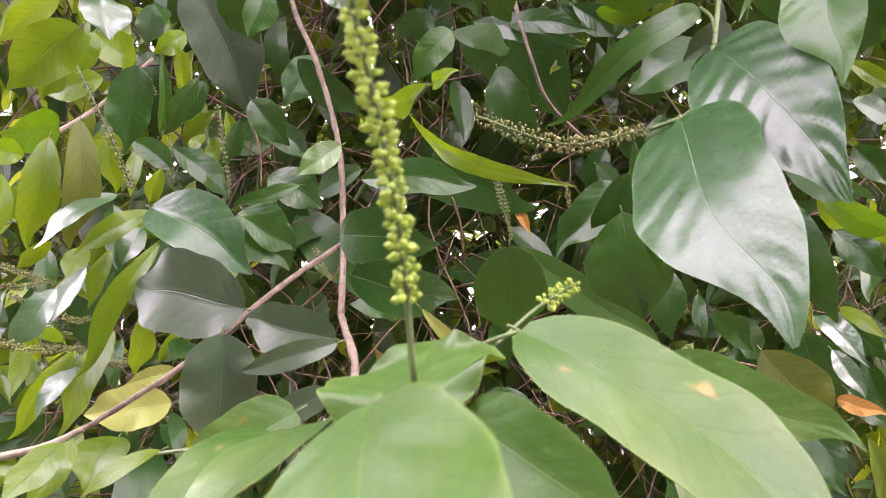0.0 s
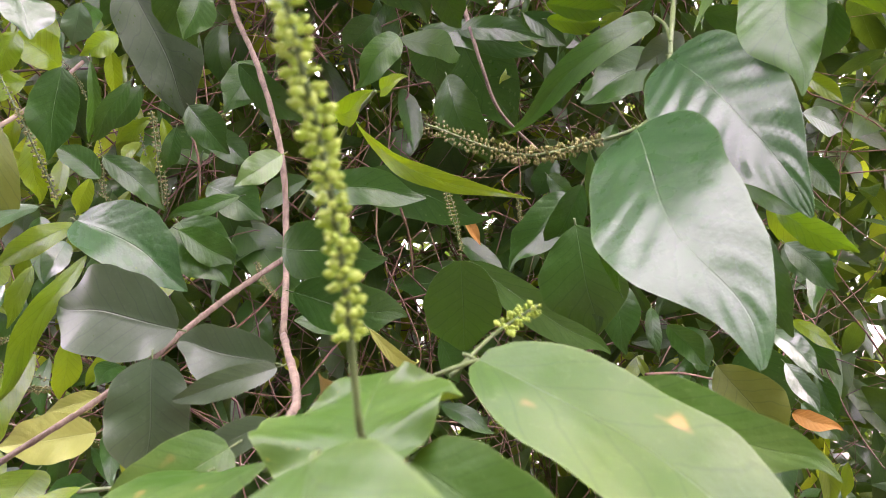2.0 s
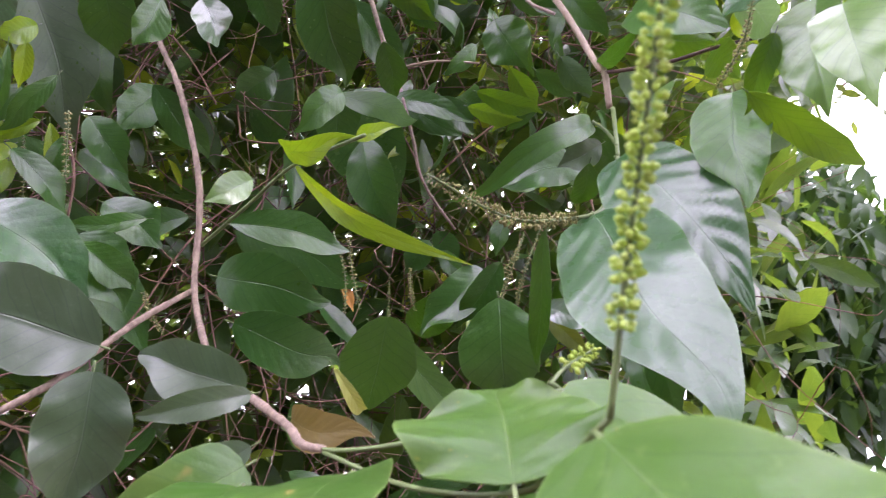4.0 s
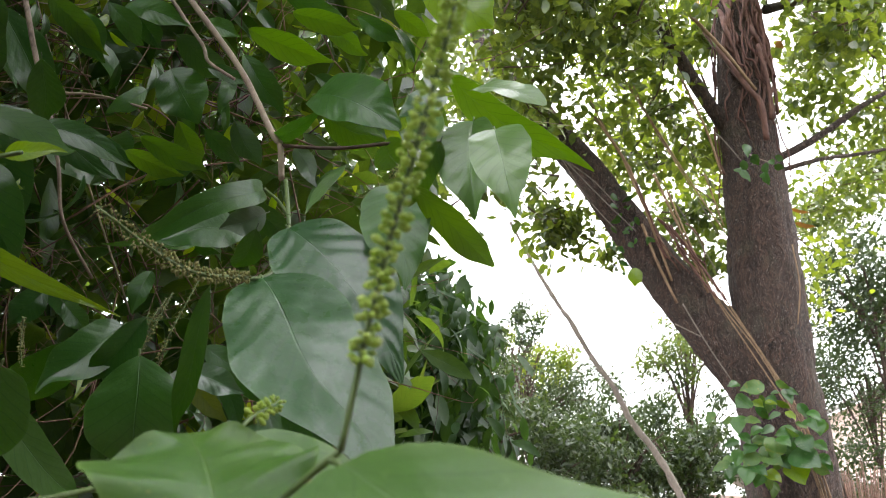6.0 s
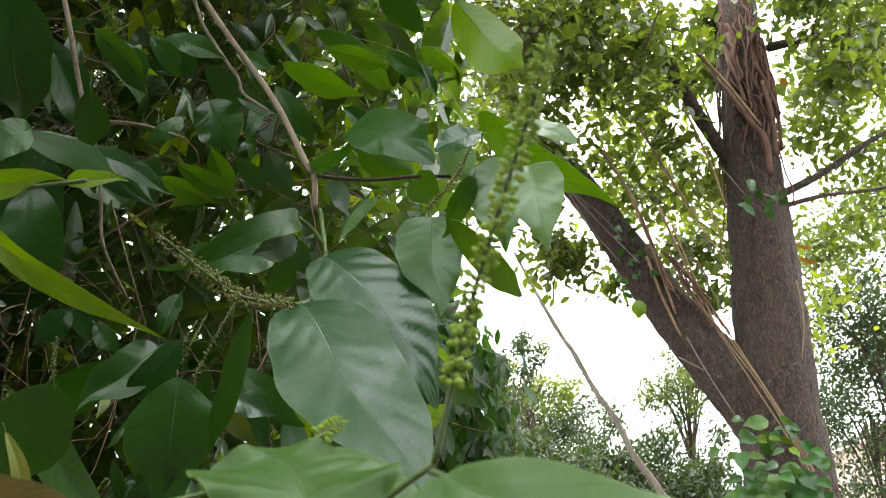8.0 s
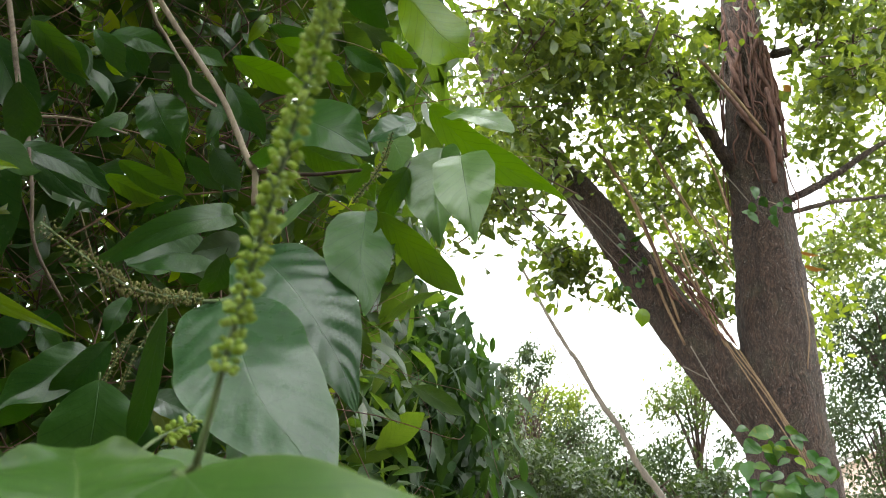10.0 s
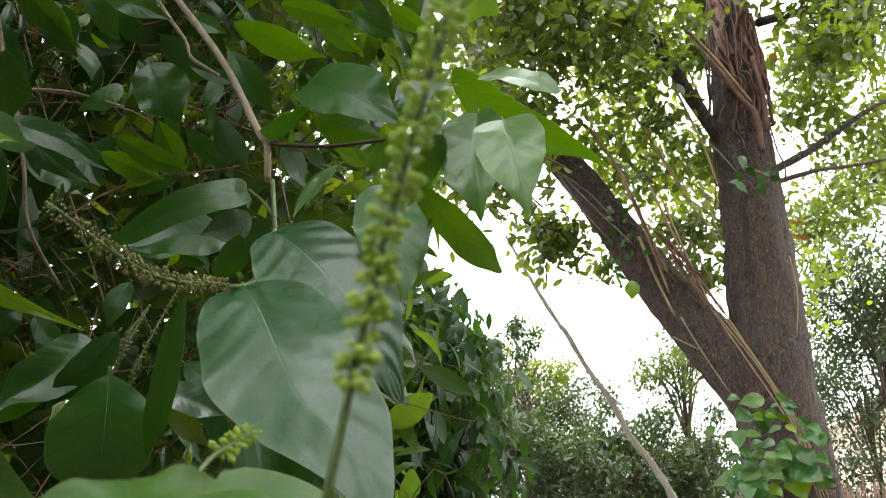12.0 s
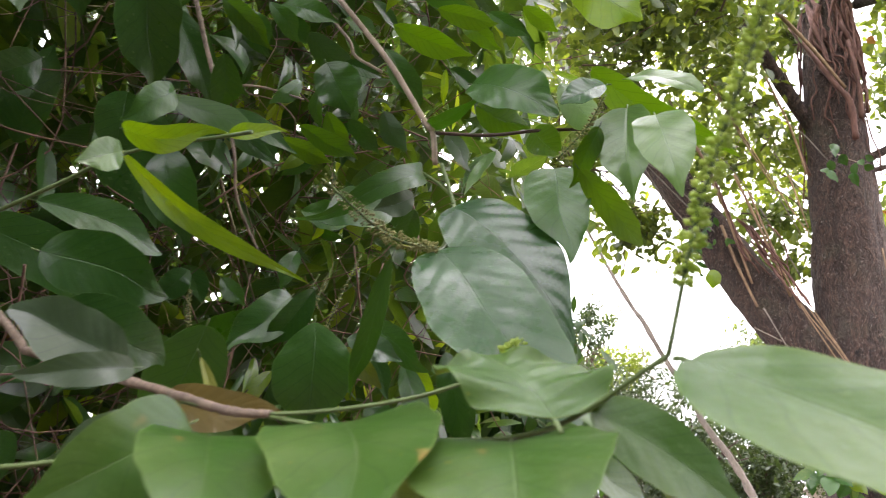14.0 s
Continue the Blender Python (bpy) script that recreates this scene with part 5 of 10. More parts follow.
leaf(climber, (0.411, 0.8789, 1.345), (0.3622, 0.8917, 1.281), 0.0331, (-0.5975, -0.7412, 0.3058), GREEN, bend=0.22, fold=0.19, wave=0.04, twist=-0.05, p=0.72, q=0.78, drip=0.4, rows=14, cols=4)
leaf(climber, (0.4834, 0.8507, 1.581), (0.462, 0.812, 1.527), 0.0198, (-0.249, -0.7409, 0.6238), GREEN, bend=0.27, fold=0.29, wave=0.048, twist=-0.4, p=0.72, q=0.78, drip=0.4, rows=14, cols=4)
leaf(climber, (0.3387, 0.9941, 1.451), (0.343, 0.9785, 1.394), 0.0228, (-0.5136, -0.8367, 0.19), GREEN, bend=0.49, fold=0.1, wave=0.024, twist=-0.14, p=0.72, q=0.83, drip=0.4, rows=14, cols=4)
leaf(climber, (-0.4204, 0.9599, 1.559), (-0.4107, 0.9348, 1.524), 0.0107, (0.5002, -0.6354, 0.5882), GREEN, bend=0.4, fold=0.2, p=0.72, q=0.83, drip=0.4, rows=8, cols=4)
leaf(climber, (-0.2864, 1.03, 1.623), (-0.3206, 1.025, 1.58), 0.0174, (0.4788, -0.8336, -0.2754), GREEN, bend=0.63, fold=0.2, p=0.72, q=0.83, drip=0.4, rows=8, cols=4)
leaf(climber, (-0.5452, 0.9853, 1.873), (-0.5399, 0.9873, 1.813), 0.018, (0.3454, -0.9384, -0.0013), GREEN, bend=0.16, fold=0.2, p=0.72, q=0.83, drip=0.4, rows=8, cols=4)
leaf(climber, (-0.3924, 0.9058, 1.871), (-0.3699, 0.8706, 1.83), 0.0066, (-0.1645, -0.7876, 0.5938), GREEN, bend=0.37, fold=0.2, p=0.72, q=0.83, drip=0.4, rows=8, cols=4)
leaf(climber, (-0.354, 0.9688, 1.927), (-0.3611, 0.9404, 1.864), 0.0175, (0.7927, -0.5844, 0.1736), GREEN, bend=0.39, fold=0.2, p=0.72, q=0.83, drip=0.4, rows=8, cols=4)
leaf(climber, (-0.3198, 0.9103, 1.591), (-0.3174, 0.9032, 1.561), 0.0092, (-0.0364, -0.9729, 0.2282), FRESH, bend=0.42, fold=0.2, p=0.72, q=0.83, drip=0.4, rows=8, cols=4)
leaf(climber, (-0.3659, 0.9367, 1.833), (-0.4102, 0.9353, 1.857), 0.0122, (0.086, -0.9912, 0.1008), GREEN, bend=0.25, fold=0.2, p=0.72, q=0.83, drip=0.4, rows=8, cols=4)
leaf(climber, (-0.3595, 1.085, 1.307), (-0.3207, 1.083, 1.276), 0.0169, (-0.2896, -0.9074, -0.3047), FRESH, bend=0.25, fold=0.2, p=0.72, q=0.83, drip=0.4, rows=8, cols=4)
leaf(climber, (-0.3431, 0.8953, 1.701), (-0.3502, 0.9164, 1.67), 0.0131, (-0.3707, -0.8055, -0.4623), GREEN, bend=0.26, fold=0.2, p=0.72, q=0.83, drip=0.4, rows=8, cols=4)
leaf(climber, (-0.299, 0.9698, 1.341), (-0.2634, 0.9649, 1.345), 0.0097, (-0.1708, -0.9343, 0.3128), FRESH, bend=0.2, fold=0.2, p=0.72, q=0.83, drip=0.4, rows=8, cols=4)
leaf(climber, (-0.4362, 1.022, 2.011), (-0.4339, 0.9914, 1.961), 0.0138, (0.8765, -0.3929, 0.2782), FRESH, bend=0.26, fold=0.2, p=0.72, q=0.83, drip=0.4, rows=8, cols=4)
leaf(climber, (-0.3622, 1.054, 1.528), (-0.3358, 1.045, 1.493), 0.0128, (0.6488, -0.4691, 0.5992), GREEN, bend=0.34, fold=0.2, p=0.72, q=0.83, drip=0.4, rows=8, cols=4)
leaf(climber, (-0.5421, 1.075, 1.297), (-0.5574, 1.072, 1.248), 0.0214, (-0.1299, -0.9864, 0.1008), GREEN, bend=0.65, fold=0.2, p=0.72, q=0.83, drip=0.4, rows=8, cols=4)
leaf(climber, (-0.4876, 0.8633, 1.933), (-0.4787, 0.849, 1.885), 0.0129, (0.043, -0.9555, 0.2918), GREEN, bend=0.62, fold=0.2, p=0.72, q=0.83, drip=0.4, rows=8, cols=4)
leaf(climber, (-0.3565, 1.002, 1.472), (-0.3936, 0.985, 1.448), 0.0154, (0.2814, -0.9357, 0.2129), GREEN, bend=0.39, fold=0.2, p=0.72, q=0.83, drip=0.4, rows=8, cols=4)
leaf(climber, (-0.3089, 0.9819, 1.566), (-0.3414, 1.006, 1.555), 0.0111, (-0.5982, -0.7999, 0.049), FRESH, bend=0.23, fold=0.2, p=0.72, q=0.83, drip=0.4, rows=8, cols=4)
leaf(climber, (-0.6014, 1.032, 1.844), (-0.6371, 1.058, 1.826), 0.0106, (0.3557, -0.1551, -0.9216), FRESH, bend=0.44, fold=0.2, p=0.72, q=0.83, drip=0.4, rows=8, cols=4)
leaf(climber, (-0.3157, 0.9961, 1.539), (-0.3149, 0.9939, 1.488), 0.0201, (-0.4119, -0.9106, 0.0329), GREEN, bend=0.61, fold=0.2, p=0.72, q=0.83, drip=0.4, rows=8, cols=4)
leaf(climber, (-0.4204, 1.079, 1.298), (-0.3539, 1.044, 1.277), 0.0168, (-0.0095, -0.5257, 0.8506), GREEN, bend=0.17, fold=0.2, p=0.72, q=0.83, drip=0.4, rows=8, cols=4)
leaf(climber, (-0.4469, 0.8835, 1.809), (-0.4199, 0.8699, 1.781), 0.0089, (0.4067, -0.5948, 0.6934), FRESH, bend=0.13, fold=0.2, p=0.72, q=0.83, drip=0.4, rows=8, cols=4)
leaf(climber, (-0.2619, 1.048, 1.35), (-0.262, 1.077, 1.29), 0.0135, (-0.3651, -0.8372, -0.4071), GREEN, bend=0.28, fold=0.2, p=0.72, q=0.83, drip=0.4, rows=8, cols=4)
leaf(climber, (-0.4275, 1.051, 1.484), (-0.4192, 1.052, 1.454), 0.0121, (-0.2353, -0.9683, -0.0841), FRESH, bend=0.47, fold=0.2, p=0.72, q=0.83, drip=0.4, rows=8, cols=4)
leaf(climber, (-0.3161, 1.019, 1.653), (-0.3019, 1, 1.603), 0.0175, (0.7387, -0.532, 0.4139), GREEN, bend=0.47, fold=0.2, p=0.72, q=0.83, drip=0.4, rows=8, cols=4)
leaf(climber, (-0.4582, 1.042, 1.525), (-0.5148, 1.071, 1.489), 0.016, (-0.5859, -0.7495, 0.3082), GREEN, bend=0.64, fold=0.2, p=0.72, q=0.83, drip=0.4, rows=8, cols=4)
leaf(climber, (-0.3612, 0.917, 1.599), (-0.3831, 0.9442, 1.554), 0.0145, (0.1973, -0.7947, -0.5741), GREEN, bend=0.2, fold=0.2, p=0.72, q=0.83, drip=0.4, rows=8, cols=4)
leaf(climber, (-0.5519, 0.9326, 1.452), (-0.5166, 0.9063, 1.408), 0.0135, (0.3102, -0.6873, 0.6568), FRESH, bend=0.18, fold=0.2, p=0.72, q=0.83, drip=0.4, rows=8, cols=4)
leaf(climber, (-0.6105, 1.065, 1.358), (-0.5927, 1.049, 1.323), 0.0107, (0.3128, -0.7917, 0.5247), GREEN, bend=0.59, fold=0.2, p=0.72, q=0.83, drip=0.4, rows=8, cols=4)
leaf(climber, (-0.2457, 0.9834, 1.304), (-0.2516, 1.014, 1.252), 0.0119, (-0.2229, -0.8502, -0.4769), GREEN, bend=0.32, fold=0.2, p=0.72, q=0.83, drip=0.4, rows=8, cols=4)
leaf(climber, (-0.4272, 0.9768, 1.377), (-0.4533, 0.9949, 1.328), 0.0147, (0.7193, -0.4273, -0.5478), GREEN, bend=0.51, fold=0.2, p=0.72, q=0.83, drip=0.4, rows=8, cols=4)
leaf(climber, (-0.308, 0.9585, 1.471), (-0.3087, 0.9442, 1.424), 0.0182, (0.269, -0.9228, 0.276), FRESH, bend=0.36, fold=0.2, p=0.72, q=0.83, drip=0.4, rows=8, cols=4)
leaf(climber, (-0.325, 1.031, 1.991), (-0.3718, 1.053, 1.993), 0.0117, (-0.2694, -0.5058, -0.8195), GREEN, bend=0.61, fold=0.2, p=0.72, q=0.83, drip=0.4, rows=8, cols=4)
leaf(climber, (-0.5545, 1.023, 1.698), (-0.5731, 1.023, 1.663), 0.0099, (0.3493, -0.9149, -0.2025), GREEN, bend=0.59, fold=0.2, p=0.72, q=0.83, drip=0.4, rows=8, cols=4)
leaf(climber, (-0.5819, 1.01, 1.345), (-0.5661, 0.9851, 1.319), 0.0113, (0.4154, -0.5062, 0.7558), GREEN, bend=0.65, fold=0.2, p=0.72, q=0.83, drip=0.4, rows=8, cols=4)
leaf(climber, (-0.5789, 0.9505, 1.834), (-0.5941, 0.9533, 1.792), 0.0167, (0.9009, -0.2662, -0.3427), FRESH, bend=0.33, fold=0.2, p=0.72, q=0.83, drip=0.4, rows=8, cols=4)
leaf(climber, (-0.4403, 0.968, 1.621), (-0.4636, 0.9689, 1.571), 0.0175, (0.3761, -0.9064, -0.1925), FRESH, bend=0.35, fold=0.2, p=0.72, q=0.83, drip=0.4, rows=8, cols=4)
leaf(climber, (-0.5528, 1.069, 1.614), (-0.505, 1.07, 1.579), 0.0144, (0.2279, -0.9316, 0.283), GREEN, bend=0.5, fold=0.2, p=0.72, q=0.83, drip=0.4, rows=8, cols=4)
leaf(climber, (-0.2687, 0.9466, 1.559), (-0.3188, 0.9491, 1.538), 0.0197, (-0.0453, -0.9989, -0.0131), FRESH, bend=0.46, fold=0.2, p=0.72, q=0.83, drip=0.4, rows=8, cols=4)
leaf(climber, (-0.3925, 0.9664, 1.48), (-0.4087, 0.9904, 1.453), 0.0079, (0.5125, -0.465, -0.7218), FRESH, bend=0.31, fold=0.2, p=0.72, q=0.83, drip=0.4, rows=8, cols=4)
leaf(climber, (-0.2732, 0.9027, 1.587), (-0.2608, 0.8691, 1.556), 0.0101, (0.4462, -0.5073, 0.7373), GREEN, bend=0.65, fold=0.2, p=0.72, q=0.83, drip=0.4, rows=8, cols=4)
leaf(climber, (-0.4555, 0.9045, 1.562), (-0.4228, 0.8983, 1.529), 0.0106, (0.0835, -0.9604, 0.2658), FRESH, bend=0.46, fold=0.2, p=0.72, q=0.83, drip=0.4, rows=8, cols=4)
leaf(climber, (-0.4566, 0.9238, 1.945), (-0.4966, 0.9568, 1.917), 0.0146, (0.3824, -0.2861, -0.8786), FRESH, bend=0.68, fold=0.2, p=0.72, q=0.83, drip=0.4, rows=8, cols=4)
leaf(climber, (-0.2892, 0.9186, 1.561), (-0.3173, 0.9317, 1.532), 0.0106, (0.4453, -0.5867, -0.6764), FRESH, bend=0.35, fold=0.2, p=0.72, q=0.83, drip=0.4, rows=8, cols=4)
leaf(climber, (-0.3867, 1.05, 1.312), (-0.3666, 1.04, 1.268), 0.0125, (0.3416, -0.8772, 0.3374), GREEN, bend=0.61, fold=0.2, p=0.72, q=0.83, drip=0.4, rows=8, cols=4)
leaf(climber, (-0.291, 1.046, 1.428), (-0.2784, 1.038, 1.373), 0.0149, (0.4771, -0.8475, 0.2326), FRESH, bend=0.59, fold=0.2, p=0.72, q=0.83, drip=0.4, rows=8, cols=4)
leaf(climber, (-0.3822, 1.044, 1.63), (-0.4303, 1.03, 1.621), 0.014, (0.191, -0.8979, 0.3966), FRESH, bend=0.47, fold=0.2, p=0.72, q=0.83, drip=0.4, rows=8, cols=4)
leaf(climber, (-0.4599, 0.9763, 1.943), (-0.4662, 0.9706, 1.906), 0.0106, (0.346, -0.9345, 0.0836), FRESH, bend=0.58, fold=0.2, p=0.72, q=0.83, drip=0.4, rows=8, cols=4)
leaf(climber, (-0.3098, 0.9229, 1.683), (-0.3337, 0.9137, 1.64), 0.0134, (0.4185, -0.9074, -0.0389), FRESH, bend=0.22, fold=0.2, p=0.72, q=0.83, drip=0.4, rows=8, cols=4)
leaf(climber, (-0.5375, 1.008, 1.849), (-0.5511, 1.016, 1.809), 0.013, (0.058, -0.975, -0.2143), GREEN, bend=0.23, fold=0.2, p=0.72, q=0.83, drip=0.4, rows=8, cols=4)
leaf(climber, (-0.5631, 1.016, 1.512), (-0.5828, 1.012, 1.478), 0.0133, (0.5771, -0.7785, -0.2469), FRESH, bend=0.55, fold=0.2, p=0.72, q=0.83, drip=0.4, rows=8, cols=4)
leaf(climber, (-0.5727, 0.92, 1.654), (-0.5637, 0.9474, 1.611), 0.0152, (0.6942, -0.6644, -0.2768), GREEN, bend=0.12, fold=0.2, p=0.72, q=0.83, drip=0.4, rows=8, cols=4)
leaf(climber, (-0.4967, 0.9313, 1.728), (-0.4938, 0.9216, 1.69), 0.0131, (0.7908, -0.576, 0.207), GREEN, bend=0.41, fold=0.2, p=0.72, q=0.83, drip=0.4, rows=8, cols=4)
leaf(climber, (-0.3506, 1.096, 1.303), (-0.3788, 1.124, 1.272), 0.0124, (0.1923, -0.6364, -0.747), FRESH, bend=0.16, fold=0.2, p=0.72, q=0.83, drip=0.4, rows=8, cols=4)
leaf(climber, (-0.5745, 0.9933, 1.945), (-0.5899, 0.9789, 1.919), 0.0121, (0.6856, -0.7279, -0.0027), FRESH, bend=0.7, fold=0.2, p=0.72, q=0.83, drip=0.4, rows=8, cols=4)
leaf(climber, (-0.4467, 0.8856, 1.921), (-0.444, 0.9032, 1.896), 0.0095, (0.7229, -0.5987, -0.3448), GREEN, bend=0.21, fold=0.2, p=0.72, q=0.83, drip=0.4, rows=8, cols=4)
leaf(climber, (-0.5274, 0.9269, 1.636), (-0.5644, 0.9328, 1.633), 0.0112, (-0.1675, -0.9763, 0.1373), FRESH, bend=0.58, fold=0.2, p=0.72, q=0.83, drip=0.4, rows=8, cols=4)
leaf(climber, (-0.2703, 1.016, 1.375), (-0.2683, 0.9937, 1.344), 0.0122, (0.635, -0.6106, 0.4732), GREEN, bend=0.46, fold=0.2, p=0.72, q=0.83, drip=0.4, rows=8, cols=4)
leaf(climber, (-0.5133, 0.9189, 1.571), (-0.5198, 0.8988, 1.553), 0.0068, (0.9019, -0.4109, 0.1332), FRESH, bend=0.6, fold=0.2, p=0.72, q=0.83, drip=0.4, rows=8, cols=4)
leaf(climber, (-0.4284, 1.038, 1.744), (-0.4634, 1.015, 1.73), 0.0177, (0.5886, -0.5145, -0.6236), GREEN, bend=0.58, fold=0.2, p=0.72, q=0.83, drip=0.4, rows=8, cols=4)
leaf(climber, (-0.3748, 1.059, 1.392), (-0.3385, 1.062, 1.384), 0.0092, (0.0955, -0.9953, -0.0136), GREEN, bend=0.22, fold=0.2, p=0.72, q=0.83, drip=0.4, rows=8, cols=4)
leaf(climber, (-0.4533, 0.9979, 1.644), (-0.4979, 1.031, 1.619), 0.0162, (0.2422, -0.3616, -0.9003), FRESH, bend=0.54, fold=0.2, p=0.72, q=0.83, drip=0.4, rows=8, cols=4)
leaf(climber, (-0.4088, 0.9541, 1.853), (-0.4155, 0.9297, 1.82), 0.0071, (0.7041, -0.6296, 0.3284), FRESH, bend=0.12, fold=0.2, p=0.72, q=0.83, drip=0.4, rows=8, cols=4)
leaf(climber, (-0.2774, 0.9723, 1.487), (-0.2614, 0.9885, 1.452), 0.0118, (0.2024, -0.9199, -0.3358), GREEN, bend=0.11, fold=0.2, p=0.72, q=0.83, drip=0.4, rows=8, cols=4)
leaf(climber, (-0.475, 0.9743, 1.674), (-0.4994, 0.9806, 1.653), 0.0112, (-0.2848, -0.9576, 0.043), GREEN, bend=0.38, fold=0.2, p=0.72, q=0.83, drip=0.4, rows=8, cols=4)
leaf(climber, (-0.3866, 0.9038, 1.536), (-0.3886, 0.8789, 1.51), 0.0117, (0.1721, -0.7218, 0.6703), GREEN, bend=0.24, fold=0.2, p=0.72, q=0.83, drip=0.4, rows=8, cols=4)
leaf(climber, (-0.5127, 1.022, 1.962), (-0.4908, 0.9926, 1.89), 0.018, (0.3057, -0.848, 0.4329), FRESH, bend=0.22, fold=0.2, p=0.72, q=0.83, drip=0.4, rows=8, cols=4)
leaf(climber, (0.4891, 0.942, 1.54), (0.4888, 0.9191, 1.501), 0.0125, (-0.9429, -0.284, 0.1741), GREEN, bend=0.56, fold=0.2, p=0.72, q=0.83, drip=0.4, rows=8, cols=4)
leaf(climber, (0.3039, 0.946, 1.57), (0.3394, 0.9673, 1.528), 0.0161, (-0.3924, -0.6424, -0.6583), GREEN, bend=0.48, fold=0.2, p=0.72, q=0.83, drip=0.4, rows=8, cols=4)
leaf(climber, (0.3836, 0.9519, 1.402), (0.3804, 0.9749, 1.37), 0.0102, (-0.4547, -0.7449, -0.4883), FRESH, bend=0.19, fold=0.2, p=0.72, q=0.83, drip=0.4, rows=8, cols=4)
leaf(climber, (0.327, 1.059, 1.324), (0.3121, 1.024, 1.278), 0.016, (-0.7338, -0.4009, 0.5484), FRESH, bend=0.38, fold=0.2, p=0.72, q=0.83, drip=0.4, rows=8, cols=4)
leaf(climber, (0.5609, 1.044, 1.511), (0.5855, 1.054, 1.476), 0.0152, (-0.3189, -0.8235, -0.4692), GREEN, bend=0.43, fold=0.2, p=0.72, q=0.83, drip=0.4, rows=8, cols=4)
leaf(climber, (0.501, 1.046, 1.402), (0.5062, 1.032, 1.349), 0.0177, (-0.9384, -0.3456, 0.0026), GREEN, bend=0.1, fold=0.2, p=0.72, q=0.83, drip=0.4, rows=8, cols=4)
leaf(climber, (0.3846, 1.029, 1.368), (0.3832, 1.027, 1.319), 0.0166, (-0.5375, -0.8419, 0.0488), FRESH, bend=0.47, fold=0.2, p=0.72, q=0.83, drip=0.4, rows=8, cols=4)
leaf(climber, (0.4039, 0.9608, 1.652), (0.3556, 0.9413, 1.645), 0.0116, (0.3682, -0.6792, -0.6349), GREEN, bend=0.68, fold=0.2, p=0.72, q=0.83, drip=0.4, rows=8, cols=4)
leaf(climber, (0.5533, 0.9031, 1.647), (0.5229, 0.8848, 1.614), 0.0116, (0.3612, -0.9162, 0.1736), GREEN, bend=0.46, fold=0.2, p=0.72, q=0.83, drip=0.4, rows=8, cols=4)
leaf(climber, (0.3301, 0.9959, 1.479), (0.2911, 0.9793, 1.434), 0.0185, (0.0157, -0.9413, 0.3371), FRESH, bend=0.26, fold=0.2, p=0.72, q=0.83, drip=0.4, rows=8, cols=4)
leaf(climber, (0.4033, 1.058, 1.472), (0.3723, 1.058, 1.438), 0.0131, (-0.4884, -0.747, 0.4511), FRESH, bend=0.65, fold=0.2, p=0.72, q=0.83, drip=0.4, rows=8, cols=4)
leaf(climber, (0.4256, 0.9065, 1.588), (0.4342, 0.8804, 1.559), 0.0114, (-0.3578, -0.7413, 0.5679), GREEN, bend=0.21, fold=0.2, p=0.72, q=0.83, drip=0.4, rows=8, cols=4)
leaf(climber, (0.5187, 1.006, 1.387), (0.4918, 1.01, 1.375), 0.0091, (0.0091, -0.9339, -0.3573), GREEN, bend=0.41, fold=0.2, p=0.72, q=0.83, drip=0.4, rows=8, cols=4)
leaf(climber, (0.2956, 0.9198, 1.48), (0.3118, 0.928, 1.448), 0.0123, (0.3671, -0.9287, -0.0528), FRESH, bend=0.42, fold=0.2, p=0.72, q=0.83, drip=0.4, rows=8, cols=4)
leaf(climber, (0.5529, 0.9574, 1.586), (0.503, 0.9256, 1.559), 0.0156, (0.5777, -0.8078, -0.1168), GREEN, bend=0.31, fold=0.2, p=0.72, q=0.83, drip=0.4, rows=8, cols=4)
leaf(climber, (0.4843, 1.05, 1.43), (0.4912, 1.063, 1.388), 0.0117, (-0.3882, -0.8577, -0.337), GREEN, bend=0.65, fold=0.2, p=0.72, q=0.83, drip=0.4, rows=8, cols=4)
leaf(climber, (0.4161, 0.9687, 1.601), (0.4374, 0.9786, 1.557), 0.0138, (-0.7377, -0.4872, -0.4673), GREEN, bend=0.62, fold=0.2, p=0.72, q=0.83, drip=0.4, rows=8, cols=4)
leaf(climber, (0.3419, 0.9835, 1.604), (0.3541, 0.9785, 1.558), 0.0171, (-0.843, -0.5108, -0.1684), FRESH, bend=0.31, fold=0.2, p=0.72, q=0.83, drip=0.4, rows=8, cols=4)
leaf(climber, (0.3973, 0.9993, 1.289), (0.3866, 1.019, 1.242), 0.0166, (-0.7434, -0.6594, -0.1121), GREEN, bend=0.5, fold=0.2, p=0.72, q=0.83, drip=0.4, rows=8, cols=4)
leaf(climber, (0.4227, 0.9251, 1.427), (0.3792, 0.8887, 1.399), 0.0124, (0.559, -0.8085, 0.1842), GREEN, bend=0.12, fold=0.2, p=0.72, q=0.83, drip=0.4, rows=8, cols=4)
leaf(climber, (0.5831, 0.9862, 1.336), (0.5518, 0.9606, 1.31), 0.0133, (-0.5748, -0.1268, 0.8084), FRESH, bend=0.36, fold=0.2, p=0.72, q=0.83, drip=0.4, rows=8, cols=4)
leaf(climber, (0.2801, 0.9749, 1.667), (0.2686, 0.9451, 1.611), 0.0164, (0.255, -0.8723, 0.4172), FRESH, bend=0.5, fold=0.2, p=0.72, q=0.83, drip=0.4, rows=8, cols=4)
leaf(climber, (0.3509, 0.9653, 1.323), (0.3436, 0.9498, 1.284), 0.0141, (0.2547, -0.9144, 0.3147), GREEN, bend=0.21, fold=0.2, p=0.72, q=0.83, drip=0.4, rows=8, cols=4)
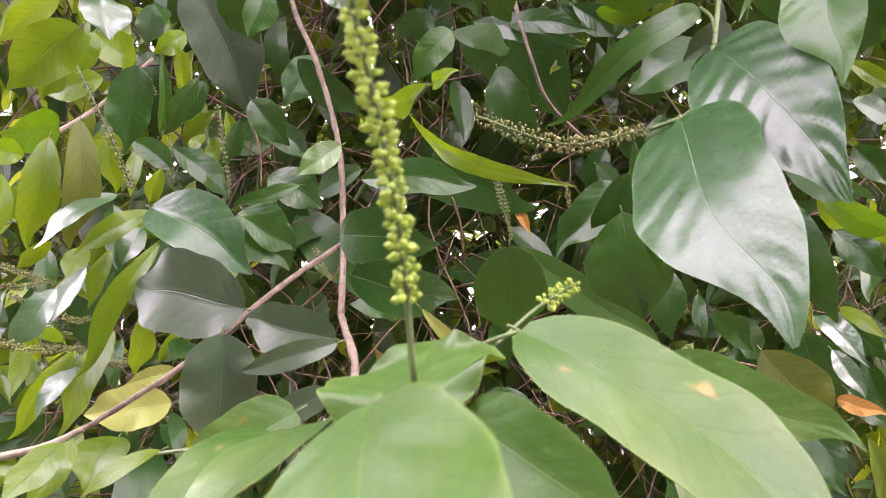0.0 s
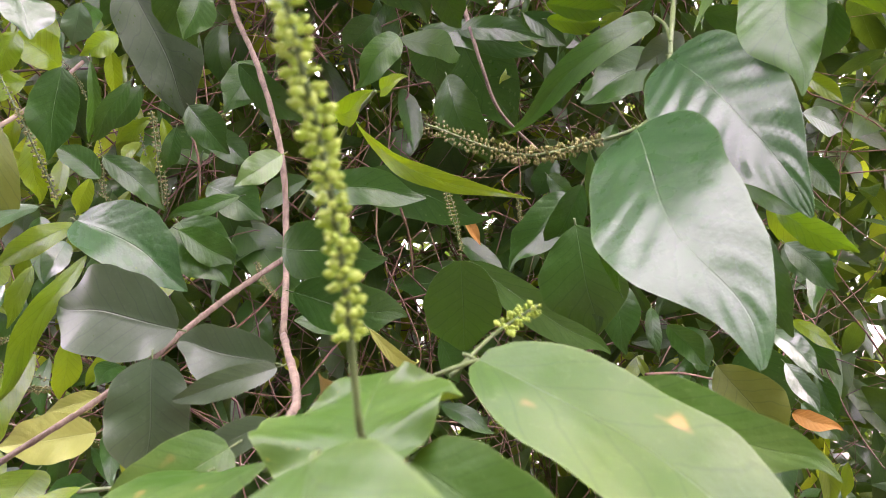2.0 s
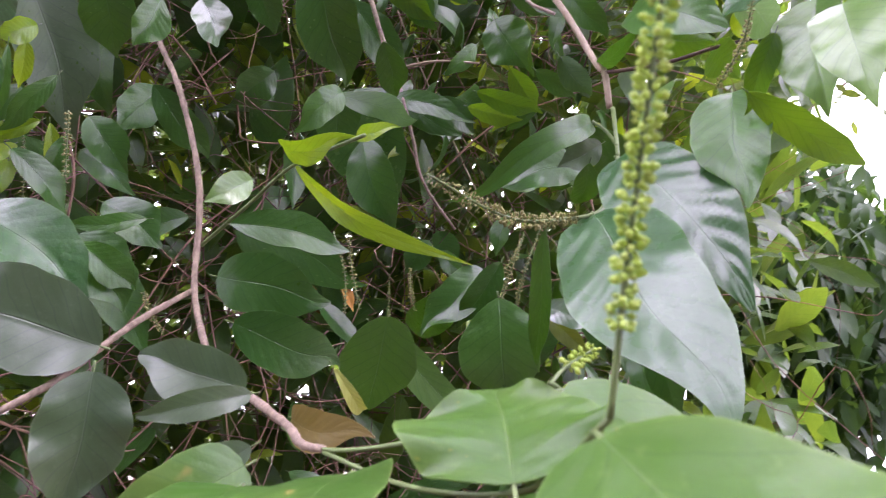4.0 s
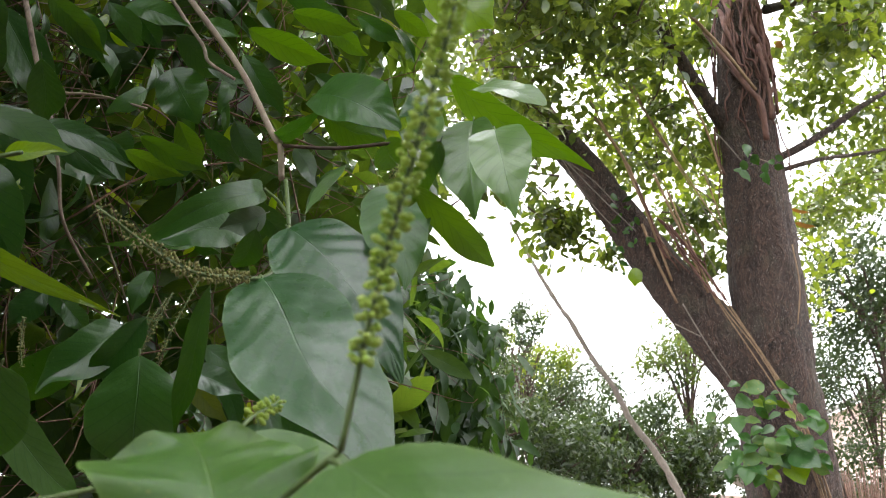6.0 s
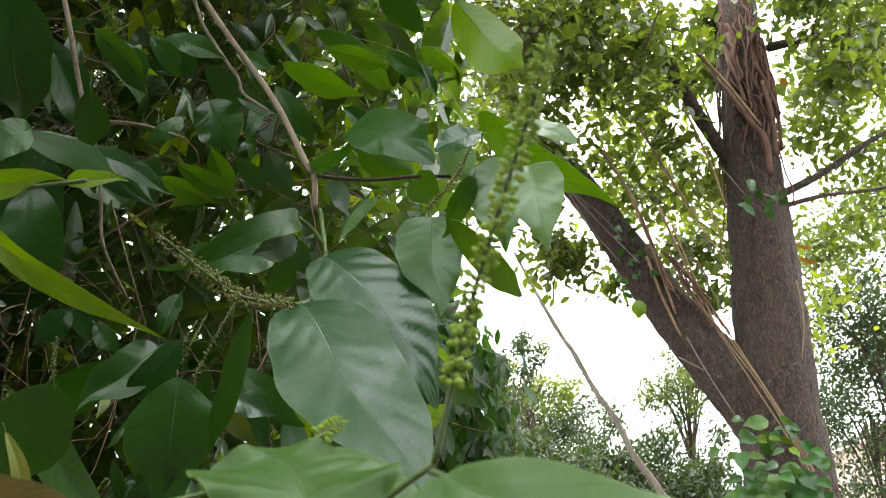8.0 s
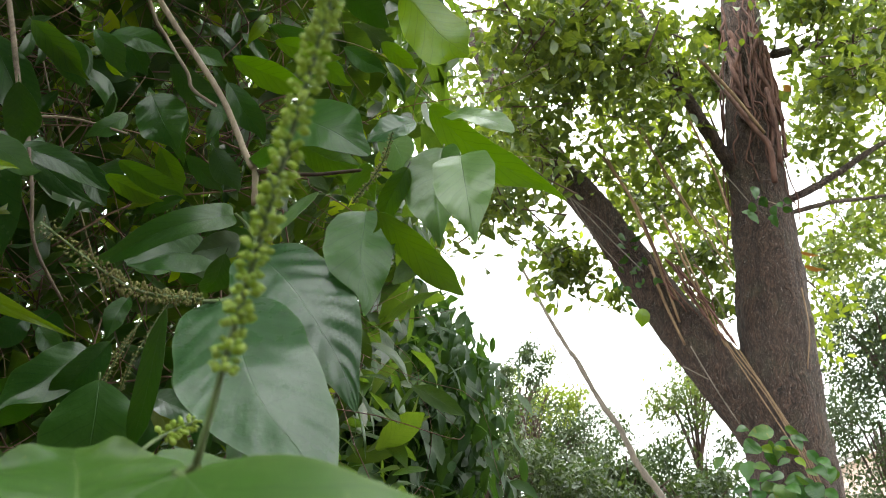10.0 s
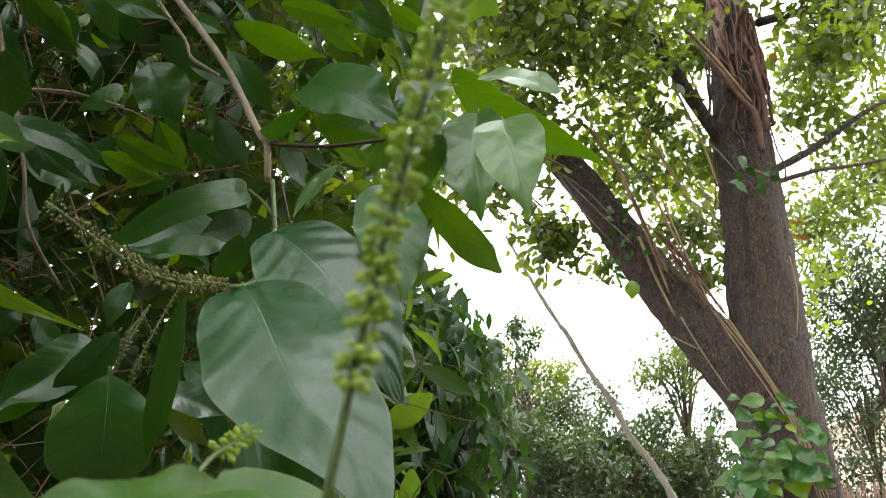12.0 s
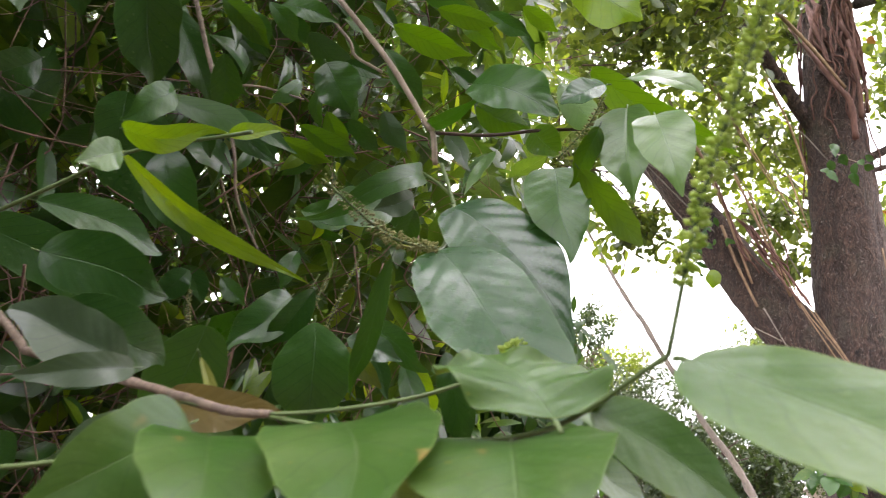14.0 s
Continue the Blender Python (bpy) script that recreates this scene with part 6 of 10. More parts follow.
leaf(climber, (0.4221, 1.044, 1.444), (0.3693, 1.008, 1.439), 0.0152, (0.5489, -0.7434, -0.3822), GREEN, bend=0.23, fold=0.2, p=0.72, q=0.83, drip=0.4, rows=8, cols=4)
leaf(climber, (0.5064, 1.038, 1.473), (0.528, 1.06, 1.438), 0.0091, (-0.4337, -0.6072, -0.6658), GREEN, bend=0.35, fold=0.2, p=0.72, q=0.83, drip=0.4, rows=8, cols=4)
leaf(climber, (0.3018, 0.9326, 1.616), (0.2833, 0.933, 1.579), 0.0127, (0.4284, -0.8766, -0.2193), GREEN, bend=0.23, fold=0.2, p=0.72, q=0.83, drip=0.4, rows=8, cols=4)
leaf(climber, (0.4688, 0.9976, 1.467), (0.4719, 0.9691, 1.416), 0.0135, (-0.9331, -0.3347, 0.1316), FRESH, bend=0.61, fold=0.2, p=0.72, q=0.83, drip=0.4, rows=8, cols=4)
leaf(climber, (0.6076, 1.025, 1.595), (0.5487, 0.9946, 1.582), 0.0111, (0.3969, -0.8756, 0.2752), FRESH, bend=0.48, fold=0.2, p=0.72, q=0.83, drip=0.4, rows=8, cols=4)
leaf(climber, (0.4094, 0.9197, 1.618), (0.4666, 0.9485, 1.595), 0.016, (0.4416, -0.8968, -0.0255), GREEN, bend=0.13, fold=0.2, p=0.72, q=0.83, drip=0.4, rows=8, cols=4)
leaf(climber, (0.4543, 1.024, 1.62), (0.4628, 1.028, 1.577), 0.0136, (0.0062, -0.996, -0.0887), GREEN, bend=0.41, fold=0.2, p=0.72, q=0.83, drip=0.4, rows=8, cols=4)
leaf(climber, (0.4947, 1.024, 1.659), (0.435, 0.9964, 1.624), 0.0217, (0.3346, -0.9276, 0.1663), GREEN, bend=0.38, fold=0.2, p=0.72, q=0.83, drip=0.4, rows=8, cols=4)
leaf(climber, (0.371, 1.014, 1.458), (0.3483, 1.019, 1.441), 0.0094, (-0.4135, -0.8418, 0.3471), GREEN, bend=0.17, fold=0.2, p=0.72, q=0.83, drip=0.4, rows=8, cols=4)
leaf(climber, (0.5643, 0.992, 1.299), (0.513, 0.9645, 1.299), 0.014, (0.3067, -0.5654, 0.7657), GREEN, bend=0.19, fold=0.2, p=0.72, q=0.83, drip=0.4, rows=8, cols=4)
leaf(climber, (0.5309, 0.9291, 1.298), (0.5132, 0.9048, 1.273), 0.0084, (0.0318, -0.7266, 0.6863), GREEN, bend=0.38, fold=0.2, p=0.72, q=0.83, drip=0.4, rows=8, cols=4)
leaf(climber, (0.3163, 0.982, 1.311), (0.3218, 0.9484, 1.296), 0.0072, (-0.9412, -0.2536, 0.2235), GREEN, bend=0.3, fold=0.2, p=0.72, q=0.83, drip=0.4, rows=8, cols=4)
leaf(climber, (0.3288, 0.9679, 1.453), (0.3199, 0.9766, 1.42), 0.0093, (-0.8463, -0.5251, 0.0892), FRESH, bend=0.31, fold=0.2, p=0.72, q=0.83, drip=0.4, rows=8, cols=4)
leaf(climber, (0.3641, 0.9723, 1.324), (0.3572, 0.9852, 1.283), 0.0137, (0.099, -0.9449, -0.3121), GREEN, bend=0.67, fold=0.2, p=0.72, q=0.83, drip=0.4, rows=8, cols=4)
leaf(climber, (0.348, 0.9894, 1.286), (0.3611, 0.9801, 1.246), 0.0181, (0.2086, -0.9359, 0.2839), FRESH, bend=0.16, fold=0.2, p=0.72, q=0.83, drip=0.4, rows=8, cols=4)
leaf(climber, (0.5714, 0.9665, 1.319), (0.5461, 0.9498, 1.271), 0.0165, (-0.0416, -0.9367, 0.3476), GREEN, bend=0.57, fold=0.2, p=0.72, q=0.83, drip=0.4, rows=8, cols=4)
leaf(climber, (0.4516, 0.9614, 1.533), (0.442, 0.9681, 1.492), 0.0138, (0.2342, -0.9496, -0.2082), GREEN, bend=0.49, fold=0.2, p=0.72, q=0.83, drip=0.4, rows=8, cols=4)
leaf(climber, (0.4829, 1.019, 1.348), (0.4758, 1.006, 1.309), 0.0147, (0.3563, -0.9082, 0.2197), FRESH, bend=0.67, fold=0.2, p=0.72, q=0.83, drip=0.4, rows=8, cols=4)
leaf(climber, (0.4096, 0.9267, 1.657), (0.4168, 0.9379, 1.61), 0.0157, (-0.0844, -0.9664, -0.2426), GREEN, bend=0.22, fold=0.2, p=0.72, q=0.83, drip=0.4, rows=8, cols=4)
leaf(climber, (0.3562, 0.9191, 1.586), (0.3384, 0.9087, 1.561), 0.0099, (-0.5365, -0.5814, 0.6117), GREEN, bend=0.23, fold=0.2, p=0.72, q=0.83, drip=0.4, rows=8, cols=4)
leaf(climber, (0.3314, 0.9042, 1.645), (0.3667, 0.9348, 1.61), 0.0179, (-0.312, -0.5403, -0.7815), GREEN, bend=0.27, fold=0.2, p=0.72, q=0.83, drip=0.4, rows=8, cols=4)
leaf(climber, (0.4206, 0.9078, 1.6), (0.4405, 0.9293, 1.577), 0.0094, (-0.4886, -0.393, -0.779), FRESH, bend=0.22, fold=0.2, p=0.72, q=0.83, drip=0.4, rows=8, cols=4)
leaf(climber, (0.3466, 0.9424, 1.63), (0.3236, 0.9474, 1.579), 0.0216, (-0.6393, -0.7375, 0.2179), FRESH, bend=0.15, fold=0.2, p=0.72, q=0.83, drip=0.4, rows=8, cols=4)
leaf(climber, (0.3889, 1.021, 1.393), (0.3872, 0.9869, 1.356), 0.016, (-0.5016, -0.6202, 0.6031), GREEN, bend=0.54, fold=0.2, p=0.72, q=0.83, drip=0.4, rows=8, cols=4)
leaf(climber, (0.5, 0.96, 1.352), (0.5066, 0.9772, 1.312), 0.0099, (-0.6058, -0.69, -0.3961), GREEN, bend=0.32, fold=0.2, p=0.72, q=0.83, drip=0.4, rows=8, cols=4)
leaf(climber, (0.4433, 0.9273, 1.328), (0.4336, 0.896, 1.312), 0.0095, (-0.3256, -0.3631, 0.873), GREEN, bend=0.38, fold=0.2, p=0.72, q=0.83, drip=0.4, rows=8, cols=4)
leaf(climber, (0.3542, 0.9693, 1.347), (0.3331, 0.9411, 1.318), 0.0137, (-0.2773, -0.5706, 0.773), GREEN, bend=0.14, fold=0.2, p=0.72, q=0.83, drip=0.4, rows=8, cols=4)
leaf(climber, (0.2936, 0.7548, 1.928), (0.3037, 0.7857, 1.913), 0.0106, (-0.1521, -0.3943, -0.9063), FRESH, bend=0.17, fold=0.2, p=0.72, q=0.83, drip=0.4, rows=8, cols=4)
leaf(climber, (0.2525, 0.9073, 2.064), (0.2454, 0.8957, 1.997), 0.0179, (0.1006, -0.9817, 0.1619), GREEN, bend=0.62, fold=0.2, p=0.72, q=0.83, drip=0.4, rows=8, cols=4)
leaf(climber, (0.2075, 0.9505, 2.016), (0.2387, 0.9594, 2.006), 0.0085, (-0.186, -0.3561, -0.9157), GREEN, bend=0.53, fold=0.2, p=0.72, q=0.83, drip=0.4, rows=8, cols=4)
leaf(climber, (0.4182, 0.8279, 1.872), (0.3994, 0.8611, 1.828), 0.0236, (-0.3232, -0.8186, -0.4748), GREEN, bend=0.38, fold=0.2, p=0.72, q=0.83, drip=0.4, rows=8, cols=4)
leaf(climber, (0.2479, 0.8969, 1.976), (0.246, 0.9168, 1.954), 0.0089, (0.1125, -0.7196, -0.6852), FRESH, bend=0.39, fold=0.2, p=0.72, q=0.83, drip=0.4, rows=8, cols=4)
leaf(climber, (0.2186, 0.8923, 1.902), (0.2082, 0.9006, 1.851), 0.0192, (0.3175, -0.9239, -0.2136), GREEN, bend=0.66, fold=0.2, p=0.72, q=0.83, drip=0.4, rows=8, cols=4)
leaf(climber, (0.4171, 0.7465, 2.069), (0.4332, 0.7593, 2.019), 0.0139, (-0.9324, -0.1375, -0.3341), FRESH, bend=0.15, fold=0.2, p=0.72, q=0.83, drip=0.4, rows=8, cols=4)
leaf(climber, (0.3168, 0.8391, 1.815), (0.3303, 0.8741, 1.798), 0.0115, (0.1182, -0.481, -0.8687), FRESH, bend=0.42, fold=0.2, p=0.72, q=0.83, drip=0.4, rows=8, cols=4)
leaf(climber, (0.0987, 0.8499, 2.043), (0.0828, 0.8848, 2.02), 0.015, (-0.8446, -0.5037, -0.1815), GREEN, bend=0.6, fold=0.2, p=0.72, q=0.83, drip=0.4, rows=8, cols=4)
leaf(climber, (0.4819, 0.687, 2.007), (0.4908, 0.6543, 1.949), 0.0183, (-0.9901, -0.1076, -0.0899), FRESH, bend=0.56, fold=0.2, p=0.72, q=0.83, drip=0.4, rows=8, cols=4)
leaf(climber, (0.1973, 0.9372, 2.086), (0.2171, 0.9147, 2.064), 0.0101, (-0.7313, 0.0011, -0.6821), FRESH, bend=0.19, fold=0.2, p=0.72, q=0.83, drip=0.4, rows=8, cols=4)
leaf(climber, (0.1437, 0.881, 1.892), (0.1713, 0.8862, 1.852), 0.019, (-0.208, -0.9414, -0.2656), GREEN, bend=0.5, fold=0.2, p=0.72, q=0.83, drip=0.4, rows=8, cols=4)
leaf(climber, (0.3247, 0.8225, 1.968), (0.3486, 0.8395, 1.932), 0.0145, (0.1997, -0.9308, -0.3061), GREEN, bend=0.68, fold=0.2, p=0.72, q=0.83, drip=0.4, rows=8, cols=4)
leaf(climber, (0.287, 0.7678, 2.001), (0.2793, 0.7625, 1.936), 0.019, (-0.4549, -0.8813, 0.1278), GREEN, bend=0.5, fold=0.2, p=0.72, q=0.83, drip=0.4, rows=8, cols=4)
leaf(climber, (0.2885, 0.7849, 2.159), (0.2872, 0.7868, 2.116), 0.0112, (-0.0286, -0.9986, -0.0454), GREEN, bend=0.16, fold=0.2, p=0.72, q=0.83, drip=0.4, rows=8, cols=4)
leaf(climber, (0.1773, 1.021, 2.062), (0.1653, 1.025, 2.003), 0.0202, (-0.7155, -0.6916, 0.0984), GREEN, bend=0.26, fold=0.2, p=0.72, q=0.83, drip=0.4, rows=8, cols=4)
leaf(climber, (0.2946, 0.8319, 2.094), (0.3301, 0.826, 2.061), 0.013, (-0.4502, -0.8296, -0.3302), GREEN, bend=0.65, fold=0.2, p=0.72, q=0.83, drip=0.4, rows=8, cols=4)
leaf(climber, (0.1763, 0.8949, 2.079), (0.1533, 0.89, 2.043), 0.0112, (0.2928, -0.9545, -0.0569), FRESH, bend=0.54, fold=0.2, p=0.72, q=0.83, drip=0.4, rows=8, cols=4)
leaf(climber, (0.0962, 0.8991, 2.044), (0.0911, 0.9036, 1.995), 0.0148, (0.1743, -0.9788, -0.1078), GREEN, bend=0.55, fold=0.2, p=0.72, q=0.83, drip=0.4, rows=8, cols=4)
leaf(climber, (0.1705, 1.1, 1.954), (0.1363, 1.105, 1.931), 0.0119, (0.0383, -0.9702, -0.2392), GREEN, bend=0.28, fold=0.2, p=0.72, q=0.83, drip=0.4, rows=8, cols=4)
leaf(climber, (0.4157, 0.6765, 2.071), (0.4356, 0.7031, 2.06), 0.0091, (0.1296, -0.44, -0.8886), GREEN, bend=0.1, fold=0.2, p=0.72, q=0.83, drip=0.4, rows=8, cols=4)
leaf(climber, (0.3476, 0.9014, 1.833), (0.3788, 0.8716, 1.816), 0.0177, (-0.6215, -0.2161, -0.753), GREEN, bend=0.28, fold=0.2, p=0.72, q=0.83, drip=0.4, rows=8, cols=4)
leaf(climber, (0.2675, 0.8321, 1.903), (0.2396, 0.836, 1.85), 0.0206, (0.1087, -0.9859, -0.1272), FRESH, bend=0.56, fold=0.2, p=0.72, q=0.83, drip=0.4, rows=8, cols=4)
leaf(climber, (0.3436, 0.921, 1.941), (0.3189, 0.9723, 1.917), 0.0209, (-0.8767, -0.4696, -0.104), GREEN, bend=0.24, fold=0.2, p=0.72, q=0.83, drip=0.4, rows=8, cols=4)
leaf(climber, (0.4128, 0.6176, 2.08), (0.4422, 0.607, 2.04), 0.0152, (-0.3956, -0.9172, -0.0482), GREEN, bend=0.58, fold=0.2, p=0.72, q=0.83, drip=0.4, rows=8, cols=4)
leaf(climber, (0.2253, 0.9533, 2.06), (0.2351, 0.9924, 2.037), 0.0122, (0.1349, -0.5256, -0.84), GREEN, bend=0.48, fold=0.2, p=0.72, q=0.83, drip=0.4, rows=8, cols=4)
leaf(climber, (0.1605, 0.9574, 1.862), (0.1404, 0.952, 1.83), 0.012, (0.2519, -0.9678, 0.0034), FRESH, bend=0.22, fold=0.2, p=0.72, q=0.83, drip=0.4, rows=8, cols=4)
leaf(climber, (0.1801, 1.066, 2.006), (0.1649, 1.089, 1.964), 0.0149, (0.4449, -0.7057, -0.5514), GREEN, bend=0.68, fold=0.2, p=0.72, q=0.83, drip=0.4, rows=8, cols=4)
leaf(climber, (0.2835, 0.7013, 2.105), (0.2721, 0.7106, 2.054), 0.0163, (-0.3184, -0.9426, -0.1005), FRESH, bend=0.65, fold=0.2, p=0.72, q=0.83, drip=0.4, rows=8, cols=4)
leaf(climber, (0.1631, 0.8425, 1.901), (0.1582, 0.8603, 1.87), 0.0121, (-0.8767, -0.4644, -0.1256), GREEN, bend=0.49, fold=0.2, p=0.72, q=0.83, drip=0.4, rows=8, cols=4)
leaf(climber, (0.3725, 0.8104, 1.9), (0.3709, 0.7811, 1.857), 0.0086, (-0.6288, -0.6319, 0.4532), GREEN, bend=0.68, fold=0.2, p=0.72, q=0.83, drip=0.4, rows=8, cols=4)
leaf(climber, (0.2949, 0.8627, 2.017), (0.3118, 0.8776, 1.961), 0.0216, (-0.8322, -0.416, -0.3666), GREEN, bend=0.69, fold=0.2, p=0.72, q=0.83, drip=0.4, rows=8, cols=4)
leaf(climber, (0.1402, 0.8881, 2.059), (0.1575, 0.8596, 1.993), 0.0179, (0.0486, -0.9115, 0.4083), GREEN, bend=0.61, fold=0.2, p=0.72, q=0.83, drip=0.4, rows=8, cols=4)
leaf(climber, (0.4176, 0.8243, 1.909), (0.432, 0.8477, 1.881), 0.0111, (-0.6876, -0.3397, -0.6418), FRESH, bend=0.33, fold=0.2, p=0.72, q=0.83, drip=0.4, rows=8, cols=4)
leaf(climber, (0.3005, 0.786, 1.976), (0.3115, 0.783, 1.923), 0.0127, (-0.9163, -0.3634, -0.1683), GREEN, bend=0.62, fold=0.2, p=0.72, q=0.83, drip=0.4, rows=8, cols=4)
leaf(climber, (0.3007, 0.7852, 2.131), (0.3475, 0.7828, 2.105), 0.0223, (-0.1028, -0.9905, -0.0917), GREEN, bend=0.52, fold=0.2, p=0.72, q=0.83, drip=0.4, rows=8, cols=4)
leaf(climber, (0.3625, 0.6111, 1.967), (0.3981, 0.6143, 1.95), 0.0093, (-0.2243, -0.7499, -0.6223), FRESH, bend=0.49, fold=0.2, p=0.72, q=0.83, drip=0.4, rows=8, cols=4)
leaf(climber, (0.3313, 0.8195, 1.871), (0.3677, 0.8327, 1.844), 0.017, (-0.2193, -0.7255, -0.6524), GREEN, bend=0.26, fold=0.2, p=0.72, q=0.83, drip=0.4, rows=8, cols=4)
leaf(climber, (0.1212, 0.9537, 2.075), (0.1302, 0.9777, 2.052), 0.0127, (0.5394, -0.6757, -0.5025), GREEN, bend=0.7, fold=0.2, p=0.72, q=0.83, drip=0.4, rows=8, cols=4)
leaf(climber, (0.1756, 1.003, 1.977), (0.1575, 1.002, 1.927), 0.016, (0.2253, -0.9727, -0.0551), GREEN, bend=0.51, fold=0.2, p=0.72, q=0.83, drip=0.4, rows=8, cols=4)
leaf(climber, (0.3903, 0.8075, 1.861), (0.4124, 0.7959, 1.826), 0.0159, (-0.1267, -0.9628, 0.2385), FRESH, bend=0.32, fold=0.2, p=0.72, q=0.83, drip=0.4, rows=8, cols=4)
leaf(climber, (0.1995, 0.7792, 1.966), (0.2252, 0.8024, 1.95), 0.0127, (0.5031, -0.7941, -0.3411), GREEN, bend=0.33, fold=0.2, p=0.72, q=0.83, drip=0.4, rows=8, cols=4)
flower_spike(climber, [(-0.2705, 0.8531, 1.708), (-0.2828, 0.8487, 1.749), (-0.3003, 0.8447, 1.787)], 0.0022, 18, False, around=5, thick=0.0008)
flower_spike(climber, [(-0.37, 0.8359, 1.481), (-0.3974, 0.8391, 1.45), (-0.4298, 0.8428, 1.415)], 0.0022, 18, False, around=5, thick=0.0008)
flower_spike(climber, [(-0.3244, 0.8949, 1.658), (-0.3339, 0.8919, 1.687), (-0.3489, 0.8892, 1.713)], 0.0022, 18, False, around=5, thick=0.0008)
flower_spike(climber, [(-0.3724, 0.9098, 1.633), (-0.3579, 0.9048, 1.68), (-0.3491, 0.9003, 1.723)], 0.0022, 18, False, around=5, thick=0.0008)
flower_spike(climber, [(-0.407, 0.8283, 1.532), (-0.442, 0.8261, 1.553), (-0.482, 0.8242, 1.57)], 0.0022, 18, False, around=5, thick=0.0008)
flower_spike(climber, [(-0.367, 0.854, 1.715), (-0.3657, 0.8496, 1.757), (-0.3696, 0.8456, 1.795)], 0.0022, 18, False, around=5, thick=0.0008)
flower_spike(climber, [(-0.333, 0.8324, 1.699), (-0.3072, 0.8283, 1.738), (-0.2865, 0.8246, 1.773)], 0.0022, 18, False, around=5, thick=0.0008)
flower_spike(climber, [(-0.2705, 0.8492, 1.625), (-0.296, 0.8465, 1.65), (-0.3268, 0.8443, 1.671)], 0.0022, 18, False, around=5, thick=0.0008)
flower_spike(climber, [(-0.3026, 0.8227, 1.663), (-0.3048, 0.8188, 1.7), (-0.3121, 0.8153, 1.733)], 0.0022, 18, False, around=5, thick=0.0008)
flower_spike(climber, [(-0.3078, 0.9174, 1.379), (-0.3373, 0.9161, 1.392), (-0.3722, 0.9151, 1.401)], 0.0022, 18, False, around=5, thick=0.0008)
flower_spike(climber, [(-0.4432, 0.8902, 1.583), (-0.4718, 0.8868, 1.615), (-0.5058, 0.8838, 1.643)], 0.0022, 18, False, around=5, thick=0.0008)
flower_spike(climber, [(-0.5196, 0.8722, 1.567), (-0.5438, 0.8692, 1.595), (-0.5733, 0.8667, 1.62)], 0.0022, 18, False, around=5, thick=0.0008)
flower_spike(climber, [(-0.4379, 0.8483, 1.598), (-0.4801, 0.8463, 1.617), (-0.5275, 0.8447, 1.632)], 0.0022, 18, False, around=5, thick=0.0008)
flower_spike(climber, [(-0.3253, 0.8272, 1.763), (-0.3393, 0.8245, 1.789), (-0.3585, 0.8221, 1.812)], 0.0022, 18, False, around=5, thick=0.0008)

# leaves of the outer face, shoot by shoot
leaf(climber, (0.0890, 0.9085, 1.6492), (0.1060, 0.9012, 1.6131), 0.0125, (-0.1417, -0.9818, 0.1263), SERE, bend=0.4, fold=0.25, wave=0.05, p=0.6, q=0.8, label="dry orange leaf")
leaf(climber, (0.2758, 0.5305, 1.4505), (0.2967, 0.5066, 1.4416), 0.0125, (-0.6349, -0.6859, 0.3556), SERE, bend=0.4, fold=0.25, wave=0.05, p=0.6, q=0.8, label="dry orange leaf")
leaf(climber, (-0.278, 0.549, 1.728), (-0.329, 0.548, 1.679), 0.0422, (0.235, -0.943, -0.238), FRESH, bend=0.28, fold=0.20, wave=0.036, twist=-0.43, p=0.60, q=0.82, drip=0.41)
leaf(climber, (-0.307, 0.583, 1.723), (-0.328, 0.595, 1.686), 0.0316, (-0.013, -0.957, -0.289), FRESH, bend=0.31, fold=0.23, wave=0.032, twist=0.14, p=0.64, q=0.79, drip=0.57)
leaf(climber, (-0.291, 0.603, 1.745), (-0.303, 0.603, 1.711), 0.0229, (0.257, -0.963, -0.087), FRESH, bend=0.38, fold=0.11, wave=0.039, twist=0.09, p=0.68, q=0.69, drip=0.57)
leaf(climber, (-0.269, 0.63, 1.728), (-0.297, 0.606, 1.745), 0.0332, (0.646, -0.763, 0.009), FRESH, bend=0.46, fold=0.21, wave=0.043, twist=-0.11, p=0.80, q=0.76, drip=0.58)
leaf(climber, (-0.256, 0.523, 1.746), (-0.24, 0.519, 1.706), 0.0372, (0.69, -0.639, 0.34), SHINY, bend=0.20, fold=0.13, wave=0.044, twist=-0.06, p=0.76, q=0.73, drip=0.48)
leaf(climber, (-0.242, 0.599, 1.768), (-0.251, 0.609, 1.737), 0.0228, (0.266, -0.891, -0.367), SHINY, bend=0.35, fold=0.19, wave=0.043, twist=0.18, p=0.83, q=0.83, drip=0.60)
leaf(climber, (-0.225, 0.631, 1.756), (-0.248, 0.616, 1.732), 0.0192, (0.609, -0.787, -0.099), FRESH, bend=0.45, fold=0.25, wave=0.043, twist=0.07, p=0.78, q=0.72, drip=0.56)
leaf(climber, (-0.308, 0.575, 1.765), (-0.347, 0.561, 1.722), 0.0218, (0.538, -0.817, -0.208), FRESH, bend=0.17, fold=0.24, wave=0.045, twist=-0.41, p=0.80, q=0.75, drip=0.39)
leaf(climber, (-0.303, 0.646, 1.721), (-0.353, 0.634, 1.7), 0.0307, (0.193, -0.975, 0.106), FRESH, bend=0.46, fold=0.11, wave=0.035, twist=-0.46, p=0.78, q=0.74, drip=0.57)
leaf(climber, (-0.314, 0.597, 1.665), (-0.336, 0.555, 1.647), 0.0355, (0.876, -0.307, -0.373), SHADED, bend=0.50, fold=0.15, wave=0.022, twist=0.10, p=0.61, q=0.71, drip=0.45)
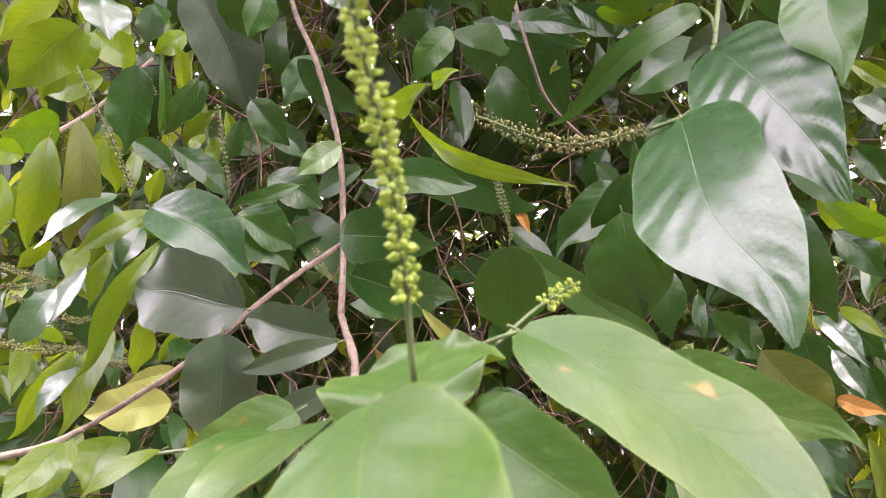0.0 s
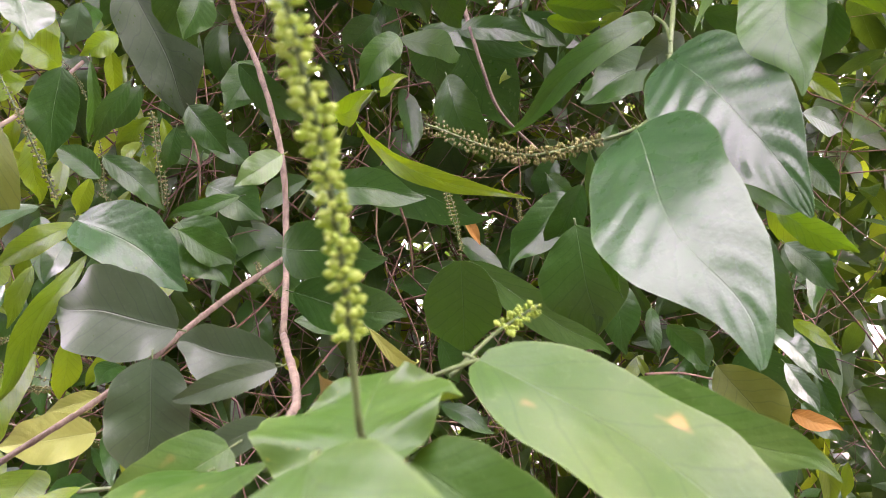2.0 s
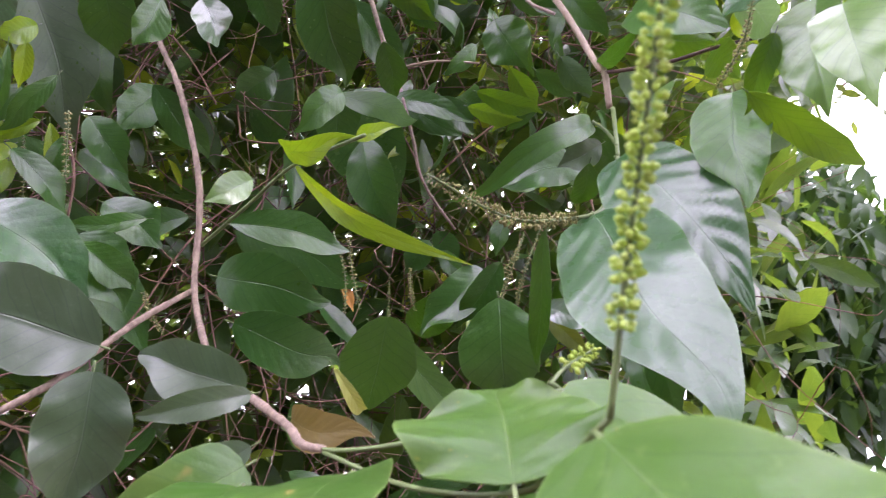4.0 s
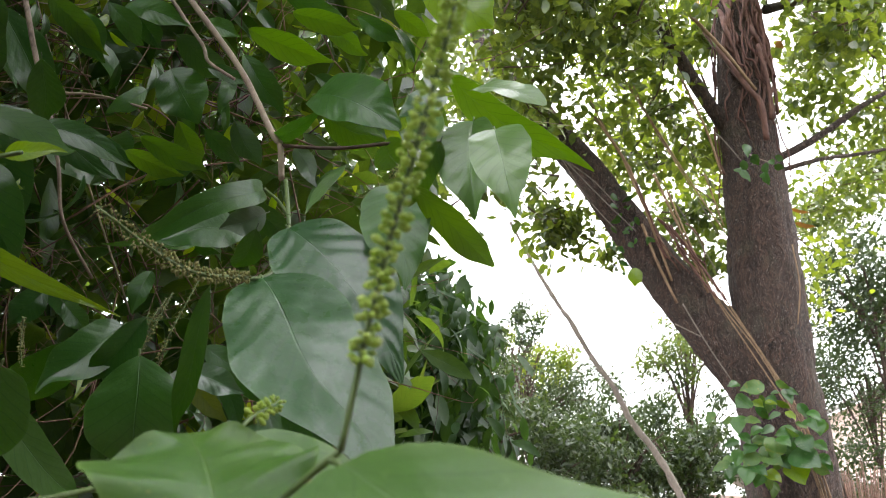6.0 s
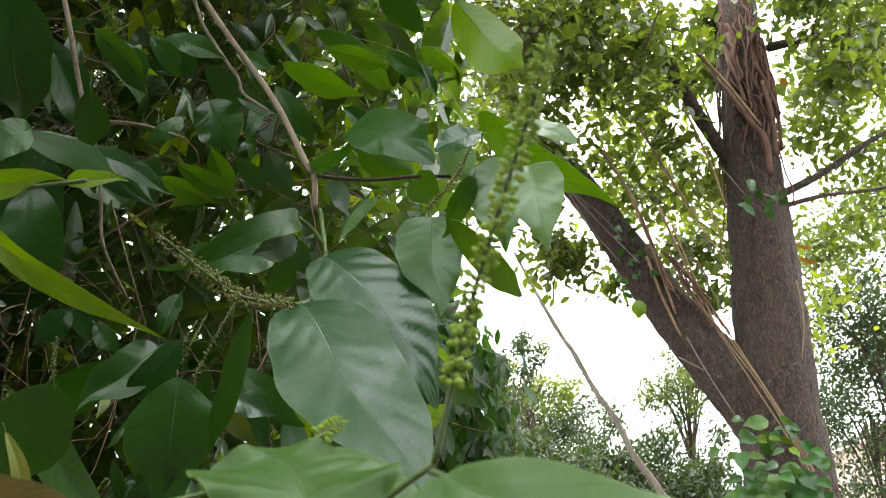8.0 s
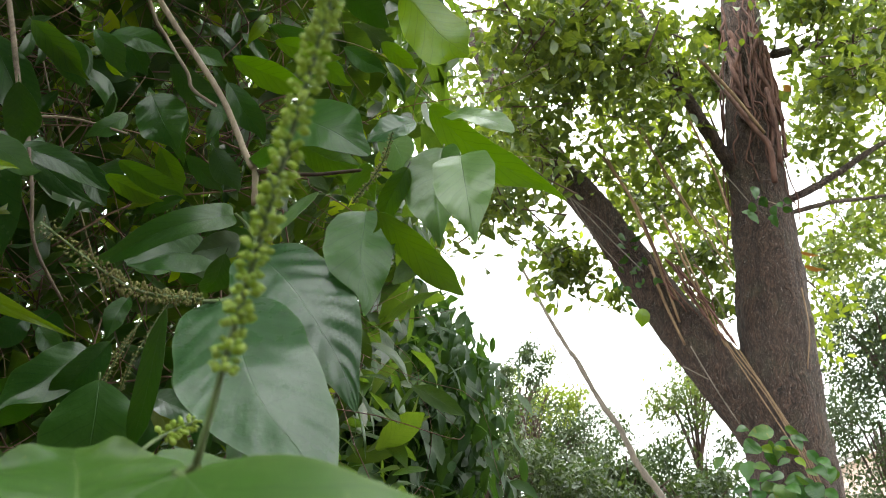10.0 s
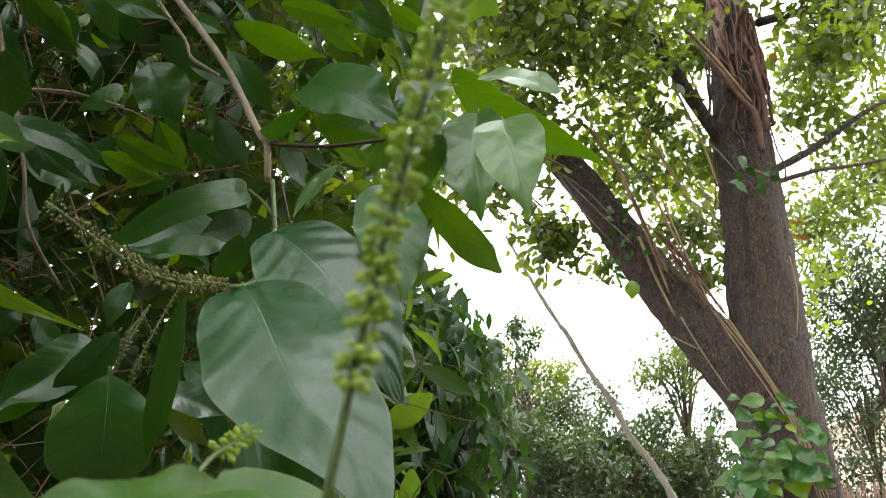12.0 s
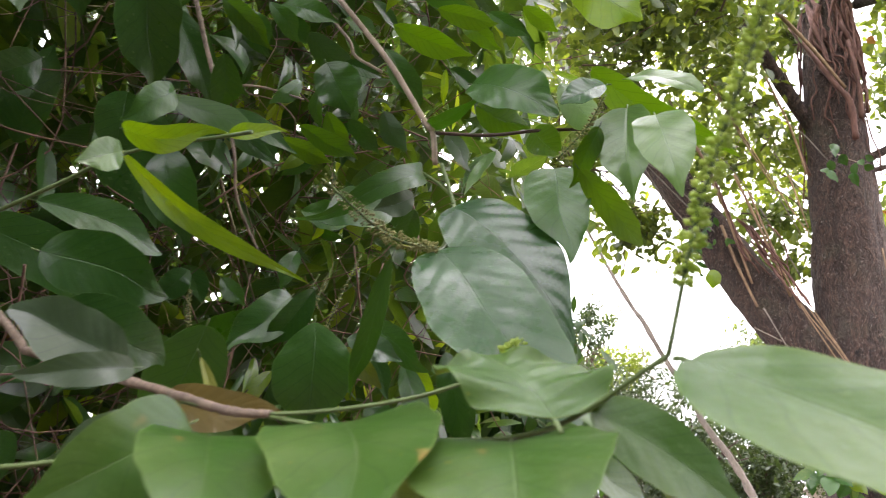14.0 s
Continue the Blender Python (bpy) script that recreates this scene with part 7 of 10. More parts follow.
leaf(climber, (-0.314, 0.549, 1.628), (-0.329, 0.527, 1.631), 0.0200, (0.801, -0.568, -0.19), FRESH, bend=0.16, fold=0.24, wave=0.028, twist=0.46, p=0.82, q=0.74, drip=0.47)
leaf(climber, (-0.288, 0.535, 1.638), (-0.3, 0.536, 1.556), 0.0271, (0.364, -0.929, -0.068), FRESH, bend=0.36, fold=0.19, wave=0.036, twist=0.44, p=0.73, q=0.75, drip=0.53)
leaf(climber, (-0.257, 0.517, 1.646), (-0.27, 0.537, 1.557), 0.0246, (0.557, -0.79, -0.258), DULL, bend=0.49, fold=0.18, wave=0.034, twist=-0.49, p=0.70, q=0.78, drip=0.36)
leaf(climber, (-0.231, 0.547, 1.697), (-0.239, 0.551, 1.631), 0.0329, (0.295, -0.951, -0.096), GREEN, bend=0.17, fold=0.20, wave=0.032, twist=0.18, p=0.69, q=0.80, drip=0.53)
leaf(climber, (-0.233, 0.6, 1.722), (-0.245, 0.634, 1.666), 0.0108, (0.586, -0.632, -0.507), PLAIN, bend=0.39, fold=0.25, wave=0.026, twist=-0.04, p=0.75, q=0.73, drip=0.44)
leaf(climber, (-0.231, 0.635, 1.743), (-0.232, 0.651, 1.71), 0.0138, (0.439, -0.801, -0.408), FRESH, bend=0.36, fold=0.15, wave=0.029, twist=0.27, p=0.61, q=0.78, drip=0.53)
leaf(climber, (-0.194, 0.575, 1.697), (-0.223, 0.583, 1.653), 0.0156, (0.315, -0.876, -0.365), GREEN, bend=0.43, fold=0.14, wave=0.025, twist=-0.06, p=0.77, q=0.70, drip=0.43)
leaf(climber, (-0.224, 0.605, 1.63), (-0.254, 0.592, 1.653), 0.0231, (0.545, -0.808, 0.223), GREEN, bend=0.30, fold=0.24, wave=0.024, twist=-0.16, p=0.76, q=0.83, drip=0.46)
leaf(climber, (-0.21, 0.573, 1.639), (-0.173, 0.601, 1.604), 0.0244, (0.674, -0.729, 0.12), GREEN, bend=0.34, fold=0.13, wave=0.040, twist=0.34, p=0.65, q=0.73, drip=0.55)
leaf(climber, (-0.321, 0.649, 1.678), (-0.311, 0.65, 1.642), 0.0111, (0.233, -0.97, 0.066), FRESH, bend=0.27, fold=0.12, wave=0.027, twist=0.29, p=0.67, q=0.74, drip=0.45)
leaf(climber, (-0.297, 0.645, 1.672), (-0.292, 0.658, 1.619), 0.0209, (0.51, -0.845, -0.158), FRESH, bend=0.47, fold=0.12, wave=0.020, twist=0.44, p=0.82, q=0.85, drip=0.46)
leaf(climber, (-0.274, 0.661, 1.663), (-0.272, 0.642, 1.613), 0.0144, (0.094, -0.93, 0.354), FRESH, bend=0.23, fold=0.22, wave=0.041, twist=0.16, p=0.73, q=0.73, drip=0.44)
leaf(climber, (-0.262, 0.683, 1.647), (-0.277, 0.692, 1.615), 0.0166, (0.441, -0.783, -0.439), FRESH, bend=0.36, fold=0.15, wave=0.040, twist=-0.45, p=0.83, q=0.80, drip=0.58)
leaf(climber, (-0.237, 0.535, 1.596), (-0.273, 0.495, 1.552), 0.0188, (0.015, -0.745, 0.667), SHINY, bend=0.35, fold=0.10, wave=0.039, twist=-0.33, p=0.67, q=0.79, drip=0.48)
leaf(climber, (-0.218, 0.553, 1.586), (-0.266, 0.535, 1.552), 0.0210, (0.097, -0.936, 0.339), FRESH, bend=0.36, fold=0.15, wave=0.026, twist=0.36, p=0.72, q=0.93, drip=0.44)
leaf(climber, (-0.203, 0.534, 1.563), (-0.254, 0.526, 1.466), 0.0167, (0.215, -0.976, -0.03), FRESH, bend=0.44, fold=0.13, wave=0.040, twist=0.42, p=0.80, q=0.82, drip=0.35)
leaf(climber, (-0.243, 0.555, 1.497), (-0.266, 0.526, 1.425), 0.0218, (0.135, -0.934, 0.331), FRESH, bend=0.17, fold=0.14, wave=0.027, twist=0.03, p=0.71, q=0.76, drip=0.54)
leaf(climber, (-0.233, 0.585, 1.51), (-0.245, 0.601, 1.463), 0.0198, (0.534, -0.749, -0.392), FRESH, bend=0.19, fold=0.12, wave=0.022, twist=0.47, p=0.81, q=0.69, drip=0.48)
leaf(climber, (-0.218, 0.621, 1.498), (-0.233, 0.619, 1.471), 0.0125, (0.261, -0.961, -0.087), FRESH, bend=0.27, fold=0.20, wave=0.035, twist=-0.14, p=0.65, q=0.74, drip=0.38)
leaf(climber, (-0.27, 0.603, 1.562), (-0.281, 0.593, 1.515), 0.0147, (0.242, -0.957, 0.161), FRESH, bend=0.28, fold=0.11, wave=0.024, twist=-0.13, p=0.75, q=0.81, drip=0.45)
leaf(climber, (-0.298, 0.619, 1.566), (-0.302, 0.597, 1.535), 0.0198, (0.402, -0.776, 0.486), FRESH, bend=0.30, fold=0.16, wave=0.032, twist=0.20, p=0.71, q=0.80, drip=0.47)
leaf(climber, (-0.274, 0.529, 1.527), (-0.299, 0.524, 1.483), 0.0243, (-0.023, -0.993, 0.114), SHINY, bend=0.39, fold=0.11, wave=0.031, twist=-0.07, p=0.82, q=0.84, drip=0.44)
leaf(climber, (-0.273, 0.569, 1.545), (-0.282, 0.538, 1.502), 0.0167, (0.102, -0.824, 0.558), SHINY, bend=0.24, fold=0.17, wave=0.023, twist=0.31, p=0.77, q=0.83, drip=0.55)
leaf(climber, (-0.263, 0.546, 1.48), (-0.278, 0.52, 1.438), 0.0169, (0.071, -0.862, 0.502), SHINY, bend=0.35, fold=0.12, wave=0.035, twist=-0.50, p=0.64, q=0.81, drip=0.36)
leaf(climber, (-0.264, 0.541, 1.483), (-0.304, 0.532, 1.422), 0.0166, (0.44, -0.884, -0.159), FRESH, bend=0.46, fold=0.13, wave=0.021, twist=0.34, p=0.63, q=0.82, drip=0.52)
leaf(climber, (-0.218, 0.511, 1.427), (-0.224, 0.479, 1.398), 0.0365, (0.123, -0.682, 0.721), FRESH, bend=0.35, fold=0.23, wave=0.021, twist=0.27, p=0.73, q=0.80, drip=0.38)
leaf(climber, (-0.225, 0.451, 1.432), (-0.239, 0.418, 1.405), 0.0223, (0.23, -0.681, 0.695), FRESH, bend=0.17, fold=0.15, wave=0.034, twist=0.33, p=0.66, q=0.71, drip=0.41)
leaf(climber, (-0.226, 0.469, 1.431), (-0.239, 0.443, 1.395), 0.0185, (0.251, -0.826, 0.504), FRESH, bend=0.29, fold=0.16, wave=0.030, twist=-0.15, p=0.70, q=0.69, drip=0.48)
leaf(climber, (-0.337, 0.607, 1.483), (-0.328, 0.577, 1.448), 0.0138, (0.473, -0.605, 0.641), FRESH, bend=0.41, fold=0.13, wave=0.037, twist=0.26, p=0.77, q=0.77, drip=0.47)
leaf(climber, (-0.351, 0.634, 1.538), (-0.361, 0.616, 1.516), 0.0120, (0.301, -0.797, 0.523), FRESH, bend=0.20, fold=0.12, wave=0.039, twist=0.42, p=0.73, q=0.76, drip=0.53)
leaf(climber, (-0.322, 0.611, 1.57), (-0.35, 0.611, 1.548), 0.0133, (0.212, -0.951, -0.224), FRESH, bend=0.22, fold=0.19, wave=0.028, twist=-0.27, p=0.77, q=0.84, drip=0.42)
leaf(climber, (-0.239, 0.586, 1.578), (-0.246, 0.57, 1.546), 0.0184, (0.305, -0.874, 0.377), SHINY, bend=0.45, fold=0.19, wave=0.027, twist=-0.28, p=0.61, q=0.76, drip=0.45)
leaf(climber, (-0.228, 0.73, 1.715), (-0.261, 0.738, 1.692), 0.0132, (-0.001, -0.95, -0.312), FRESH, bend=0.26, fold=0.22, wave=0.024, twist=0.49, p=0.72, q=0.90, drip=0.47)
leaf(climber, (-0.25, 0.766, 1.701), (-0.259, 0.747, 1.673), 0.0132, (0.242, -0.836, 0.493), FRESH, bend=0.34, fold=0.18, wave=0.038, twist=0.36, p=0.70, q=0.80, drip=0.59)
leaf(climber, (-0.208, 0.745, 1.71), (-0.222, 0.749, 1.665), 0.0185, (0.384, -0.902, -0.195), GREEN, bend=0.23, fold=0.21, wave=0.037, twist=0.46, p=0.81, q=0.72, drip=0.40)
leaf(climber, (-0.224, 0.753, 1.722), (-0.221, 0.771, 1.688), 0.0151, (0.552, -0.759, -0.345), FRESH, bend=0.40, fold=0.24, wave=0.042, twist=-0.24, p=0.82, q=0.73, drip=0.46)
leaf(climber, (-0.137, 0.554, 1.762), (-0.149, 0.551, 1.721), 0.0265, (0.53, -0.844, -0.088), GREEN, bend=0.18, fold=0.23, wave=0.027, twist=-0.14, p=0.75, q=0.79, drip=0.35)
leaf(climber, (-0.124, 0.635, 1.622), (-0.179, 0.629, 1.602), 0.0147, (0.1, -0.994, 0.037), PLAIN, bend=0.32, fold=0.13, wave=0.035, twist=0.46, p=0.70, q=0.77, drip=0.38)
leaf(climber, (-0.162, 0.599, 1.589), (-0.122, 0.618, 1.564), 0.0267, (0.401, -0.915, -0.054), PLAIN, bend=0.19, fold=0.24, wave=0.043, twist=-0.40, p=0.84, q=0.74, drip=0.54)
leaf(climber, (-0.339, 0.565, 1.617), (-0.334, 0.555, 1.565), 0.0144, (0.622, -0.757, 0.199), FRESH, bend=0.39, fold=0.20, wave=0.040, twist=-0.23, p=0.79, q=0.84, drip=0.52)
leaf(climber, (-0.355, 0.664, 1.47), (-0.369, 0.649, 1.51), 0.0133, (0.429, -0.885, -0.182), FRESH, bend=0.32, fold=0.16, wave=0.038, twist=0.18, p=0.74, q=0.71, drip=0.51)
leaf(climber, (-0.343, 0.693, 1.443), (-0.319, 0.694, 1.469), 0.0138, (-0.102, -0.988, 0.115), FRESH, bend=0.46, fold=0.20, wave=0.023, twist=0.43, p=0.64, q=0.74, drip=0.53)
leaf(climber, (-0.301, 0.69, 1.444), (-0.283, 0.683, 1.404), 0.0132, (0.347, -0.879, 0.327), FRESH, bend=0.38, fold=0.17, wave=0.028, twist=-0.32, p=0.62, q=0.80, drip=0.54)
leaf(climber, (-0.294, 0.52, 1.416), (-0.299, 0.505, 1.393), 0.0169, (0.303, -0.819, 0.487), FRESH, bend=0.28, fold=0.14, wave=0.030, twist=0.37, p=0.61, q=0.77, drip=0.41)
leaf(climber, (-0.347, 0.686, 1.49), (-0.359, 0.659, 1.495), 0.0128, (0.92, -0.367, 0.138), FRESH, bend=0.27, fold=0.16, wave=0.034, twist=0.27, p=0.69, q=0.82, drip=0.38)
leaf(climber, (0.143, 0.567, 1.618), (0.118, 0.588, 1.564), 0.0254, (-0.139, -0.944, -0.299), GREEN, bend=0.19, fold=0.22, wave=0.038, twist=-0.32, p=0.65, q=0.75, drip=0.54)
leaf(climber, (0.216, 0.634, 1.528), (0.213, 0.614, 1.488), 0.0126, (-0.462, -0.771, 0.438), GREEN, bend=0.36, fold=0.12, wave=0.030, twist=-0.31, p=0.73, q=0.78, drip=0.40)
leaf(climber, (0.216, 0.598, 1.513), (0.245, 0.595, 1.481), 0.0208, (-0.24, -0.964, -0.114), PLAIN, bend=0.16, fold=0.23, wave=0.042, twist=0.45, p=0.70, q=0.77, drip=0.50)
leaf(climber, (0.239, 0.506, 1.584), (0.258, 0.491, 1.503), 0.0281, (-0.676, -0.737, -0.015), GREEN, bend=0.39, fold=0.15, wave=0.042, twist=-0.02, p=0.75, q=0.80, drip=0.35)
leaf(climber, (0.257, 0.5, 1.59), (0.29, 0.465, 1.555), 0.0206, (-0.818, -0.506, -0.274), SHADED, bend=0.32, fold=0.18, wave=0.032, twist=-0.31, p=0.73, q=0.69, drip=0.48)
leaf(climber, (0.304, 0.577, 1.575), (0.329, 0.552, 1.537), 0.0236, (-0.456, -0.856, 0.245), GREEN, bend=0.35, fold=0.25, wave=0.042, twist=-0.36, p=0.80, q=0.79, drip=0.36)
leaf(climber, (0.233, 0.551, 1.483), (0.271, 0.531, 1.424), 0.0455, (-0.399, -0.915, 0.062), DULL, bend=0.18, fold=0.19, wave=0.043, twist=-0.18, p=0.82, q=0.80, drip=0.38)
leaf(climber, (0.28, 0.566, 1.509), (0.299, 0.529, 1.472), 0.0183, (-0.348, -0.748, 0.566), SHINY, bend=0.47, fold=0.21, wave=0.038, twist=-0.16, p=0.80, q=0.84, drip=0.57)
leaf(climber, (0.308, 0.585, 1.511), (0.335, 0.567, 1.474), 0.0187, (-0.5, -0.865, 0.049), GREEN, bend=0.32, fold=0.12, wave=0.021, twist=-0.42, p=0.65, q=0.71, drip=0.47)
leaf(climber, (0.297, 0.575, 1.483), (0.307, 0.551, 1.449), 0.0165, (-0.302, -0.811, 0.501), SHINY, bend=0.30, fold=0.20, wave=0.028, twist=-0.04, p=0.79, q=0.75, drip=0.40)
leaf(climber, (0.296, 0.559, 1.515), (0.309, 0.523, 1.493), 0.0109, (-0.741, -0.527, 0.416), FRESH, bend=0.28, fold=0.16, wave=0.033, twist=0.10, p=0.66, q=0.68, drip=0.40)
leaf(climber, (0.285, 0.626, 1.547), (0.29, 0.605, 1.509), 0.0147, (-0.199, -0.864, 0.464), PLAIN, bend=0.31, fold=0.13, wave=0.025, twist=-0.33, p=0.70, q=0.71, drip=0.36)
leaf(climber, (0.307, 0.574, 1.453), (0.334, 0.573, 1.424), 0.0199, (0.071, -0.99, 0.122), GREEN, bend=0.32, fold=0.11, wave=0.021, twist=-0.05, p=0.70, q=0.80, drip=0.36)
leaf(climber, (0.331, 0.593, 1.474), (0.341, 0.585, 1.439), 0.0169, (-0.345, -0.93, 0.127), GREEN, bend=0.16, fold=0.25, wave=0.025, twist=-0.41, p=0.72, q=0.83, drip=0.51)
leaf(climber, (0.296, 0.528, 1.63), (0.318, 0.524, 1.6), 0.0213, (-0.128, -0.992, 0.021), GREEN, bend=0.17, fold=0.22, wave=0.027, twist=0.29, p=0.72, q=0.96, drip=0.43)
leaf(climber, (0.277, 0.496, 1.681), (0.306, 0.495, 1.661), 0.0132, (-0.106, -0.989, -0.1), FRESH, bend=0.44, fold=0.20, wave=0.029, twist=-0.41, p=0.77, q=0.84, drip=0.50)
leaf(climber, (0.308, 0.547, 1.669), (0.342, 0.554, 1.658), 0.0228, (0.247, -0.962, 0.113), GREEN, bend=0.18, fold=0.13, wave=0.021, twist=-0.45, p=0.76, q=0.83, drip=0.40)
leaf(climber, (0.14, 0.595, 1.616), (0.091, 0.595, 1.555), 0.0339, (-0.267, -0.94, 0.215), GREEN, bend=0.43, fold=0.25, wave=0.044, twist=-0.47, p=0.68, q=0.78, drip=0.59)
leaf(climber, (0.13, 0.538, 1.583), (0.149, 0.557, 1.507), 0.0615, (-0.232, -0.929, -0.288), PLAIN, bend=0.45, fold=0.12, wave=0.030, twist=-0.17, p=0.77, q=0.84, drip=0.39)
leaf(climber, (0.181, 0.564, 1.587), (0.212, 0.528, 1.572), 0.0211, (-0.743, -0.667, 0.052), SHINY, bend=0.44, fold=0.19, wave=0.043, twist=-0.14, p=0.70, q=0.72, drip=0.54)
leaf(climber, (0.195, 0.584, 1.585), (0.226, 0.566, 1.555), 0.0165, (-0.596, -0.79, -0.14), DULL, bend=0.21, fold=0.22, wave=0.035, twist=0.21, p=0.70, q=0.76, drip=0.39)
leaf(climber, (0.219, 0.548, 1.729), (0.186, 0.561, 1.705), 0.0244, (-0.179, -0.949, -0.26), PALE, bend=0.31, fold=0.22, wave=0.037, twist=-0.40, p=0.66, q=0.82, drip=0.51)
leaf(climber, (0.135, 0.601, 1.849), (0.164, 0.588, 1.804), 0.0439, (-0.68, -0.696, -0.229), GREEN, bend=0.31, fold=0.24, wave=0.038, twist=-0.17, p=0.69, q=0.69, drip=0.45)
leaf(climber, (0.133, 0.636, 1.841), (0.105, 0.637, 1.802), 0.0166, (0.096, -0.992, -0.084), PLAIN, bend=0.35, fold=0.12, wave=0.022, twist=0.15, p=0.66, q=0.69, drip=0.39)
leaf(climber, (0.048, 0.63, 1.875), (0.09, 0.627, 1.84), 0.0289, (-0.318, -0.895, -0.313), PLAIN, bend=0.15, fold=0.14, wave=0.044, twist=-0.28, p=0.74, q=0.75, drip=0.55)
leaf(climber, (0.086, 0.643, 1.91), (0.122, 0.638, 1.883), 0.0205, (-0.438, -0.787, -0.435), PLAIN, bend=0.34, fold=0.13, wave=0.024, twist=-0.42, p=0.81, q=0.70, drip=0.36)
leaf(climber, (0.106, 0.661, 1.928), (0.151, 0.617, 1.914), 0.0243, (-0.709, -0.702, -0.074), PLAIN, bend=0.46, fold=0.11, wave=0.032, twist=-0.28, p=0.81, q=0.78, drip=0.51)
leaf(climber, (0.187, 0.575, 1.914), (0.252, 0.524, 1.894), 0.0301, (-0.441, -0.214, -0.872), SHADED, bend=0.27, fold=0.20, wave=0.031, twist=-0.39, p=0.81, q=0.78, drip=0.55)
leaf(climber, (0.196, 0.521, 1.913), (0.251, 0.492, 1.917), 0.0218, (-0.228, -0.548, -0.805), SHADED, bend=0.31, fold=0.22, wave=0.022, twist=-0.15, p=0.72, q=0.81, drip=0.49)
leaf(climber, (0.202, 0.602, 1.906), (0.247, 0.589, 1.857), 0.0282, (-0.491, -0.839, -0.232), GREEN, bend=0.38, fold=0.20, wave=0.025, twist=-0.15, p=0.85, q=0.74, drip=0.46)
leaf(climber, (0.174, 0.647, 1.833), (0.215, 0.664, 1.804), 0.0254, (-0.135, -0.758, -0.637), SHADED, bend=0.21, fold=0.25, wave=0.038, twist=0.37, p=0.85, q=0.78, drip=0.58)
leaf(climber, (0.143, 0.671, 1.794), (0.192, 0.648, 1.783), 0.0203, (-0.456, -0.663, -0.593), SHADED, bend=0.48, fold=0.24, wave=0.044, twist=-0.02, p=0.79, q=0.75, drip=0.60)
leaf(climber, (0.059, 0.65, 1.773), (0.128, 0.609, 1.75), 0.0221, (-0.496, -0.867, 0.055), GREEN, bend=0.48, fold=0.13, wave=0.022, twist=0.22, p=0.67, q=0.77, drip=0.51)
leaf(climber, (0.034, 0.594, 1.796), (0.059, 0.626, 1.765), 0.0261, (-0.077, -0.655, -0.751), GREEN, bend=0.25, fold=0.17, wave=0.029, twist=0.24, p=0.79, q=0.73, drip=0.38)
leaf(climber, (0.165, 0.645, 1.717), (0.214, 0.626, 1.719), 0.0297, (-0.365, -0.931, 0.003), PLAIN, bend=0.18, fold=0.12, wave=0.039, twist=0.20, p=0.84, q=0.85, drip=0.57)
leaf(climber, (0.228, 0.716, 1.954), (0.273, 0.697, 1.95), 0.0200, (-0.4, -0.914, -0.065), GREEN, bend=0.26, fold=0.17, wave=0.033, twist=0.04, p=0.69, q=0.82, drip=0.42)
leaf(climber, (0.135, 0.694, 1.952), (0.163, 0.695, 1.931), 0.0217, (-0.392, -0.732, -0.558), GREEN, bend=0.43, fold=0.15, wave=0.026, twist=0.31, p=0.60, q=0.70, drip=0.48)
leaf(climber, (0.186, 0.665, 1.966), (0.22, 0.645, 1.958), 0.0212, (-0.522, -0.846, -0.106), PLAIN, bend=0.17, fold=0.13, wave=0.039, twist=-0.03, p=0.84, q=0.81, drip=0.59)
leaf(climber, (0.13, 0.718, 1.821), (0.176, 0.735, 1.796), 0.0265, (0.211, -0.943, -0.256), GREEN, bend=0.15, fold=0.17, wave=0.028, twist=-0.45, p=0.74, q=0.70, drip=0.43)
leaf(climber, (0.206, 0.655, 1.843), (0.252, 0.653, 1.822), 0.0200, (-0.275, -0.815, -0.51), GREEN, bend=0.30, fold=0.14, wave=0.021, twist=-0.07, p=0.76, q=0.79, drip=0.58)
leaf(climber, (0.259, 0.555, 1.953), (0.292, 0.524, 1.926), 0.0200, (-0.782, -0.379, -0.494), SHADED, bend=0.20, fold=0.22, wave=0.040, twist=0.01, p=0.81, q=0.77, drip=0.42)
leaf(climber, (0.271, 0.577, 1.911), (0.312, 0.572, 1.9), 0.0223, (-0.144, -0.98, -0.135), GREEN, bend=0.38, fold=0.24, wave=0.043, twist=-0.03, p=0.77, q=0.84, drip=0.55)
leaf(climber, (0.294, 0.55, 1.988), (0.333, 0.522, 1.965), 0.0222, (-0.659, -0.683, -0.316), PLAIN, bend=0.33, fold=0.13, wave=0.025, twist=0.18, p=0.85, q=0.77, drip=0.45)
leaf(climber, (0.325, 0.527, 2.005), (0.367, 0.509, 1.989), 0.0197, (-0.482, -0.439, -0.758), SHADED, bend=0.43, fold=0.17, wave=0.044, twist=-0.34, p=0.68, q=0.77, drip=0.45)
leaf(climber, (0.221, 0.73, 1.713), (0.208, 0.726, 1.665), 0.0210, (-0.574, -0.787, 0.228), GREEN, bend=0.48, fold=0.20, wave=0.021, twist=0.07, p=0.74, q=0.76, drip=0.42)
leaf(climber, (0.16, 0.765, 1.669), (0.183, 0.746, 1.642), 0.0200, (-0.64, -0.768, -0.015), GREEN, bend=0.19, fold=0.21, wave=0.029, twist=0.01, p=0.82, q=0.84, drip=0.51)
leaf(climber, (-0.191, 0.639, 1.816), (-0.172, 0.679, 1.765), 0.0442, (-0.002, -0.792, -0.611), GREEN, bend=0.21, fold=0.16, wave=0.041, twist=-0.18, p=0.67, q=0.84, drip=0.59)
leaf(climber, (-0.115, 0.691, 1.846), (-0.095, 0.712, 1.813), 0.0458, (0.645, -0.756, -0.112), SHINY, bend=0.25, fold=0.12, wave=0.026, twist=0.48, p=0.62, q=0.72, drip=0.40)
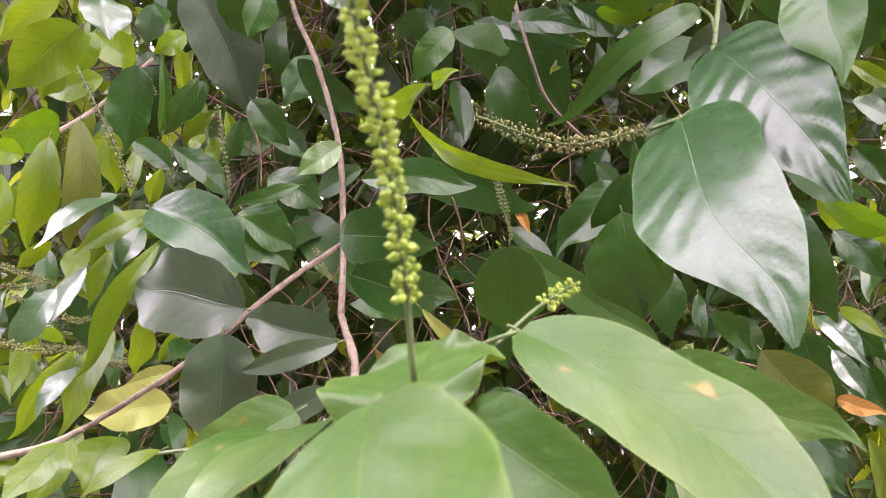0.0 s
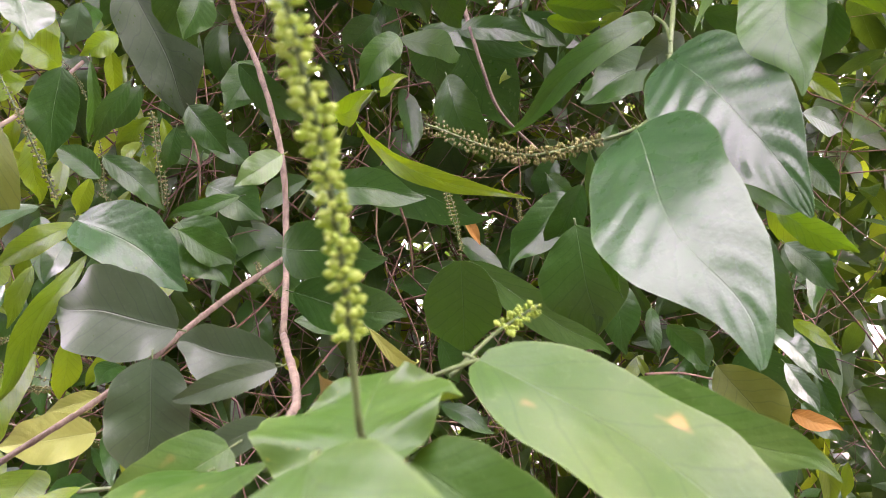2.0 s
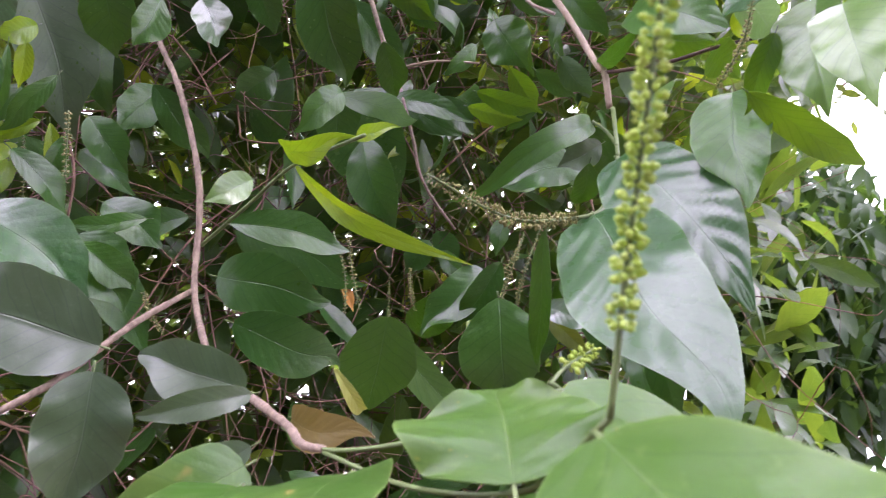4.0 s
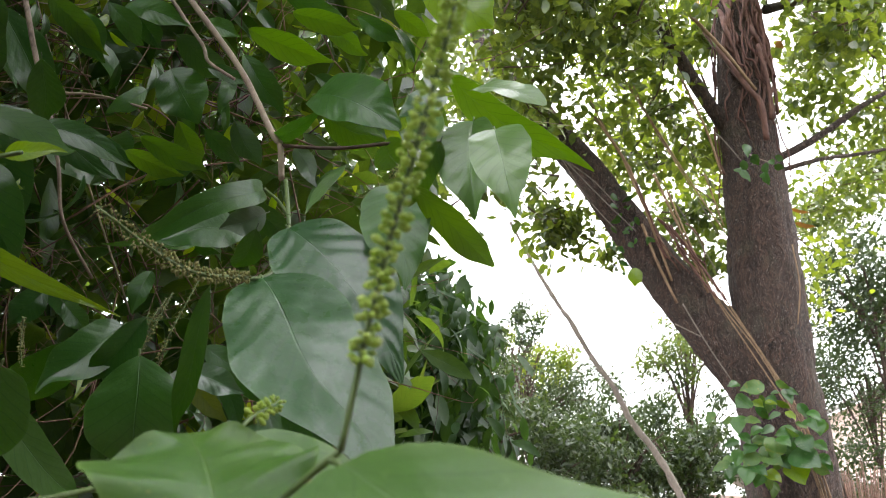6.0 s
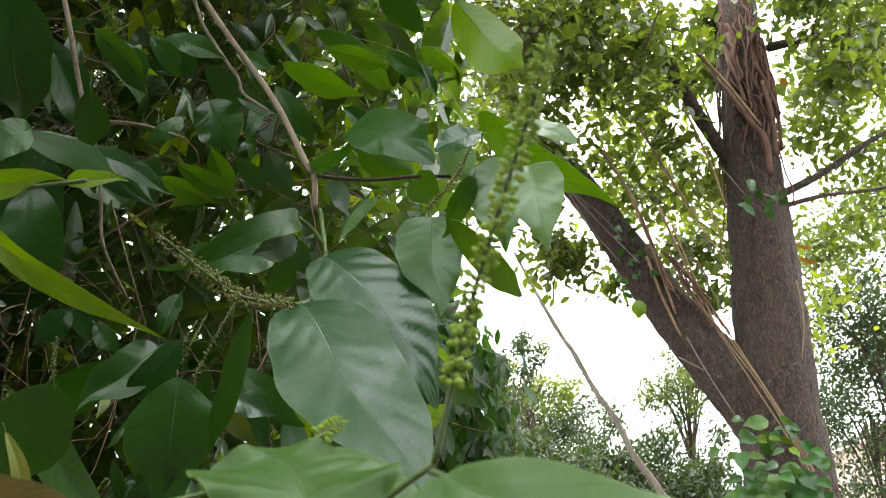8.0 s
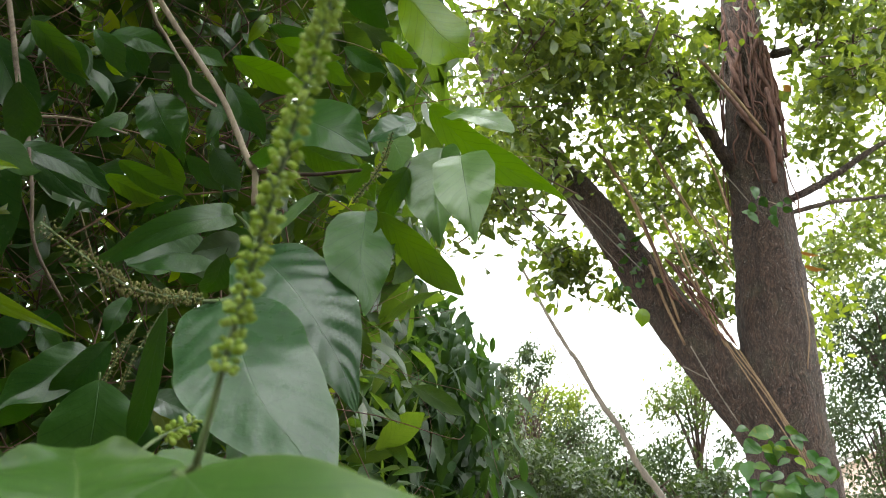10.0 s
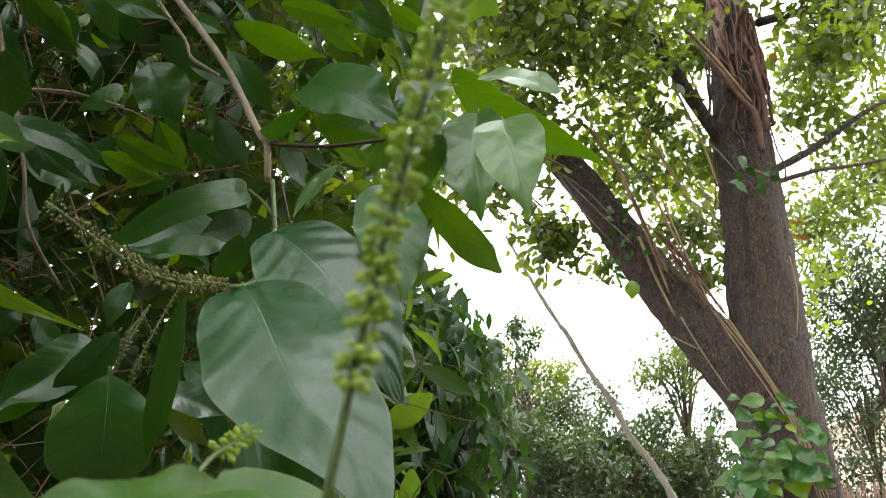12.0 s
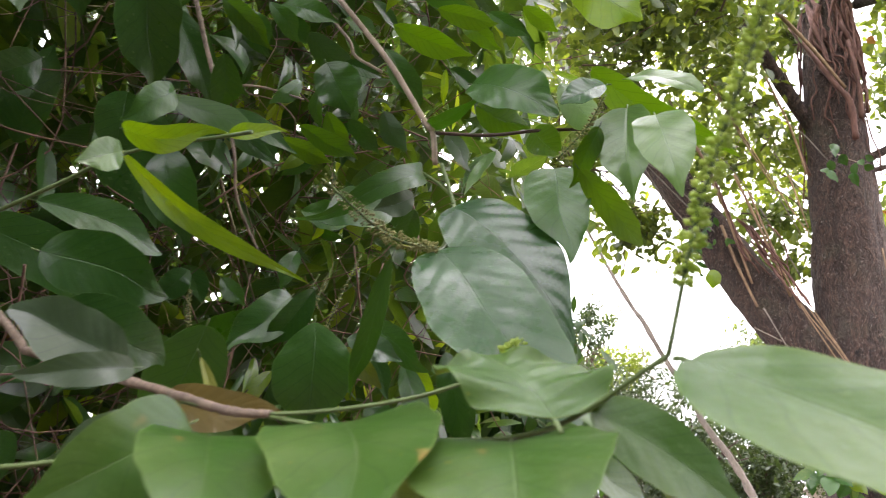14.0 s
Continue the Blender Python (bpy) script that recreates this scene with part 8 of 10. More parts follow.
leaf(climber, (-0.018, 0.697, 1.913), (0.037, 0.756, 1.825), 0.0610, (0.02, -0.835, -0.549), GREEN, bend=0.41, fold=0.23, wave=0.036, twist=0.32, p=0.60, q=0.73, drip=0.59)
leaf(climber, (0.024, 0.721, 1.903), (0.099, 0.756, 1.844), 0.0417, (0.174, -0.927, -0.331), GREEN, bend=0.32, fold=0.14, wave=0.034, twist=-0.45, p=0.66, q=0.84, drip=0.39)
leaf(climber, (0.006, 0.602, 1.747), (-0.028, 0.599, 1.702), 0.0252, (0.163, -0.985, -0.055), PLAIN, bend=0.50, fold=0.21, wave=0.036, twist=-0.36, p=0.61, q=0.81, drip=0.39)
leaf(climber, (-0.143, 0.714, 1.763), (-0.086, 0.745, 1.715), 0.0310, (0.119, -0.898, -0.424), GREEN, bend=0.46, fold=0.11, wave=0.044, twist=0.03, p=0.70, q=0.70, drip=0.45)
leaf(climber, (0.029, 0.673, 1.784), (0.124, 0.63, 1.745), 0.0294, (-0.378, -0.921, 0.091), GREEN, bend=0.20, fold=0.12, wave=0.023, twist=-0.15, p=0.83, q=0.69, drip=0.40)
leaf(climber, (0.054, 0.722, 1.757), (0.093, 0.713, 1.668), 0.0472, (-0.531, -0.834, -0.147), GREEN, bend=0.49, fold=0.14, wave=0.029, twist=0.45, p=0.72, q=0.92, drip=0.43)
leaf(climber, (-0.065, 0.59, 1.618), (0.027, 0.598, 1.614), 0.0310, (0.092, -0.981, 0.169), GREEN, bend=0.41, fold=0.23, wave=0.034, twist=-0.04, p=0.73, q=0.76, drip=0.48)
leaf(climber, (-0.064, 0.457, 1.613), (-0.088, 0.442, 1.591), 0.0175, (0.401, -0.902, 0.162), LIGHT, bend=0.36, fold=0.25, wave=0.041, twist=-0.32, p=0.84, q=0.82, drip=0.39)
leaf(climber, (0.132, 0.621, 1.786), (0.193, 0.608, 1.774), 0.0200, (-0.276, -0.826, -0.491), SHADED, bend=0.17, fold=0.26, wave=0.030, twist=0.37, p=0.63, q=0.68, drip=0.57)
leaf(climber, (0.22, 0.577, 1.72), (0.153, 0.599, 1.692), 0.0467, (-0.414, -0.848, 0.331), GREEN, bend=0.39, fold=0.18, wave=0.039, twist=-0.41, p=0.74, q=0.76, drip=0.39)
leaf(climber, (0.035, 0.631, 1.876), (0.09, 0.623, 1.846), 0.0225, (-0.398, -0.748, -0.531), SHADED, bend=0.33, fold=0.16, wave=0.028, twist=-0.14, p=0.75, q=0.85, drip=0.58)
leaf(climber, (-0.19, 0.721, 1.724), (-0.15, 0.716, 1.677), 0.0341, (-0.172, -0.984, -0.037), GREEN, bend=0.25, fold=0.26, wave=0.027, twist=-0.38, p=0.73, q=0.80, drip=0.44)
leaf(climber, (-0.161, 0.681, 1.64), (-0.11, 0.678, 1.609), 0.0390, (0.094, -0.966, 0.241), GREEN, bend=0.49, fold=0.17, wave=0.032, twist=0.03, p=0.82, q=0.85, drip=0.48)
leaf(climber, (-0.07, 0.738, 1.909), (-0.042, 0.759, 1.865), 0.0334, (-0.016, -0.899, -0.437), GREEN, bend=0.17, fold=0.17, wave=0.041, twist=0.28, p=0.61, q=0.83, drip=0.45)

flower_spike(climber, [(-0.1875, 0.6053, 1.6845), (-0.1830, 0.6114, 1.6476), (-0.1777, 0.6138, 1.6075)], 0.0024, 20, False, around=5, thick=0.0007, spread=0.0008)
flower_spike(climber, [(-0.3366, 0.5657, 1.5477), (-0.3177, 0.5714, 1.5395), (-0.2968, 0.5751, 1.5337)], 0.0024, 20, False, around=5, thick=0.0007, spread=0.0008)
flower_spike(climber, [(-0.3498, 0.5822, 1.5328), (-0.3324, 0.5866, 1.5317), (-0.3130, 0.5891, 1.5354)], 0.0024, 20, False, around=5, thick=0.0007, spread=0.0008)
flower_spike(climber, [(-0.3364, 0.5789, 1.5251), (-0.3187, 0.5834, 1.5174), (-0.2996, 0.5858, 1.5078)], 0.0024, 20, False, around=5, thick=0.0007, spread=0.0008)
flower_spike(climber, [(-0.3057, 0.5162, 1.4907), (-0.2807, 0.5244, 1.4843), (-0.2518, 0.5312, 1.4857)], 0.0024, 20, False, around=5, thick=0.0007, spread=0.0008)
flower_spike(climber, [(-0.2724, 0.6006, 1.4731), (-0.2601, 0.6004, 1.4704), (-0.2460, 0.5988, 1.4714)], 0.0024, 20, False, around=5, thick=0.0007, spread=0.0008)
flower_spike(climber, [(-0.3033, 0.5974, 1.5089), (-0.2919, 0.5975, 1.5053), (-0.2799, 0.5955, 1.5079)], 0.0024, 20, False, around=5, thick=0.0007, spread=0.0008)
flower_spike(climber, [(0.0464, 0.7014, 1.6557), (0.0538, 0.7023, 1.6230), (0.0650, 0.6999, 1.5848)], 0.0024, 20, False, around=5, thick=0.0007, spread=0.0008)
flower_spike(climber, [(0.1264, 0.7561, 1.6442), (0.1293, 0.7546, 1.6205), (0.1338, 0.7497, 1.5995)], 0.0024, 20, False, around=5, thick=0.0007, spread=0.0008)
flower_spike(climber, [(-0.1189, 0.6860, 1.5726), (-0.1110, 0.6837, 1.5567), (-0.0988, 0.6796, 1.5409)], 0.0024, 20, False, around=5, thick=0.0007, spread=0.0008)
flower_spike(climber, [(0.2272, 0.7663, 1.4658), (0.2359, 0.7582, 1.4605), (0.2413, 0.7488, 1.4555)], 0.0024, 20, False, around=5, thick=0.0007, spread=0.0008)

# ---- the hedge behind: a deep tangle of leaves and hanging stems ----
def hedge_points(rng, n, yaw, reach, height):
    a = np.radians(rng.uniform(min(yaw), max(yaw), n))
    r = rng.uniform(reach[0] ** 1.5, reach[1] ** 1.5, n) ** (1 / 1.5)
    z = rng.uniform(height[0], height[1], n)
    return np.stack([-np.sin(a) * r, np.cos(a) * r, z], 1)


hedge = thing("hedge", (0.3, 1.6, 0.0), "dense dark hedge of glossy leaves and bare hanging stems", "hedge")
rng = np.random.default_rng(5)


def leafage(spots, mat, low, high, seed, parent, **more):
    ways, normals = scatter(rng, len(spots), drop=0.5, spread=0.85)
    size = rng.uniform(low, high, len(spots))
    tagged(part("foliage", foliage(spots, ways, normals, size, size * rng.uniform(0.28, 0.42, len(spots)), mat, seed=seed, **more), parent), kind="stuff")


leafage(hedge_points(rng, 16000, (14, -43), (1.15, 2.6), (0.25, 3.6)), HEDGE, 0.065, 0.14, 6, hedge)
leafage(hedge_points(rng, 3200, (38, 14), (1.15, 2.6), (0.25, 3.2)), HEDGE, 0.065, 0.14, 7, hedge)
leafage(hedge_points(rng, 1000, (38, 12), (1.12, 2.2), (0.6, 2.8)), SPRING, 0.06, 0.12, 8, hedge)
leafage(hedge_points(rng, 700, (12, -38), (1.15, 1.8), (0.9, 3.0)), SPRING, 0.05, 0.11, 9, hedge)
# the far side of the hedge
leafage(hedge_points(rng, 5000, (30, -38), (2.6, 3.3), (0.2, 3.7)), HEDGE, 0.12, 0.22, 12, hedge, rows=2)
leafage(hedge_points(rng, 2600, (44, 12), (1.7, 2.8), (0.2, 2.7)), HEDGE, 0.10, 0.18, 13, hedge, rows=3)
# boughs reaching over towards the path, added above the view to shade the hedge
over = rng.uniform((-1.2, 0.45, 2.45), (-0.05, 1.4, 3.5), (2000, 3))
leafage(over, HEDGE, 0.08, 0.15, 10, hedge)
# more added leaves overhead, to darken the hedge face beneath
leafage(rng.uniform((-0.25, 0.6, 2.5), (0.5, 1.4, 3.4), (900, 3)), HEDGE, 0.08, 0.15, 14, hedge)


# unseen boughs added overhead, with gaps, to break up the sky's light and reflections
knots = np.concatenate([rng.uniform((-0.6, -2.3, 3.3), (1.5, 0.5, 4.4), (66, 3)), rng.uniform((-0.55, -0.7, 3.5), (0.4, 0.35, 4.0), (14, 3))])
leafage(knots[rng.integers(0, 80, 1500)] + rng.normal(0, 0.15, (1500, 3)), HEDGE, 0.14, 0.22, 11, hedge)


def tangle(n, yaw, reach, height, r, fall, mat, label):
    rows = []
    for i in range(n):
        a = radians(rng.uniform(min(yaw), max(yaw)))
        d = rng.uniform(*reach)
        p = np.array((-math.sin(a) * d, math.cos(a) * d, rng.uniform(*height)))
        way = rng.normal(0, 0.10, 3) - np.array((0, 0, fall * rng.uniform(-0.3, 1.0)))
        pts = [tuple(p)]
        for k in range(6):
            way = way * 0.7 + rng.normal(0, 0.045, 3)
            p = p + way
            out_by = math.hypot(p[0], p[1])
            if out_by < 1.0:
                p[:2] *= 1.0 / out_by
            pts.append(tuple(p))
        thick = rng.uniform(*r)
        rows.append((pts, thick, thick * 0.45))
    tagged(part("twig_tangle", tubes(rows, mat, sides=5, steps=3), hedge, None, label), kind="stuff")


tangle(1150, (-30, 34), (0.98, 1.6), (0.9, 2.9), (0.0004, 0.0018), 0.16, RUSSET, "tangle of bare russet hanging twigs")
tangle(70, (-27, 34), (1.05, 1.7), (0.9, 2.9), (0.0007, 0.002), 0.08, GREY_TWIG, "fine pale grey twigs")
near = [blade(0.12 * k, 0.05 * k, bend=b, fold=0.14, wave=0.02, rows=8, cols=4, drip=0.4, seed=40 + i, mats=[MATURE, BACK]) for i, (k, b) in enumerate(((1.0, 0.3), (1.15, 0.6), (0.8, 0.1), (1.25, 0.4), (0.9, 0.8)))]
spots = hedge_points(rng, 170, (32, -24), (0.98, 1.2), (0.9, 2.5))
ways, normals = scatter(rng, len(spots), face=(0, -0.9, 0.6))
for p, w, nn in zip(spots, ways, normals):
    part("leaf", near[int(rng.integers(len(near)))], hedge, aim(p, Vector(p) + Vector(w), nn))

# ---- the hanging leaves beyond the hedge's end ----
neighbour = thing("drooping_tree", (2.008, 1.84, 0), "young tree with long drooping dark green leaves", "tree")
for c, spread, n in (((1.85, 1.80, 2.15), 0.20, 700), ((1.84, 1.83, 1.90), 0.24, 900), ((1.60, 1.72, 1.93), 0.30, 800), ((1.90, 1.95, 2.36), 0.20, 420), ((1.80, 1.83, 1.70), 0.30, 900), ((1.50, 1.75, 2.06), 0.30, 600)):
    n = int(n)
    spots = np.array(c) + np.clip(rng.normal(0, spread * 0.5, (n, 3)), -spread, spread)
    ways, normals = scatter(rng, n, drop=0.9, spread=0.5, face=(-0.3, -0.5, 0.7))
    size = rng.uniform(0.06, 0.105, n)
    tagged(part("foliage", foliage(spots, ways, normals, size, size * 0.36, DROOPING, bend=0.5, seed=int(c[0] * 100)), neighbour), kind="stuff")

# ---- the big tree ----
TREE = Vector((6.121, 1.868, 0))
tree = thing("tree", TREE, "large old forked tree with rough brown bark and climbing roots", "tree")


def trunk_mesh(points, radii, mat, sides=80, seed=0):
    """A trunk with buttress swellings and knots."""
    line = smooth_line(points, 24)
    rad = np.interp(np.linspace(0, 1, len(line)), np.linspace(0, 1, len(radii)), radii)
    verts, faces = [], []
    side = np.array((1.0, 0.2, 0.1))
    for i, c in enumerate(line):
        d = line[min(i + 1, len(line) - 1)] - line[max(i - 1, 0)]
        d = d / np.linalg.norm(d)
        side = side - side.dot(d) * d
        side = side / np.linalg.norm(side)
        up = np.cross(d, side)
        for k in range(sides):
            a = 2 * math.pi * k / sides
            o = math.cos(a) * side + math.sin(a) * up
            w = Vector(c * 2.2 + o * 0.8 + seed)
            r = rad[i] * (1 + 0.10 * noise.noise(w) + 0.05 * noise.noise(w * 4) + 0.03 * noise.noise(Vector((o[0] * 7, o[1] * 7, c[2] * 1.5))) + 0.035 * abs(noise.noise(Vector((o[0] * 15 + seed, o[1] * 15, c[2] * 2.4)))) + 0.02 * noise.noise(Vector((o[0] * 30, o[1] * 30, c[2] * 9))))
            verts.append(c + o * r)
    for i in range(len(line) - 1):
        for k in range(sides):
            a, b = i * sides + k, i * sides + (k + 1) % sides
            faces.append((a, b, b + sides, a + sides))
    faces.append(tuple(range(sides))[::-1])
    faces.append(tuple((len(line) - 1) * sides + k for k in range(sides)))
    return mesh_of("trunk", verts, faces, [mat])


x, y = TREE.x, TREE.y
part("trunk", trunk_mesh([(x + 0.05, y, -0.1), (x + 0.03, y, 1.2), (x, y, 2.6), (x - 0.02, y, 4.0), (x, y, 5.5), (x + 0.05, y, 7.5), (x + 0.1, y, 9.5)], (0.42, 0.33, 0.315, 0.275, 0.235, 0.17, 0.10), TRUNK), tree)
part("limb", trunk_mesh([(6.14, 1.88, 2.45), (6.08, 1.98, 2.80), (6.00, 2.16, 3.15), (5.90, 2.40, 3.50), (5.76, 2.64, 3.89), (5.68, 2.82, 4.23), (5.57, 2.98, 4.52), (5.48, 3.20, 4.92), (5.31, 3.50, 5.41), (5.05, 3.91, 6.10), (4.95, 4.4, 7.3)], (0.20, 0.24, 0.25, 0.215, 0.195, 0.18, 0.17, 0.16, 0.15, 0.14, 0.11), TRUNK, seed=3), tree)
part("limb", tube([(6.04, 1.99, 5.17), (5.83, 2.14, 5.52), (5.50, 2.34, 6.12), (5.33, 2.45, 6.49), (5.14, 2.59, 7.00)], 0.07, 0.045, TRUNK, sides=12, rough=0.08), tree)
part("limb", tube([(6.12, 1.75, 4.83), (6.45, 1.37, 5.15), (6.67, 1.00, 5.47), (6.99, 0.64, 5.78)], 0.04, 0.018, TRUNK, sides=8, rough=0.08), tree)
part("limb", tube([(6.12, 1.76, 4.73), (6.45, 1.40, 4.92), (6.96, 1.07, 5.13), (7.45, 0.70, 5.37)], 0.026, 0.012, TRUNK, sides=8, rough=0.08), tree)
part("limb", tube([(6.292, 1.64, 6.605), (6.718, 1.246, 6.862), (7.238, 0.8923, 7.212), (7.804, 0.3754, 7.766)], 0.05, 0.02, TRUNK, sides=8, rough=0.08), tree)
part("vine", tube([(6.514, 4.816, 5.174), (6.514, 4.458, 4.528), (6.546, 4.171, 4.037), (6.54, 4.01, 3.81), (6.56, 3.765, 3.375), (6.562, 3.576, 3.128), (6.567, 3.38, 2.743), (6.587, 3.134, 2.415), (6.556, 2.883, 1.964)], 0.018, 0.034, VINE, sides=9, rough=0.28), tree, label="bare grey hanging vine")
part("vine", tube([(6.541, 4.366, 4.117), (6.526, 4.061, 3.566), (6.568, 3.914, 3.203)], 0.007, 0.005, GREY_TWIG, sides=6), tree)
part("root", tube([(5.8, 2.079, 6.229), (5.779, 1.898, 5.813), (5.795, 1.737, 5.45), (5.819, 1.653, 5.255), (5.831, 1.649, 4.914)], 0.02, 0.026, ROOT, sides=9, rough=0.1), tree, label="thick climbing root grown over the trunk")
part("root", tube([(5.878, 1.632, 5.925), (5.889, 1.591, 5.481), (5.887, 1.599, 5.127)], 0.018, 0.02, ROOT, sides=8, rough=0.1), tree)
part("vine", tube([(5.659, 2.204, 3.672), (5.635, 2.107, 3.446), (5.684, 1.904, 3.026), (5.747, 1.687, 2.551), (5.78, 1.609, 2.192), (5.816, 1.558, 1.892)], 0.0042, 0.006, STRAW, sides=6), tree, label="straw-coloured climbing roots")
part("vine", tube([(5.665, 2.185, 3.703), (5.639, 2.094, 3.445), (5.697, 1.86, 3.025), (5.751, 1.672, 2.551), (5.784, 1.596, 2.193), (5.82, 1.544, 1.893)], 0.0042, 0.006, STRAW, sides=6), tree)
part("vine", tube([(5.669, 2.169, 3.684), (5.648, 2.063, 3.443), (5.701, 1.845, 3.025), (5.756, 1.657, 2.551), (5.79, 1.576, 2.193), (5.824, 1.53, 1.893)], 0.0042, 0.006, STRAW, sides=6), tree)
part("vine", tube([(5.673, 2.155, 3.63), (5.655, 2.039, 3.442), (5.701, 1.845, 3.025), (5.76, 1.642, 2.551), (5.796, 1.553, 2.194), (5.828, 1.516, 1.894)], 0.0042, 0.006, STRAW, sides=6), tree)
part("vine", tube([(5.68, 2.133, 3.712), (5.655, 2.038, 3.442), (5.703, 1.838, 3.024), (5.764, 1.628, 2.551), (5.796, 1.555, 2.194), (5.832, 1.502, 1.895)], 0.0042, 0.006, STRAW, sides=6), tree)
part("vine", tube([(5.386, 2.966, 5.283), (5.443, 2.77, 4.856), (5.488, 2.613, 4.378), (5.572, 2.503, 3.902)], 0.012, 0.01, ROOT, sides=7, rough=0.1), tree)
part("vine", tube([(5.54, 2.436, 4.14), (5.586, 2.276, 3.763), (5.632, 2.119, 3.504)], 0.012, 0.01, ROOT, sides=7, rough=0.1), tree)
part("vine", tube([(5.514, 2.524, 4.258), (5.564, 2.351, 4.026), (5.617, 2.171, 3.704), (5.649, 2.058, 3.477)], 0.012, 0.01, ROOT, sides=7, rough=0.1), tree)
part("root", tube([(5.529, 2.475, 4.18), (5.519, 2.4, 4.042), (5.565, 2.349, 3.956), (5.595, 2.316, 3.835)], 0.008, 0.005, ROOT, sides=5, steps=4), tree)
part("root", tube([(5.552, 2.394, 4.001), (5.541, 2.323, 3.838), (5.588, 2.272, 3.785), (5.618, 2.237, 3.68)], 0.008, 0.005, ROOT, sides=5, steps=4), tree)
part("root", tube([(5.577, 2.309, 4.02), (5.566, 2.239, 3.864), (5.612, 2.189, 3.804), (5.633, 2.186, 3.717)], 0.008, 0.005, ROOT, sides=5, steps=4), tree)
part("root", tube([(5.534, 2.454, 4.204), (5.525, 2.379, 4.081), (5.571, 2.329, 3.979), (5.624, 2.218, 3.865)], 0.008, 0.005, ROOT, sides=5, steps=4), tree)
part("root", tube([(5.541, 2.432, 4.197), (5.531, 2.358, 4.062), (5.577, 2.307, 3.973), (5.615, 2.247, 3.895)], 0.008, 0.005, ROOT, sides=5, steps=4), tree)
part("root", tube([(5.504, 2.56, 4.072), (5.494, 2.485, 3.917), (5.541, 2.432, 3.851), (5.572, 2.398, 3.774)], 0.008, 0.005, ROOT, sides=5, steps=4), tree)
part("root", tube([(5.508, 2.547, 4.112), (5.498, 2.471, 3.98), (5.545, 2.419, 3.89), (5.597, 2.31, 3.733)], 0.008, 0.005, ROOT, sides=5, steps=4), tree)
part("root", tube([(5.545, 2.418, 4.108), (5.535, 2.345, 3.946), (5.581, 2.294, 3.888), (5.633, 2.185, 3.809)], 0.008, 0.005, ROOT, sides=5, steps=4), tree)
part("root", tube([(5.511, 2.535, 4.271), (5.502, 2.457, 4.19), (5.548, 2.407, 4.044), (5.597, 2.311, 3.841)], 0.008, 0.005, ROOT, sides=5, steps=4), tree)
part("root", tube([(5.539, 2.439, 4.058), (5.529, 2.366, 3.92), (5.575, 2.315, 3.839), (5.617, 2.243, 3.73)], 0.008, 0.005, ROOT, sides=5, steps=4), tree)
part("root", tube([(5.576, 2.31, 4.188), (5.567, 2.236, 4.101), (5.612, 2.188, 3.966), (5.63, 2.198, 3.803)], 0.008, 0.005, ROOT, sides=5, steps=4), tree)
part("root", tube([(5.56, 2.365, 4.021), (5.55, 2.294, 3.872), (5.596, 2.244, 3.804), (5.621, 2.227, 3.705)], 0.008, 0.005, ROOT, sides=5, steps=4), tree)
part("vine", tube([(5.191, 3.279, 4.944), (5.286, 2.95, 4.487), (5.368, 2.67, 4.125)], 0.006, 0.005, VINE, sides=5), tree)
part("vine", tube([(5.51, 2.358, 3.455), (5.554, 2.207, 3.118), (5.598, 2.057, 2.822)], 0.006, 0.005, VINE, sides=5), tree)
part("vine", tube([(5.49, 2.429, 3.291), (5.543, 2.245, 3.175)], 0.006, 0.005, VINE, sides=5), tree)
part("vine", tube([(5.996, 3.017, 6.138), (6.014, 2.596, 5.2), (6.026, 2.195, 4.219)], 0.006, 0.005, VINE, sides=5), tree)
part("vine", tube([(6.13, 2.913, 6.395), (6.152, 2.478, 5.296), (6.144, 2.149, 4.536)], 0.006, 0.005, VINE, sides=5), tree)
part("vine", tube([(6.049, 2.474, 5.631), (5.849, 2.089, 5.147), (5.808, 1.873, 4.771)], 0.006, 0.005, VINE, sides=5), tree)
part("vine", tube([(5.68, 3.028, 5.489), (5.902, 2.623, 4.786), (5.936, 2.149, 3.702)], 0.006, 0.005, VINE, sides=5), tree)
part("vine", tube([(5.944, 1.583, 3.958), (5.948, 1.568, 3.612), (5.934, 1.616, 3.284)], 0.006, 0.005, STRAW, sides=5), tree)
part("sprig", tube([(5.768, 1.83, 4.824), (5.654, 1.686, 4.656), (5.629, 1.592, 4.58)], 0.006, 0.003, GREY_TWIG, sides=5), tree)
leaf(tree, (5.380, 1.749, 2.708), (5.271, 1.890, 2.657), 0.1161, (-0.945, -0.271, 0.183), SOFT, bend=0.22, fold=0.15, wave=0.048, q=0.91, p=0.59, drip=0.3, rows=8, cols=4)
leaf(tree, (5.362, 1.859, 2.623), (5.280, 1.926, 2.543), 0.1354, (-0.889, -0.396, 0.229), GREEN, bend=0.23, fold=0.13, wave=0.048, q=0.92, p=0.60, drip=0.3, rows=8, cols=4)
leaf(tree, (5.540, 1.975, 2.766), (5.450, 2.037, 2.738), 0.0653, (-0.881, -0.305, 0.362), GREEN, bend=0.42, fold=0.20, wave=0.046, q=0.77, p=0.57, drip=0.3, rows=8, cols=4)
leaf(tree, (5.430, 1.865, 2.608), (5.395, 1.773, 2.554), 0.0782, (-0.840, -0.419, 0.345), FRESH, bend=0.23, fold=0.21, wave=0.046, q=0.86, p=0.54, drip=0.3, rows=8, cols=4)
